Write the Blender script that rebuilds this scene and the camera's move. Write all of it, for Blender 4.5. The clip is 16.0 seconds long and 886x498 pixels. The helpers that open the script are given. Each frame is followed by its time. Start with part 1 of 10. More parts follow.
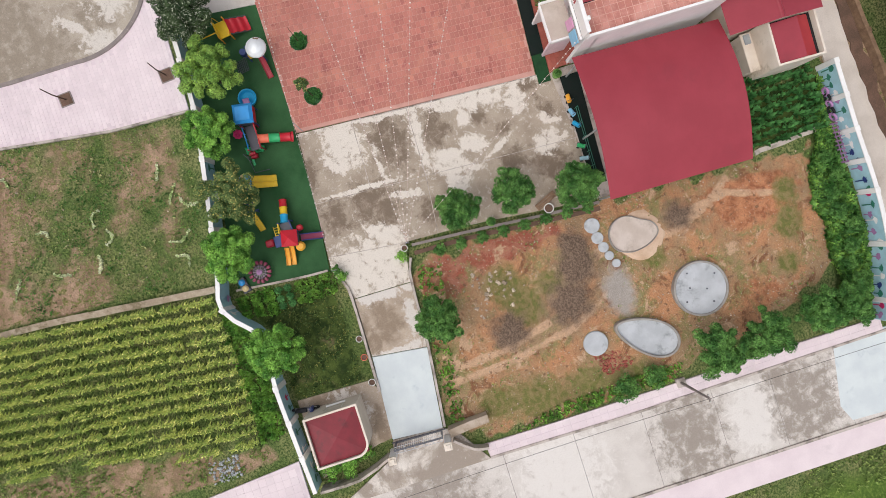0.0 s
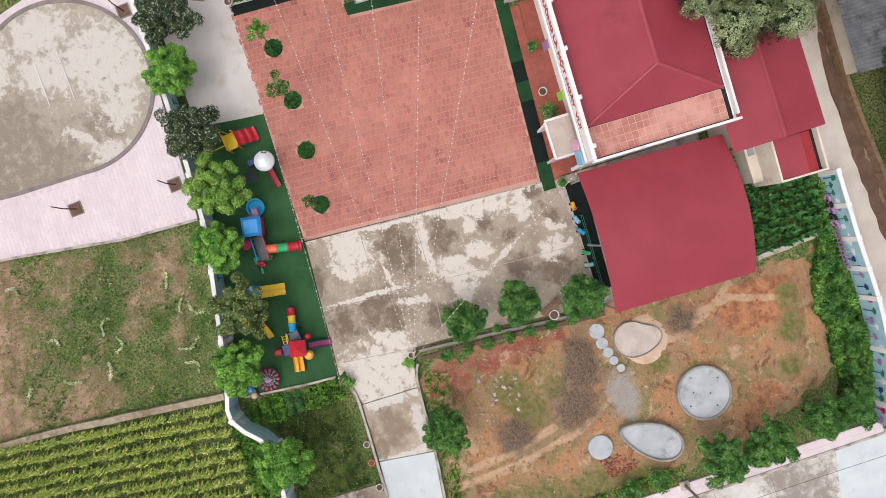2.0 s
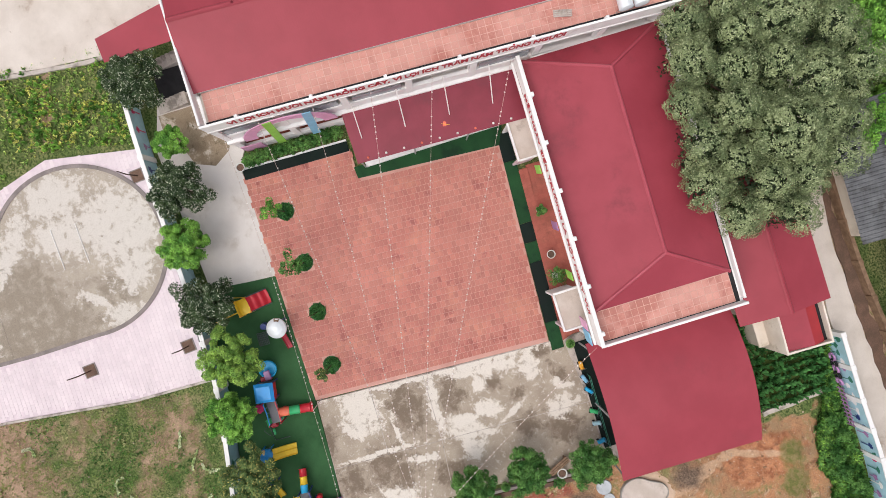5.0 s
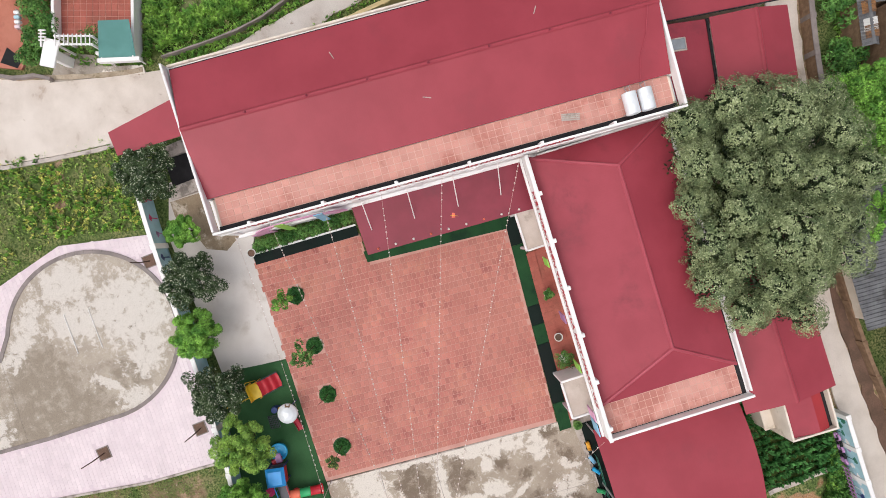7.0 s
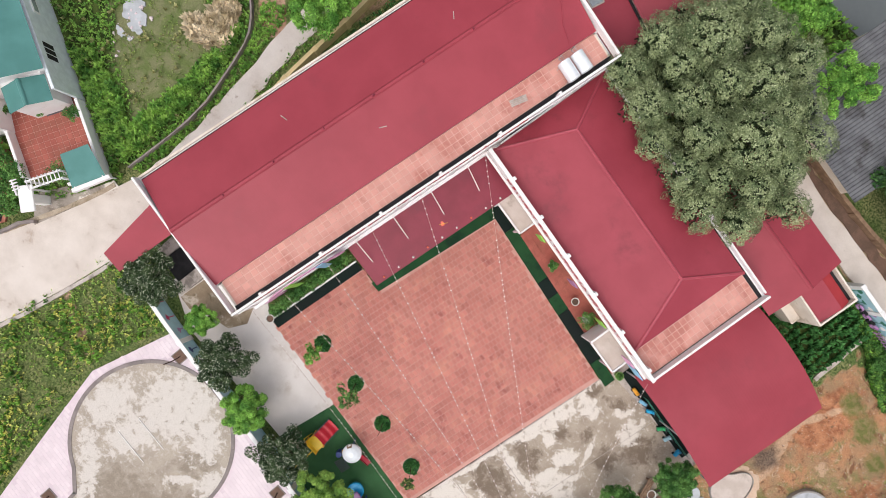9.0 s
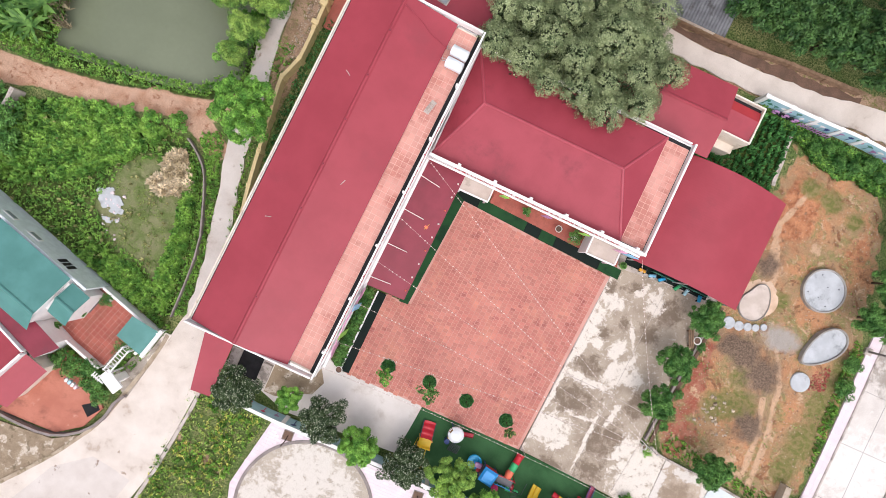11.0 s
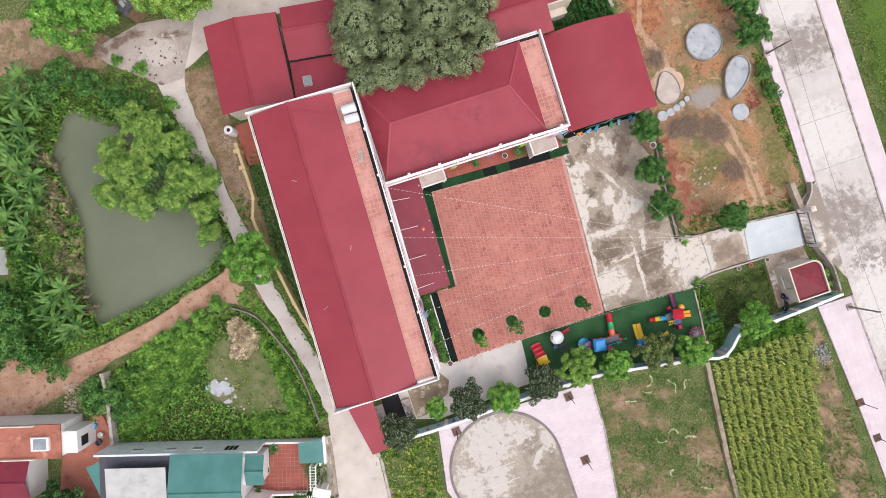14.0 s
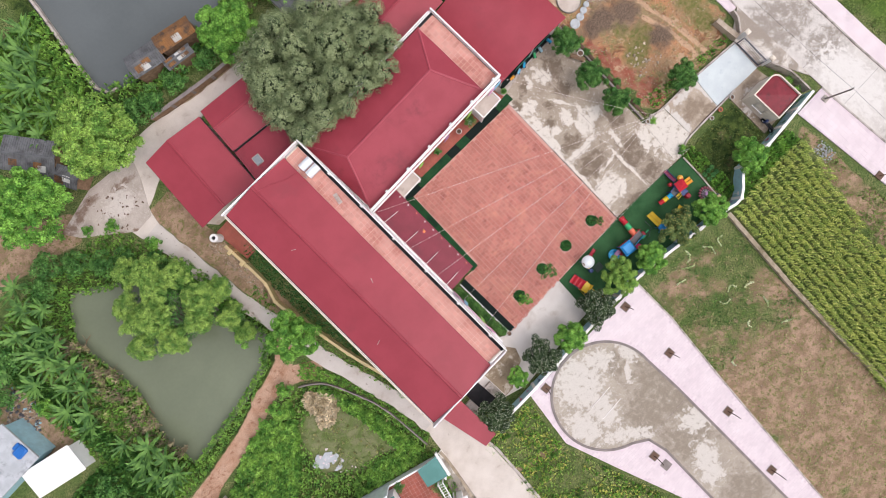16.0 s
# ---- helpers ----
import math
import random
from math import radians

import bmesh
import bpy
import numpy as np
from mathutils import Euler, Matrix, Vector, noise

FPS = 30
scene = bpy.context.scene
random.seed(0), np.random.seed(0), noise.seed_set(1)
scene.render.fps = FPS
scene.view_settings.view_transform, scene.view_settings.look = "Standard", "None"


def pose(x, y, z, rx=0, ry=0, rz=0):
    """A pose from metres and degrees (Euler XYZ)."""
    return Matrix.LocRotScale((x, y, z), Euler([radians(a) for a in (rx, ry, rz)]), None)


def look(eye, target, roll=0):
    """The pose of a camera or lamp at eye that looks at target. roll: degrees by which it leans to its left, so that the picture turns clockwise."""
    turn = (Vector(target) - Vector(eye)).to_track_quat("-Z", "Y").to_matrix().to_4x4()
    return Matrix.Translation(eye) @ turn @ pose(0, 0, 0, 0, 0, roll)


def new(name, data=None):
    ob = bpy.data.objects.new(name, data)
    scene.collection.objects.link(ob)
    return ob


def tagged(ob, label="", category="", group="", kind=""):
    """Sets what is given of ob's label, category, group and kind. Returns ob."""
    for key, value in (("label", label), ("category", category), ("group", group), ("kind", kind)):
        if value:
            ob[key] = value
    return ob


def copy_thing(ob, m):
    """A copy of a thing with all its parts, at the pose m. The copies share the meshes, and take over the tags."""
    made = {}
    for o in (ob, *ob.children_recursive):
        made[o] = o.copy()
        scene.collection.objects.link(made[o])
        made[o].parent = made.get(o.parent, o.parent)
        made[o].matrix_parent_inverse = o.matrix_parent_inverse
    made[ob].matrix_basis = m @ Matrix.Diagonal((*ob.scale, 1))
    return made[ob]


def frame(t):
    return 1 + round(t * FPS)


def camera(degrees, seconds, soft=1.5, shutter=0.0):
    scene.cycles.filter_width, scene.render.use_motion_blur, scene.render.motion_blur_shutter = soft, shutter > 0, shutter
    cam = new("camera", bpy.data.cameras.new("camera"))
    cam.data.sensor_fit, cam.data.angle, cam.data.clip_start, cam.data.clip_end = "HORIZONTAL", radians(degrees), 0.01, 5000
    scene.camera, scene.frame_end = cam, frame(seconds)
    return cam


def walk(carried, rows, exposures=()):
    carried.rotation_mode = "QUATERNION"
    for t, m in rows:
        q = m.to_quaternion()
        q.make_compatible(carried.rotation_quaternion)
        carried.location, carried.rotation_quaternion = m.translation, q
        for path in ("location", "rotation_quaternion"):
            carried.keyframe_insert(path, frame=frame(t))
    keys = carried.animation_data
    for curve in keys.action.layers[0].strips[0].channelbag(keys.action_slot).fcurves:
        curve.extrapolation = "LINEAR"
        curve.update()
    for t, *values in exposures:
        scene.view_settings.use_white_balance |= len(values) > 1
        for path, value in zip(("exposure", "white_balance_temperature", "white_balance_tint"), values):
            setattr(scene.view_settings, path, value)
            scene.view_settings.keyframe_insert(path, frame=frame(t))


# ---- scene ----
# camera: seconds, eye, tilt, lean, heading
cam = camera(75.0, 16.0, soft=0.75)
PATH = [
    (0, 0.0, -0.001, 36.699, -0.593, -1.188, 72.423),
    (0.5, -1.671, 0.383, 36.763, -0.604, -1.217, 72.393),
    (1, -3.361, 0.765, 36.836, -0.657, -1.273, 72.367),
    (1.5, -5.051, 1.201, 36.93, -0.698, -1.278, 72.37),
    (2, -6.728, 1.651, 36.997, -0.769, -1.255, 72.349),
    (2.5, -8.441, 2.107, 37.026, -0.883, -1.22, 72.362),
    (3, -10.119, 2.541, 37.082, -0.912, -1.193, 72.314),
    (3.5, -11.806, 2.97, 37.148, -0.949, -1.195, 72.276),
    (4, -13.479, 3.413, 37.174, -0.931, -1.135, 72.305),
    (4.5, -15.157, 3.847, 37.242, -0.963, -1.136, 72.284),
    (5, -16.861, 4.272, 37.311, -0.984, -1.189, 72.31),
    (6.3, -20.97, 5.2, 37.5, -0.98, -1.12, 72.25),
    (7.3, -22.455, 5.543, 37.654, -0.982, -1.063, 72.118),
    (7.5, -22.621, 5.598, 37.638, -1.105, -1.078, 71.994),
    (8, -22.84, 5.647, 37.653, -1.096, -1.205, 68.586),
    (8.2, -22.886, 5.7, 37.773, -0.95, -1.269, 65.621),
    (9.3, -22.63, 5.95, 39.97, -0.86, -1.27, 49.3),
    (10.5, -22.352, 6.237, 44.051, -0.758, -1.271, 31.442),
    (11, -22.319, 6.282, 45.72, -0.711, -1.147, 24.154),
    (11.5, -22.39, 6.241, 47.516, -0.801, -1.03, 17.077),
    (12, -22.407, 6.219, 49.153, -0.901, -0.921, 9.956),
    (12.5, -22.363, 6.238, 50.651, -1.028, -0.813, 2.713),
    (13, -22.427, 6.204, 52.372, -1.125, -0.848, -4.367),
    (13.5, -22.435, 6.201, 53.91, -1.242, -0.889, -11.477),
    (14, -22.339, 6.116, 55.399, -1.209, -0.783, -18.653),
    (14.5, -22.252, 6.045, 56.364, -1.19, -0.682, -25.713),
    (15, -22.261, 5.944, 56.917, -1.081, -0.639, -32.931),
    (15.5, -22.495, 5.846, 57.181, -1.031, -0.605, -40.14),
    (16, -22.841, 5.78, 57.26, -0.996, -0.636, -47.335),
]
EXPOSURE = [(0, 0.15, 6500, 10), (2, 0.23, 6500, 10), (3.5, 0.30, 6500, 10), (5, 0.29, 6500, 10), (8.2, 0.27, 6500, 10), (11, 0.58, 6380, 13), (12.5, 0.45, 6380, 13), (14, 0.34, 6380, 13), (16, 0.36, 6380, 13)]
walk(cam, [(t, pose(x, y, z, a, b, c)) for t, x, y, z, a, b, c in PATH], EXPOSURE)

# ---- light ----
world = bpy.data.worlds.new("overcast_sky")
scene.world = world
world.use_nodes = True
wn = world.node_tree
sky = wn.nodes.new("ShaderNodeTexSky")
sky.sky_type = "NISHITA"
sky.sun_disc = False
sky.sun_elevation = radians(62)
sky.sun_rotation = radians(156)
sky.air_density, sky.dust_density, sky.ozone_density = 1.0, 4.0, 1.0
veil = wn.nodes.new("ShaderNodeHueSaturation")
veil.inputs["Saturation"].default_value = 0.36
wn.links.new(sky.outputs["Color"], veil.inputs["Color"])
bg = next(n for n in wn.nodes if n.type == "BACKGROUND")
wn.links.new(veil.outputs["Color"], bg.inputs["Color"])
bg.inputs["Strength"].default_value = 0.135
sun_data = bpy.data.lights.new("sun", "SUN")
sun_data.energy = 0.75
sun_data.angle = radians(90)
sun_data.color = (1.0, 0.985, 0.97)
sun = new("sun", sun_data)
sun.matrix_world = look((0, 0, 60), (-10, 22, 0))

rng = np.random.default_rng(7)


# ---- builders ----
def rgb(r, g, b):
    """Linear colour from display values 0 to 255."""
    return tuple(((c / 255 + 0.055) / 1.055) ** 2.4 if c > 10 else c / 255 / 12.92 for c in (r, g, b)) + (1.0,)


class Build:
    """Collects vertices and faces for one mesh."""

    def __init__(self):
        self.v, self.f, self.n = [], [], 0

    def add(self, verts, faces):
        self.v += [tuple(p) for p in verts]
        self.f += [tuple(i + self.n for i in f) for f in faces]
        self.n += len(verts)
        return self

    def box(self, x0, y0, z0, x1, y1, z1, m=None):
        p = [(x, y, z) for z in (z0, z1) for x, y in ((x0, y0), (x1, y0), (x1, y1), (x0, y1))]
        if m is not None:
            p = [m @ Vector(q) for q in p]
        return self.add(p, [(3, 2, 1, 0), (4, 5, 6, 7), (0, 1, 5, 4), (1, 2, 6, 5), (2, 3, 7, 6), (3, 0, 4, 7)])

    def soft(self, x0, y0, z0, x1, y1, z1, c=0.02, m=None):
        """A box with chamfered upper and upright edges."""
        a = [(x0 + c, y0), (x1 - c, y0), (x1, y0 + c), (x1, y1 - c), (x1 - c, y1), (x0 + c, y1), (x0, y1 - c), (x0, y0 + c)]
        cx, cy = (x0 + x1) / 2, (y0 + y1) / 2
        sx, sy = 1 - 2 * c / (x1 - x0), 1 - 2 * c / (y1 - y0)
        b = [(cx + (x - cx) * sx, cy + (y - cy) * sy) for x, y in a]
        p = [(x, y, z0) for x, y in a] + [(x, y, z1 - c) for x, y in a] + [(x, y, z1) for x, y in b]
        if m is not None:
            p = [m @ Vector(q) for q in p]
        f = [tuple(range(7, -1, -1)), tuple(range(16, 24))]
        for k in range(2):
            f += [(8 * k + i, 8 * k + (i + 1) % 8, 8 * k + 8 + (i + 1) % 8, 8 * k + 8 + i) for i in range(8)]
        return self.add(p, f)

    def prism(self, poly, z0, z1):
        n = len(poly)
        if sum(poly[i][0] * poly[(i + 1) % n][1] - poly[(i + 1) % n][0] * poly[i][1] for i in range(n)) < 0:
            poly = poly[::-1]
        p = [(x, y, z0) for x, y in poly] + [(x, y, z1) for x, y in poly]
        return self.add(p, [tuple(range(n - 1, -1, -1)), tuple(range(n, 2 * n))] + [(i, (i + 1) % n, n + (i + 1) % n, n + i) for i in range(n)])

    def tube(self, path, radii, n=8, cap=True):
        """A tube through points; radii one number or one a point."""
        path = [Vector(p) for p in path]
        if not hasattr(radii, "__len__"):
            radii = [radii] * len(path)
        rings = []
        for i, p in enumerate(path):
            d = (path[min(i + 1, len(path) - 1)] - path[max(i - 1, 0)]).normalized()
            a = d.cross(Vector((0, 0, 1)) if abs(d.z) < 0.9 else Vector((1, 0, 0))).normalized()
            b = d.cross(a)
            rings.append([p + radii[i] * (math.cos(2 * math.pi * k / n) * a + math.sin(2 * math.pi * k / n) * b) for k in range(n)])
        f = [(n * i + k, n * i + (k + 1) % n, n * i + n + (k + 1) % n, n * i + n + k) for i in range(len(path) - 1) for k in range(n)]
        if cap:
            f += [tuple(range(n - 1, -1, -1)), tuple(range(n * (len(path) - 1), n * len(path)))]
        return self.add([q for r in rings for q in r], f)

    def lathe(self, x, y, profile, n=24):
        """Turned about an upright axis; profile of radius and height."""
        p = [(x + r * math.cos(2 * math.pi * k / n), y + r * math.sin(2 * math.pi * k / n), z) for r, z in profile for k in range(n)]
        f = [(n * i + k, n * i + (k + 1) % n, n * i + n + (k + 1) % n, n * i + n + k) for i in range(len(profile) - 1) for k in range(n)]
        f += [tuple(range(n - 1, -1, -1)), tuple(range(n * (len(profile) - 1), n * len(profile)))]
        return self.add(p, f)

    def mesh(self, name):
        me = bpy.data.meshes.new(name)
        me.from_pydata(self.v, [], self.f)
        me.validate()
        return me


def part(name, b, material, parent=None, label="", smooth=False, fix=True):
    """One mesh object from a Build, a bmesh or a mesh, under a thing or a part."""
    if isinstance(b, Build):
        me = b.mesh(name)
        if fix:
            bm = bmesh.new()
            bm.from_mesh(me)
            bmesh.ops.recalc_face_normals(bm, faces=bm.faces)
            bm.to_mesh(me)
            bm.free()
    elif isinstance(b, bmesh.types.BMesh):
        me = bpy.data.meshes.new(name)
        b.to_mesh(me)
        b.free()
    else:
        me = b
    me.materials.clear()
    me.materials.append(material)
    if smooth:
        me.polygons.foreach_set("use_smooth", [True] * len(me.polygons))
    ob = new(name, me)
    ob.parent = parent
    if label:
        ob["label"] = label
    return ob


def thing(name, m, label, category, group="", kind=""):
    ob = new(name)
    ob.matrix_world = m
    ob.empty_display_size = 0.2
    return tagged(ob, label, category, group, kind)


def fast_mesh(name, verts, quads):
    me = bpy.data.meshes.new(name)
    verts, quads = np.asarray(verts, np.float32), np.asarray(quads, np.int32)
    me.vertices.add(len(verts))
    me.vertices.foreach_set("co", verts.ravel())
    me.loops.add(quads.size)
    me.loops.foreach_set("vertex_index", quads.ravel())
    me.polygons.add(len(quads))
    me.polygons.foreach_set("loop_start", np.arange(len(quads), dtype=np.int32) * quads.shape[1])
    me.update(calc_edges=True)
    return me


def inside(poly, x, y):
    """Signed distance to a polygon's edge, positive within."""
    x, y = np.asarray(x, float), np.asarray(y, float)
    ins, best = np.zeros(x.shape, bool), np.full(x.shape, 1e9)
    for (x0, y0), (x1, y1) in zip(poly, poly[1:] + poly[:1]):
        cross = ((y0 > y) != (y1 > y)) & (x < (x1 - x0) * (y - y0) / ((y1 - y0) or 1e-9) + x0)
        ins ^= cross
        l2 = (x1 - x0) ** 2 + (y1 - y0) ** 2 + 1e-12
        s = np.clip(((x - x0) * (x1 - x0) + (y - y0) * (y1 - y0)) / l2, 0, 1)
        best = np.minimum(best, np.hypot(x - x0 - s * (x1 - x0), y - y0 - s * (y1 - y0)))
    return np.where(ins, best, -best)


# ---- materials ----
def mix(nt, fac, a, b, kind="MIX"):
    n = nt.nodes.new("ShaderNodeMix")
    n.data_type, n.blend_type = "RGBA", kind
    for sock, val in ((n.inputs[0], fac), (n.inputs[6], a), (n.inputs[7], b)):
        if hasattr(val, "links"):
            nt.links.new(val, sock)
        else:
            sock.default_value = val
    return n.outputs[2]


def ramp(nt, value, lo, hi):
    n = nt.nodes.new("ShaderNodeMapRange")
    n.interpolation_type = "SMOOTHSTEP"
    nt.links.new(value, n.inputs[0])
    n.inputs[1].default_value, n.inputs[2].default_value = lo, hi
    return n.outputs[0]


def noise_of(nt, at, scale, detail=4.0, warp=0.0, rough=0.55):
    n = nt.nodes.new("ShaderNodeTexNoise")
    n.inputs["Scale"].default_value, n.inputs["Detail"].default_value = scale, detail
    n.inputs["Distortion"].default_value, n.inputs["Roughness"].default_value = warp, rough
    nt.links.new(at, n.inputs["Vector"])
    return n.outputs["Fac"]


def base_material(name):
    m = bpy.data.materials.new(name)
    m.use_nodes = True
    nt = m.node_tree
    bsdf = next(n for n in nt.nodes if n.type == "BSDF_PRINCIPLED")
    geo = nt.nodes.new("ShaderNodeNewGeometry")
    return m, nt, bsdf, geo


def mat(name, base, var=None, scale=3.0, fine=30.0, fine_amount=0.15, rough=0.8, metal=0.0, stain=None, stain_scale=0.5, lo=0.5, hi=0.62,
        bump=0.15, crust=None, rand=0.0, island=0.0, spec=0.3, local=False, second=None, lo2=0.55, hi2=0.65, scale2=1.4):
    m, nt, bsdf, geo = base_material(name)
    at = geo.outputs["Position"]
    if local:
        at = nt.nodes.new("ShaderNodeTexCoord").outputs["Object"]
    col = mix(nt, ramp(nt, noise_of(nt, at, scale), 0.3, 0.7), base, var or tuple(0.82 * c for c in base[:3]) + (1,))
    if stain:
        col = mix(nt, ramp(nt, noise_of(nt, at, stain_scale, 8, 0.15, 0.68), lo, hi), col, stain)
    if second:
        col = mix(nt, ramp(nt, noise_of(nt, at, scale2, 8, 0.3, 0.66), lo2, hi2), col, second)
    if crust:
        col = mix(nt, ramp(nt, noise_of(nt, at, 5.0, 8, 0.3, 0.75), 0.6, 0.7), col, crust)
    grain = noise_of(nt, at, fine, 5)
    g = nt.nodes.new("ShaderNodeMapRange")
    nt.links.new(grain, g.inputs[0])
    g.inputs[1].default_value, g.inputs[2].default_value = 0.25, 0.75
    g.inputs[3].default_value, g.inputs[4].default_value = 1 - fine_amount, 1 + fine_amount
    value = g.outputs[0]
    for source, amount in ((nt.nodes.new("ShaderNodeObjectInfo").outputs["Random"] if rand else None, rand),
                           (geo.outputs["Random Per Island"] if island else None, island)):
        if source is None:
            continue
        r = nt.nodes.new("ShaderNodeMapRange")
        nt.links.new(source, r.inputs[0])
        r.inputs[3].default_value, r.inputs[4].default_value = 1 - amount, 1 + amount
        mul = nt.nodes.new("ShaderNodeMath")
        mul.operation = "MULTIPLY"
        nt.links.new(value, mul.inputs[0])
        nt.links.new(r.outputs[0], mul.inputs[1])
        value = mul.outputs[0]
    hsv = nt.nodes.new("ShaderNodeHueSaturation")
    nt.links.new(col, hsv.inputs["Color"])
    nt.links.new(value, hsv.inputs["Value"])
    nt.links.new(hsv.outputs["Color"], bsdf.inputs["Base Color"])
    bsdf.inputs["Roughness"].default_value, bsdf.inputs["Metallic"].default_value = rough, metal
    bsdf.inputs["Specular IOR Level"].default_value = spec
    if bump:
        bp = nt.nodes.new("ShaderNodeBump")
        bp.inputs["Strength"].default_value, bp.inputs["Distance"].default_value = bump, 0.02
        nt.links.new(grain, bp.inputs["Height"])
        nt.links.new(bp.outputs["Normal"], bsdf.inputs["Normal"])
    return m


def patches(nt, at, shapes):
    """How far inside any of the ellipses (x, y, half length, half width, turn) a place lies: 1 at a middle, 0 at an edge."""
    best = None
    for x, y, rx, ry, turn in shapes:
        mp = nt.nodes.new("ShaderNodeMapping")
        mp.vector_type = "TEXTURE"
        nt.links.new(at, mp.inputs["Vector"])
        mp.inputs["Location"].default_value = (x, y, 0)
        mp.inputs["Rotation"].default_value = (0, 0, radians(turn))
        mp.inputs["Scale"].default_value = (rx * 1.25, ry * 1.25, 1000)
        ln = nt.nodes.new("ShaderNodeVectorMath")
        ln.operation = "LENGTH"
        nt.links.new(mp.outputs[0], ln.inputs[0])
        far = nt.nodes.new("ShaderNodeMath")
        far.operation = "SUBTRACT"
        far.inputs[0].default_value = 1.0
        nt.links.new(ln.outputs["Value"], far.inputs[1])
        if best is None:
            best = far.outputs[0]
        else:
            mx = nt.nodes.new("ShaderNodeMath")
            mx.operation = "MAXIMUM"
            nt.links.new(best, mx.inputs[0])
            nt.links.new(far.outputs[0], mx.inputs[1])
            best = mx.outputs[0]
    return best


def stained(name, base, var, lime, damp, lime_at, damp_at, drift=0.9):
    """Weathered concrete with its own lime blooms and damp stains, ragged at the edges."""
    m, nt, bsdf, geo = base_material(name)
    pos = geo.outputs["Position"]
    wob = nt.nodes.new("ShaderNodeTexNoise")
    nt.links.new(pos, wob.inputs["Vector"])
    wob.inputs["Scale"].default_value, wob.inputs["Detail"].default_value, wob.inputs["Roughness"].default_value = 0.9, 7.0, 0.68
    sub = nt.nodes.new("ShaderNodeVectorMath")
    sub.operation = "SUBTRACT"
    nt.links.new(wob.outputs["Color"], sub.inputs[0])
    sub.inputs[1].default_value = (0.5, 0.5, 0.5)
    mad = nt.nodes.new("ShaderNodeVectorMath")
    mad.operation = "MULTIPLY_ADD"
    nt.links.new(sub.outputs[0], mad.inputs[0])
    mad.inputs[1].default_value = (drift, drift, 0)
    nt.links.new(pos, mad.inputs[2])
    at = mad.outputs[0]

    def field(shapes, amount, scale):
        """Patch depth, held to a narrow band and broken up by noise."""
        hold = nt.nodes.new("ShaderNodeClamp")
        nt.links.new(patches(nt, at, shapes), hold.inputs[0])
        hold.inputs[1].default_value, hold.inputs[2].default_value = -0.55, 0.5
        add = nt.nodes.new("ShaderNodeMath")
        add.operation = "MULTIPLY_ADD"
        nt.links.new(noise_of(nt, pos, scale, 9, 0.3, 0.74), add.inputs[0])
        add.inputs[1].default_value = amount
        nt.links.new(hold.outputs[0], add.inputs[2])
        return add.outputs[0]

    col = mix(nt, ramp(nt, noise_of(nt, pos, 0.8, 6), 0.32, 0.68), base, var)
    col = mix(nt, ramp(nt, noise_of(nt, pos, 3.2, 7, 0.3, 0.7), 0.53, 0.66), col, tuple(0.5 * a + 0.5 * b for a, b in zip(base, lime)))
    col = mix(nt, ramp(nt, field(damp_at, 3.4, 1.3), 1.55, 2.35), col, damp)
    col = mix(nt, ramp(nt, field(lime_at, 3.6, 1.7), 1.74, 2.2), col, lime)
    col = mix(nt, ramp(nt, noise_of(nt, pos, 7.0, 6, 0.4, 0.75), 0.62, 0.7), col, lime)
    grain = noise_of(nt, pos, 16, 6, 0, 0.65)
    col = mix(nt, ramp(nt, grain, 0.36, 0.56), mix(nt, 1.0, col, (0.86, 0.85, 0.84, 1), "MULTIPLY"), col)
    col = mix(nt, ramp(nt, noise_of(nt, pos, 5.0, 6, 0.6, 0.7), 0.66, 0.74), col, tuple(0.75 * c for c in damp[:3]) + (1,))
    nt.links.new(col, bsdf.inputs["Base Color"])
    bsdf.inputs["Roughness"].default_value, bsdf.inputs["Specular IOR Level"].default_value = 0.85, 0.3
    bp = nt.nodes.new("ShaderNodeBump")
    bp.inputs["Strength"].default_value, bp.inputs["Distance"].default_value = 0.15, 0.02
    nt.links.new(grain, bp.inputs["Height"])
    nt.links.new(bp.outputs["Normal"], bsdf.inputs["Normal"])
    return m


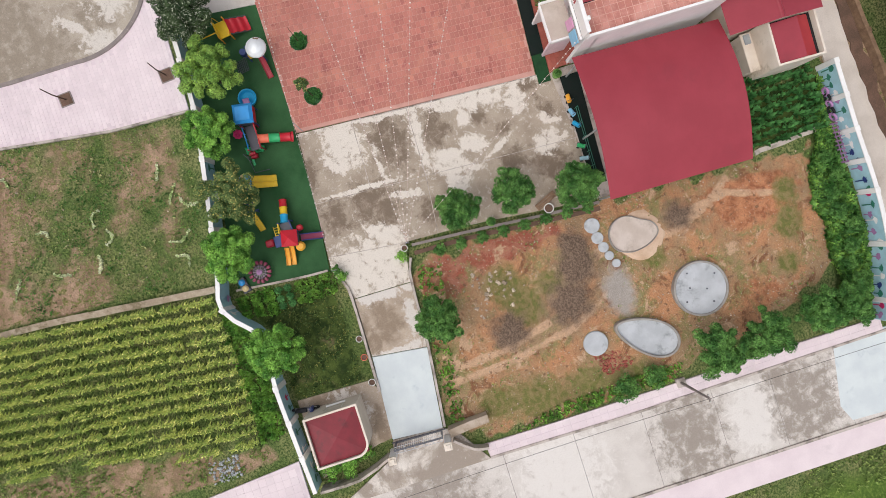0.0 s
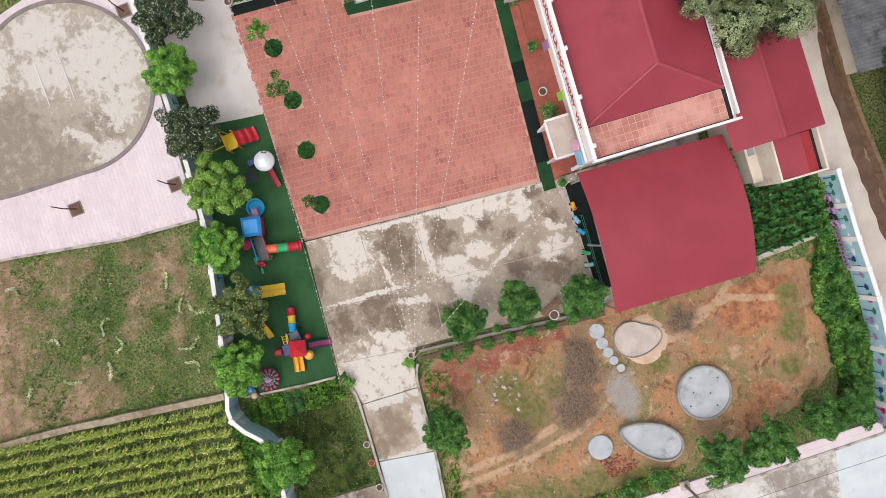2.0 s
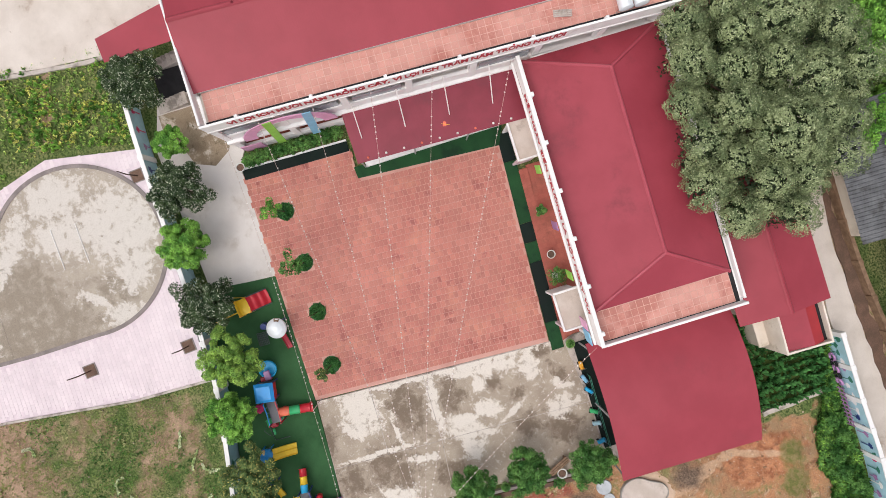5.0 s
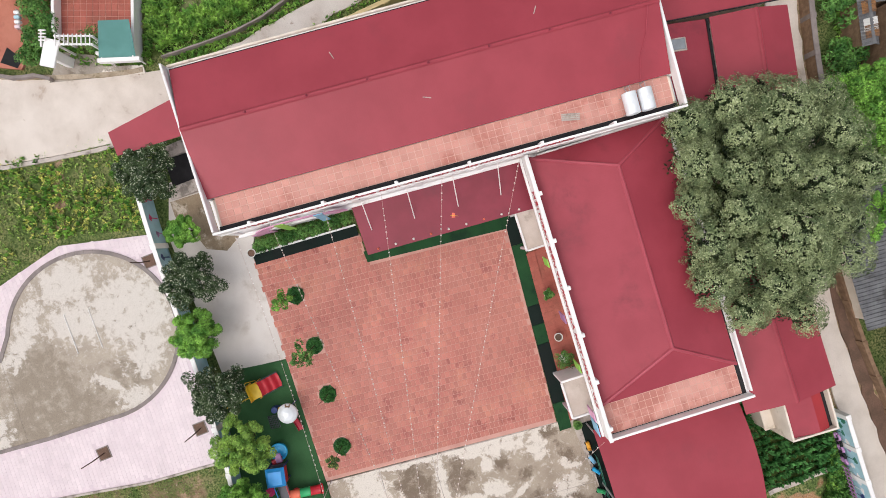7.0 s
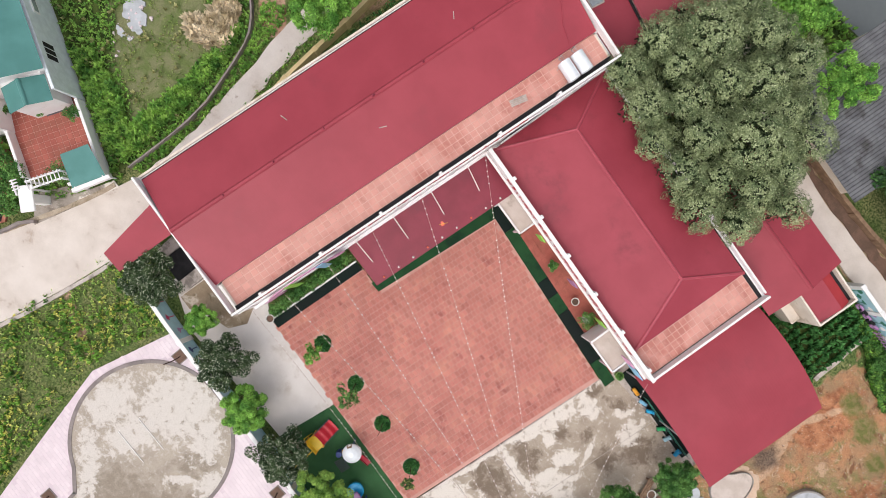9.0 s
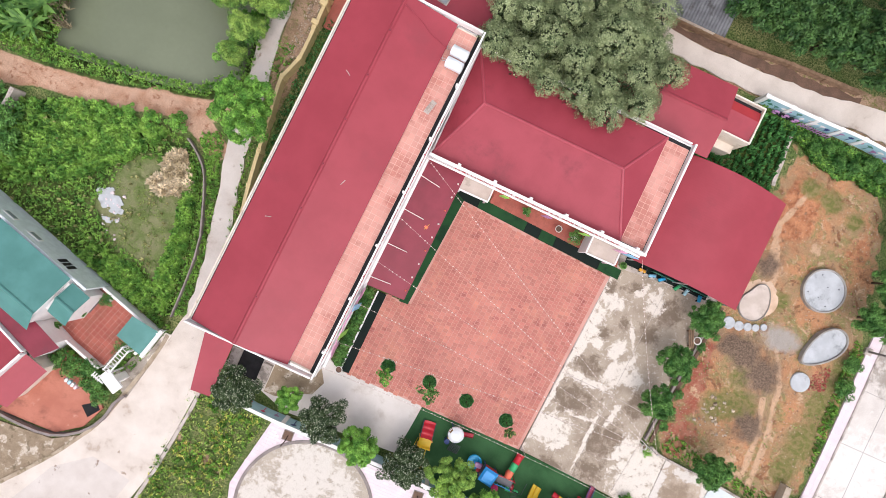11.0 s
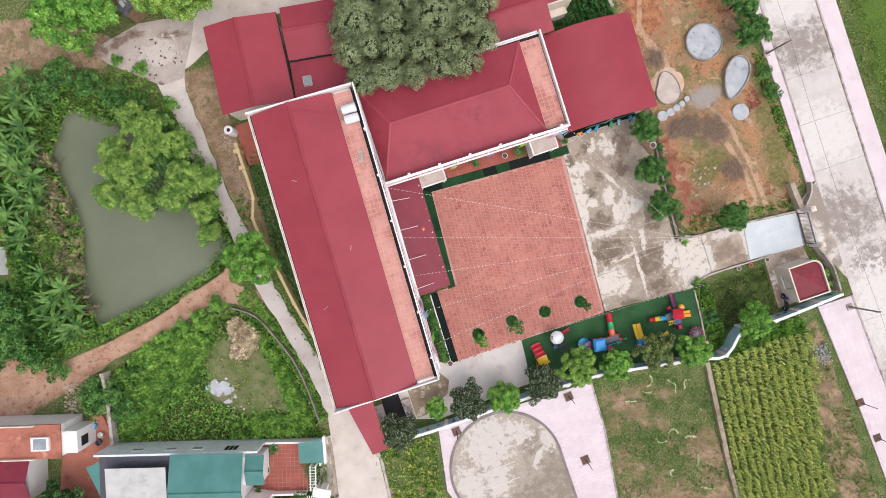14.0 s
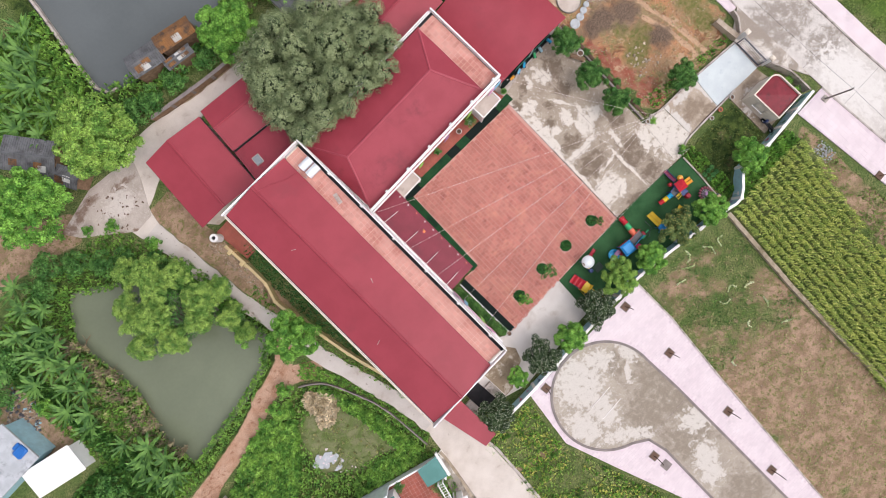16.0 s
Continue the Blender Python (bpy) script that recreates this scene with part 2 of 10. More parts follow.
def leaf_mat(name, dark, light, rough=0.55, amount=0.35, top=None):
    """Leaves: colour varies from leaf to leaf and from clump to clump."""
    m, nt, bsdf, geo = base_material(name)
    big = ramp(nt, noise_of(nt, geo.outputs["Position"], 1.3, 3), 0.35, 0.65)
    col = mix(nt, big, dark, light)
    if top:
        r = ramp(nt, geo.outputs["Random Per Island"], 0.8, 0.97)
        col = mix(nt, r, col, top)
    v = nt.nodes.new("ShaderNodeMapRange")
    nt.links.new(geo.outputs["Random Per Island"], v.inputs[0])
    v.inputs[3].default_value, v.inputs[4].default_value = 1 - amount, 1 + amount
    hsv = nt.nodes.new("ShaderNodeHueSaturation")
    hsv.inputs["Saturation"].default_value = 0.92
    nt.links.new(col, hsv.inputs["Color"])
    nt.links.new(v.outputs[0], hsv.inputs["Value"])
    nt.links.new(hsv.outputs["Color"], bsdf.inputs["Base Color"])
    bsdf.inputs["Roughness"].default_value, bsdf.inputs["Specular IOR Level"].default_value = rough, 0.25
    trans = nt.nodes.new("ShaderNodeBsdfTranslucent")
    nt.links.new(hsv.outputs["Color"], trans.inputs["Color"])
    ms = nt.nodes.new("ShaderNodeMixShader")
    ms.inputs[0].default_value = 0.1
    out = next(n for n in nt.nodes if n.type == "OUTPUT_MATERIAL")
    nt.links.new(bsdf.outputs[0], ms.inputs[1])
    nt.links.new(trans.outputs[0], ms.inputs[2])
    nt.links.new(ms.outputs[0], out.inputs["Surface"])
    return m


M = {}
M["roof"] = mat("red_metal_roof", rgb(160, 62, 73), rgb(151, 56, 67), 0.5, 60, 0.05, 0.42, 0.0, rgb(146, 58, 68), 0.35, 0.55, 0.75, 0.03, spec=0.35)
M["roof_hip"] = mat("dull_red_metal_roof", rgb(160, 63, 75), rgb(150, 56, 68), 0.5, 60, 0.07, 0.5, 0.0, rgb(130, 52, 62), 0.35, 0.52, 0.75, 0.03, spec=0.32)
M["roof_cap"] = mat("red_ridge_cap", rgb(172, 74, 86), rgb(162, 66, 78), 0.8, 60, 0.06, 0.4, spec=0.45, bump=0.03)
M["roof_dark"] = mat("dark_red_metal_roof", rgb(140, 50, 66), rgb(128, 44, 58), 0.6, 60, 0.06, 0.45, 0.0, rgb(120, 48, 60), 0.5, 0.5, 0.75, 0.03, spec=0.4)
M["roof_deep"] = mat("weathered_deep_red_sheet", rgb(132, 38, 50), rgb(118, 34, 44), 1.5, 40, 0.12, 0.5, 0.0, rgb(104, 40, 46), 1.2, 0.52, 0.66, 0.05, spec=0.35)
M["roof_bright"] = mat("bright_red_metal_roof", rgb(176, 52, 56), rgb(160, 48, 54), 0.8, 60, 0.06, 0.45, spec=0.4, bump=0.03)
M["teal"] = mat("teal_metal_roof", rgb(88, 140, 134), rgb(78, 128, 122), 0.6, 60, 0.05, 0.45, stain=rgb(72, 122, 116), stain_scale=0.5, lo=0.55, hi=0.8, bump=0.03)
M["grey_roof"] = mat("grey_fibre_cement", rgb(116, 116, 118), rgb(92, 92, 94), 1.2, 30, 0.15, 0.85, stain=rgb(70, 68, 66), stain_scale=0.8, lo=0.5, hi=0.7)
M["rust_roof"] = mat("rusty_sheet", rgb(150, 104, 62), rgb(110, 82, 62), 1.0, 30, 0.2, 0.8, stain=rgb(90, 72, 60), stain_scale=1.5)
M["white"] = mat("white_wall_paint", rgb(243, 240, 238), rgb(234, 230, 228), 0.7, 40, 0.04, 0.7, stain=rgb(200, 188, 176), stain_scale=0.8, lo=0.58, hi=0.8, bump=0.05)
M["cream"] = mat("cream_wall_paint", rgb(230, 218, 204), rgb(216, 202, 186), 0.8, 40, 0.05, 0.75, stain=rgb(178, 162, 138), stain_scale=0.9, lo=0.55, hi=0.75, bump=0.06)
M["tile"] = mat("terracotta_tile", rgb(194, 128, 115), rgb(182, 114, 103), 0.35, 26, 0.14, 0.8, stain=rgb(200, 134, 116), stain_scale=0.4, lo=0.5, hi=0.65, second=rgb(166, 100, 92), lo2=0.58, hi2=0.66, scale2=0.9, rand=0.12, island=0.12, bump=0.12)
M["tile_roof"] = mat("roof_terrace_tile", rgb(212, 156, 143), rgb(200, 140, 128), 0.5, 26, 0.1, 0.75, stain=rgb(186, 122, 110), stain_scale=0.5, rand=0.07, island=0.08, bump=0.1)
M["grout_roof"] = mat("roof_tile_grout", rgb(222, 180, 166), rgb(206, 160, 146), 0.6, 30, 0.1, 0.9)
M["grout"] = mat("tile_grout", rgb(206, 158, 145), rgb(192, 144, 132), 0.6, 30, 0.1, 0.9)
M["terrace_faded"] = mat("faded_red_paving", rgb(188, 122, 103), rgb(172, 106, 88), 0.6, 22, 0.1, 0.8, stain=rgb(150, 94, 78), stain_scale=0.5, lo=0.52, hi=0.66, second=rgb(198, 148, 130), lo2=0.58, hi2=0.68, scale2=0.7)
M["fieldwall"] = mat("weathered_block_wall", rgb(184, 168, 148), rgb(160, 142, 122), 1.6, 20, 0.18, 0.92, stain=rgb(136, 122, 98), stain_scale=1.1, lo=0.5, hi=0.62)
M["terrace"] = mat("red_floor_tile", rgb(172, 98, 84), rgb(156, 84, 72), 0.7, 30, 0.12, 0.7, stain=rgb(150, 88, 74), stain_scale=0.9, island=0.1, rand=0.08)
M["concrete"] = mat("stained_concrete", rgb(172, 161, 150), rgb(150, 139, 128), 0.8, 14, 0.16, 0.85, 0.0, rgb(226, 217, 207), 0.26, 0.5, 0.56, 0.12, second=rgb(130, 118, 106), lo2=0.545, hi2=0.62, scale2=0.34, crust=rgb(206, 195, 184))
M["concrete_circle"] = mat("bleached_concrete", rgb(226, 218, 210), rgb(204, 194, 184), 0.9, 16, 0.14, 0.85, 0.0, rgb(174, 161, 149), 0.36, 0.46, 0.57, 0.12, second=rgb(158, 145, 133), lo2=0.52, hi2=0.6, scale2=0.2, crust=rgb(228, 220, 212))
YARD_LIME = [(0.5, -4.0, 1.9, 2.6, 0), (-8.6, 1.5, 7.5, 0.3, 86), (-7.6, -3.4, 1.5, 1.1, 40), (-6.6, -4.2, 0.8, 0.5, 20), (-4.6, -3.1, 2.9, 0.15, 88), (-6.4, 1.2, 1.9, 0.36, 3), (-4.3, 2.8, 1.5, 0.55, 71), (-5.3, 4.5, 0.9, 0.5, 60), (-4.6, 5.9, 1.1, 0.18, 118), (-7.1, 4.3, 0.6, 0.4, 0), (-5.0, 2.6, 0.9, 0.5, 80), (-3.1, 2.8, 0.8, 0.6, 30), (-7.7, 5.6, 1.6, 0.5, 87), (-8.1, 3.5, 1.2, 0.4, 85), (-3.9, 9.1, 1.0, 0.6, 95), (-7.1, 7.8, 0.95, 0.6, 12), (-3.4, -0.4, 1.0, 0.25, 80), (-1.4, -2.6, 1.2, 0.6, 60), (-5.6, -1.6, 0.9, 0.12, 10), (-5.4, 9.4, 0.8, 0.3, 60)]
YARD_DAMP = [(-6.8, 2.4, 1.2, 0.75, 0), (-6.8, 5.3, 0.5, 0.4, 0), (-7.9, 8.8, 0.5, 0.5, 0), (-2.6, 8.8, 1.2, 1.0, 50), (-6.9, -0.5, 1.8, 1.0, 4), (-3.5, -2.7, 1.6, 1.4, 70), (-6.5, -6.0, 1.2, 0.5, 0), (-3.4, 6.6, 1.0, 0.8, 60), (-6.2, 9.5, 0.8, 0.4, 20), (-5.6, 6.7, 0.5, 0.35, 120), (-3.4, -5.3, 1.2, 0.7, 20), (-2.0, 1.0, 1.1, 0.7, 80)]
CIRCLE_LIME = [(-23.8, -14.5, 2.4, 2.21, 63), (-23.7, -15.5, 1.1, 2.21, 132), (-18.1, -15.7, 1.3, 0.77, 69), (-19.6, -17.3, 1.0, 0.28, 51), (-26.7, -17.9, 1.9, 1.38, 91), (-24.3, -21.5, 2.3, 0.66, 140), (-18.5, -25.6, 1.6, 1.11, 148), (-21.3, -30.4, 1.2, 1.11, 147), (-20.8, -29.2, 2.1, 1.11, 59), (-20.9, -14.4, 1.1, 1.38, 43), (-24.0, -18.1, 1.8, 1.11, 81)]
CIRCLE_DAMP = [(-18.3, -21.4, 4.0, 2.49, 88), (-21.3, -21.5, 2.1, 2.21, 117), (-20.0, -15.8, 1.5, 0.77, 60), (-20.8, -26.4, 2.6, 1.66, 123), (-20.4, -34.3, 2.1, 2.21, 99), (-23.0, -14.9, 0.8, 0.44, 61), (-23.4, -13.5, 0.2, 0.22, 111), (-22.6, -22.2, 0.6, 0.83, 159), (-18.5, -25.4, 2.9, 1.38, 80)]
M["yard"] = stained("stained_yard_concrete", rgb(180, 165, 148), rgb(158, 142, 126), rgb(222, 212, 201), rgb(126, 110, 95), YARD_LIME, YARD_DAMP)
M["loop"] = stained("stained_loop_concrete", rgb(182, 169, 154), rgb(168, 155, 141), rgb(212, 203, 194), rgb(150, 137, 122), CIRCLE_LIME, CIRCLE_DAMP, 1.4)
M["concrete_pale"] = mat("pale_concrete", rgb(218, 210, 204), rgb(206, 197, 190), 0.5, 24, 0.07, 0.85, stain=rgb(192, 180, 170), stain_scale=0.35, lo=0.52, hi=0.7, second=rgb(168, 156, 146), lo2=0.66, hi2=0.74, scale2=0.5)
M["concrete_drive"] = mat("worn_drive_concrete", rgb(190, 174, 158), rgb(172, 154, 136), 0.9, 24, 0.12, 0.9, stain=rgb(158, 140, 120), stain_scale=0.7)
M["drive"] = stained("worn_drive_slab", rgb(190, 172, 154), rgb(172, 154, 136), rgb(216, 208, 200), rgb(150, 132, 114), [(2.0, -3.8, 0.5, 2.0, 0), (6.0, -4.0, 0.35, 1.9, 0), (4.2, -2.5, 1.2, 0.4, 0), (8.5, -8.0, 1.2, 0.8, 30)], [(3.9, -4.2, 1.3, 0.9, 0), (4.6, -5.4, 1.4, 0.5, 0), (10.2, -6.6, 1.2, 0.5, 0), (7.4, -9.0, 0.4, 1.8, 0)], 0.8)
M["slab_new"] = mat("new_white_concrete", rgb(214, 220, 220), rgb(204, 210, 212), 0.8, 24, 0.04, 0.8, stain=rgb(190, 198, 202), stain_scale=1.0, lo=0.55, hi=0.75)
M["road"] = mat("grey_road_concrete", rgb(221, 213, 207), rgb(205, 196, 190), 0.4, 20, 0.07, 0.88, stain=rgb(186, 174, 164), stain_scale=0.3, lo=0.54, hi=0.64, second=rgb(160, 148, 138), lo2=0.62, hi2=0.68, scale2=0.5)
M["road_st"] = stained("patched_road_concrete", rgb(218, 210, 203), rgb(206, 197, 190), rgb(226, 219, 213), rgb(160, 149, 139), [(17.0, 24.5, 2.2, 2.0, 0), (17.0, 16.3, 2.4, 1.2, 0), (16.5, 3.5, 2.5, 3.5, 90), (16.8, -14.0, 2.0, 4.0, 0)], [(16.9, 12.2, 3.4, 2.0, 0), (16.9, 20.2, 2.6, 2.5, 0), (15.2, 18.6, 1.2, 0.9, 0), (18.4, 20.0, 1.0, 2.2, 0), (15.6, -4.6, 2.6, 3.6, 80), (17.5, -9.5, 2.0, 1.6, 0), (18.0, -22.0, 2.0, 4.0, 90), (17.6, -36.0, 2.0, 5.0, 90)], 1.2)
M["lane"] = mat("lane_concrete", rgb(208, 198, 191), rgb(194, 182, 174), 0.5, 20, 0.09, 0.9, stain=rgb(178, 162, 150), stain_scale=0.5, lo=0.57, hi=0.68, second=rgb(146, 126, 112), lo2=0.62, hi2=0.68, scale2=0.8)
M["fork"] = stained("mud_splashed_lane", rgb(194, 181, 171), rgb(178, 164, 153), rgb(208, 197, 188), rgb(134, 112, 98), [(-41.5, 31.0, 1.6, 1.2, 0)], [(-44.78, 33.2, 1.2, 0.5, 20), (-43.2, 33.4, 0.9, 0.4, -20), (-42.68, 30.91, 0.5, 0.4, 0), (-43.75, 28.84, 0.5, 0.3, 0), (-42.17, 27.6, 0.4, 0.7, 20), (-47.25, 33.0, 1.5, 0.8, 0), (-39.9, 32.2, 1.2, 0.35, -10)], 0.9)
M["lane_pale"] = mat("pale_lane_concrete", rgb(218, 206, 196), rgb(202, 189, 178), 0.5, 20, 0.08, 0.9, stain=rgb(180, 162, 148), stain_scale=0.5, lo=0.57, hi=0.68, second=rgb(160, 140, 124), lo2=0.64, hi2=0.7, scale2=0.8)
M["paver"] = mat("pink_paver", rgb(230, 214, 216), rgb(221, 204, 207), 0.6, 24, 0.05, 0.85, stain=rgb(214, 198, 200), stain_scale=0.4, lo=0.55, hi=0.7, island=0.035, rand=0.03)
M["paver_joint"] = mat("paver_joint", rgb(226, 208, 212), rgb(212, 194, 199), 1.5, 24, 0.08, 0.95)
M["kerb"] = mat("kerb_stone", rgb(196, 184, 176), rgb(172, 160, 150), 1.2, 24, 0.12, 0.9, stain=rgb(140, 130, 122), stain_scale=1.2)
M["kerb_dark"] = mat("dark_kerb", rgb(150, 138, 134), rgb(128, 118, 114), 1.2, 24, 0.14, 0.9)
M["turf"] = mat("artificial_turf", rgb(62, 99, 64), rgb(54, 88, 56), 0.8, 90, 0.22, 0.95, stain=rgb(44, 82, 48), stain_scale=0.4, lo=0.5, hi=0.75, bump=0.3, spec=0.1)
M["turf_mid"] = mat("worn_turf_strip", rgb(44, 82, 50), rgb(38, 68, 44), 0.5, 90, 0.2, 0.95, stain=rgb(34, 58, 42), stain_scale=0.5, lo=0.52, hi=0.66, bump=0.3, spec=0.1)
M["turf_dark"] = mat("dark_turf_strip", rgb(34, 44, 40), rgb(28, 36, 34), 0.35, 90, 0.2, 0.95, stain=rgb(34, 40, 38), stain_scale=0.35, lo=0.5, hi=0.55, bump=0.3, spec=0.1)
M["pool"] = mat("pool_cement", rgb(194, 196, 199), rgb(176, 178, 181), 1.0, 24, 0.06, 0.85, stain=rgb(146, 148, 150), stain_scale=0.9, lo=0.52, hi=0.7)
M["pool_rim"] = mat("pool_rim_cement", rgb(166, 161, 155), rgb(146, 139, 132), 1.4, 24, 0.1, 0.9)
M["sand"] = mat("pale_sand", rgb(214, 186, 162), rgb(196, 164, 138), 1.0, 30, 0.14, 0.95)
M["pool_pink"] = mat("dusty_cement", rgb(208, 194, 184), rgb(192, 176, 164), 1.0, 24, 0.06, 0.85, stain=rgb(176, 160, 148), stain_scale=0.9, lo=0.52, hi=0.7)
M["darksoil"] = mat("dark_spoil_heap", rgb(118, 92, 78), rgb(98, 78, 66), 1.2, 22, 0.25, 0.95, bump=0.4)
M["dirt_film"] = mat("washed_earth", rgb(156, 138, 116), rgb(136, 118, 98), 1.2, 18, 0.2, 0.95, stain=rgb(196, 182, 166), stain_scale=0.9, lo=0.52, hi=0.62, second=rgb(116, 102, 82), lo2=0.56, hi2=0.66, scale2=1.4)
M["rubble"] = mat("grey_rubble", rgb(196, 180, 162), rgb(170, 150, 132), 1.4, 18, 0.3, 0.95, island=0.25, bump=0.4)
M["bark"] = mat("bark", rgb(96, 80, 66), rgb(72, 60, 50), 4, 30, 0.25, 0.95, bump=0.5, local=True)
M["steel"] = mat("stainless_steel", rgb(236, 238, 240), rgb(226, 228, 230), 2, 40, 0.03, 0.45, 0.25, bump=0.02, spec=0.5)
M["pole"] = mat("galvanised_pole", rgb(196, 196, 198), rgb(180, 180, 182), 3, 40, 0.05, 0.5, 0.5, bump=0.03)
M["dark"] = mat("dark_gutter", rgb(44, 42, 44), rgb(34, 32, 34), 2, 30, 0.2, 0.8)
M["glass_dim"] = mat("frosted_window_glass", rgb(168, 174, 178), rgb(140, 146, 150), 1.0, 20, 0.05, 0.15, spec=0.6, bump=0.0)
M["black"] = mat("black_rubber", rgb(34, 34, 36), rgb(26, 26, 28), 3, 40, 0.1, 0.8)
M["wood"] = mat("weathered_wood", rgb(150, 122, 98), rgb(124, 98, 78), 3, 40, 0.2, 0.85, bump=0.3)
M["stake"] = mat("dark_wooden_stake", rgb(92, 66, 56), rgb(76, 54, 46), 4, 40, 0.2, 0.9)
M["bulb"] = mat("white_plastic_bulb", rgb(244, 240, 236), rgb(236, 230, 226), 4, 40, 0.03, 0.4)
M["cable"] = mat("pale_cable", rgb(214, 190, 180), rgb(200, 176, 166), 4, 40, 0.05, 0.6)
M["wire"] = mat("black_wire", rgb(58, 54, 54), rgb(50, 46, 46), 4, 40, 0.05, 0.6)
M["poly"] = mat("translucent_roof_sheet", rgb(206, 204, 200), rgb(192, 190, 186), 0.8, 30, 0.06, 0.4, stain=rgb(176, 172, 166), stain_scale=0.6, lo=0.5, hi=0.7)


def paint(key, col, rough=0.4):
    lin = rgb(*col)
    M[key] = mat("painted_" + key, lin, tuple(0.86 * c for c in lin[:3]) + (1,), 2.0, 50, 0.06, rough, bump=0.03, spec=0.45, stain=tuple(0.75 * c + 0.04 for c in lin[:3]) + (1,), stain_scale=1.6, lo=0.6, hi=0.8)


for key, col in (("red", (200, 36, 52)), ("crimson", (168, 30, 50)), ("yellow", (240, 200, 48)), ("orange", (244, 176, 60)), ("blue", (48, 150, 220)), ("navy", (52, 70, 130)),
                 ("sky", (140, 200, 232)), ("green", (60, 176, 110)), ("lime", (150, 214, 88)), ("pink", (232, 170, 206)), ("mauve", (176, 130, 176)), ("magenta", (214, 50, 110)),
                 ("salmon", (240, 120, 90)), ("deck", (84, 84, 92)), ("mural", (176, 214, 226)), ("letters", (176, 28, 46)), ("cyan", (40, 170, 220)), ("plank", (150, 66, 92)),
                 ("tarp", (40, 110, 190)), ("pinkwall", (236, 214, 220)), ("mural_green", (60, 130, 110)), ("sidewall", (240, 245, 249)), ("ochre", (214, 190, 140)), ("pot", (120, 160, 80)), ("potwhite", (222, 220, 214))):
    paint(key, col)

M["water"] = mat("pond_water", rgb(120, 126, 104), rgb(110, 116, 95), 0.12, 3, 0.03, 0.15, spec=0.3, bump=0.02)
M["water_grey"] = mat("grey_pond_water", rgb(104, 108, 108), rgb(96, 100, 100), 0.12, 3, 0.03, 0.12, spec=0.5, bump=0.02)
M["leaf_bright"] = leaf_mat("bright_leaves", rgb(74, 132, 32), rgb(136, 190, 62), amount=0.45)
M["leaf_mid"] = leaf_mat("green_leaves", rgb(54, 106, 36), rgb(104, 154, 64), amount=0.45)
M["leaf_olive"] = leaf_mat("olive_leaves", rgb(74, 104, 50), rgb(116, 142, 74), amount=0.42, top=rgb(180, 166, 84))
M["leaf_deep"] = leaf_mat("deep_green_leaves", rgb(40, 78, 32), rgb(82, 120, 54), amount=0.42)
# darkened copy of the old tree's green, painting shade inside its crown
M["leaf_shade"] = leaf_mat("old_tree_shade_leaves", rgb(38, 52, 30), rgb(58, 76, 40))
M["leaf_dark"] = leaf_mat("dark_leaves", rgb(44, 68, 34), rgb(74, 96, 54), amount=0.4, top=rgb(168, 172, 150))
# the paler top leaves stand in for highlights on the crown
M["leaf_big"] = leaf_mat("old_tree_leaves", rgb(106, 124, 80), rgb(155, 168, 115), amount=0.28, top=rgb(172, 180, 136))
M["leaf_yellow"] = leaf_mat("yellow_green_leaves", rgb(96, 142, 44), rgb(156, 192, 74), amount=0.45)
M["leaf_pond"] = leaf_mat("pond_tree_leaves", rgb(98, 142, 50), rgb(164, 196, 82), amount=0.4)
M["weed"] = leaf_mat("weed_leaves", rgb(92, 146, 50), rgb(154, 198, 76))
M["weed_pale"] = leaf_mat("pale_flowered_weed", rgb(186, 204, 134), rgb(240, 240, 206))
M["weed_low"] = leaf_mat("short_grass", rgb(112, 140, 62), rgb(156, 174, 88), amount=0.3)
M["weed_dry"] = leaf_mat("dry_weed", rgb(158, 156, 98), rgb(196, 192, 132))
M["weed_flower"] = leaf_mat("yellow_flowered_weed", rgb(124, 176, 70), rgb(188, 214, 98), top=rgb(244, 240, 150))
M["weed_blossom"] = leaf_mat("yellow_blossom", rgb(186, 196, 74), rgb(246, 236, 130))
M["crop"] = leaf_mat("crop_leaves", rgb(58, 118, 54), rgb(88, 150, 74))
M["corn"] = leaf_mat("corn_leaves", rgb(146, 172, 70), rgb(196, 204, 92), amount=0.28, top=rgb(226, 222, 128))
M["banana"] = leaf_mat("banana_leaves", rgb(54, 94, 36), rgb(108, 150, 62), rough=0.5, amount=0.55, top=rgb(138, 172, 92))
M["dead_leaf"] = leaf_mat("dead_banana_leaves", rgb(122, 108, 84), rgb(184, 166, 128), amount=0.4)
M["straw"] = leaf_mat("dry_leaf_pile", rgb(192, 172, 134), rgb(234, 216, 184))


# ---- ground ----
DIRT = [(0.9, -1.6), (0.8, 11.0), (1.2, 20.0), (1.4, 25.2), (9.0, 24.6), (11.0, 20.5), (13.0, 12.0), (13.0, 0.0), (11.6, -2.2), (6.3, -1.9)]
POND = [(-51.5, 28.2), (-46.4, 24.4), (-42.6, 17.0), (-42.0, 12.2), (-43.9, 10.3), (-48.0, 9.4), (-55.2, 8.6), (-55.4, 12.0), (-53.6, 17.6), (-54.2, 25.0)]
POND_N = [(-34.4, 40.4), (-31.4, 38.9), (-23.0, 37.6), (-12.0, 40.0), (-10.0, 60.0), (-30.5, 60.0), (-32.4, 50.0)]
LOT = [(-43.0, 5.9), (-41.2, 4.4), (-39.2, -0.6), (-38.8, -6.4), (-38.9, -8.7), (-57.2, -2.9), (-56.2, 3.5), (-50.2, 5.6)]
FIELD = [(-12.4, -12.2), (-2.0, -14.2), (-3.6, -52.0), (-17.6, -52.0), (-14.0, -24.0)]
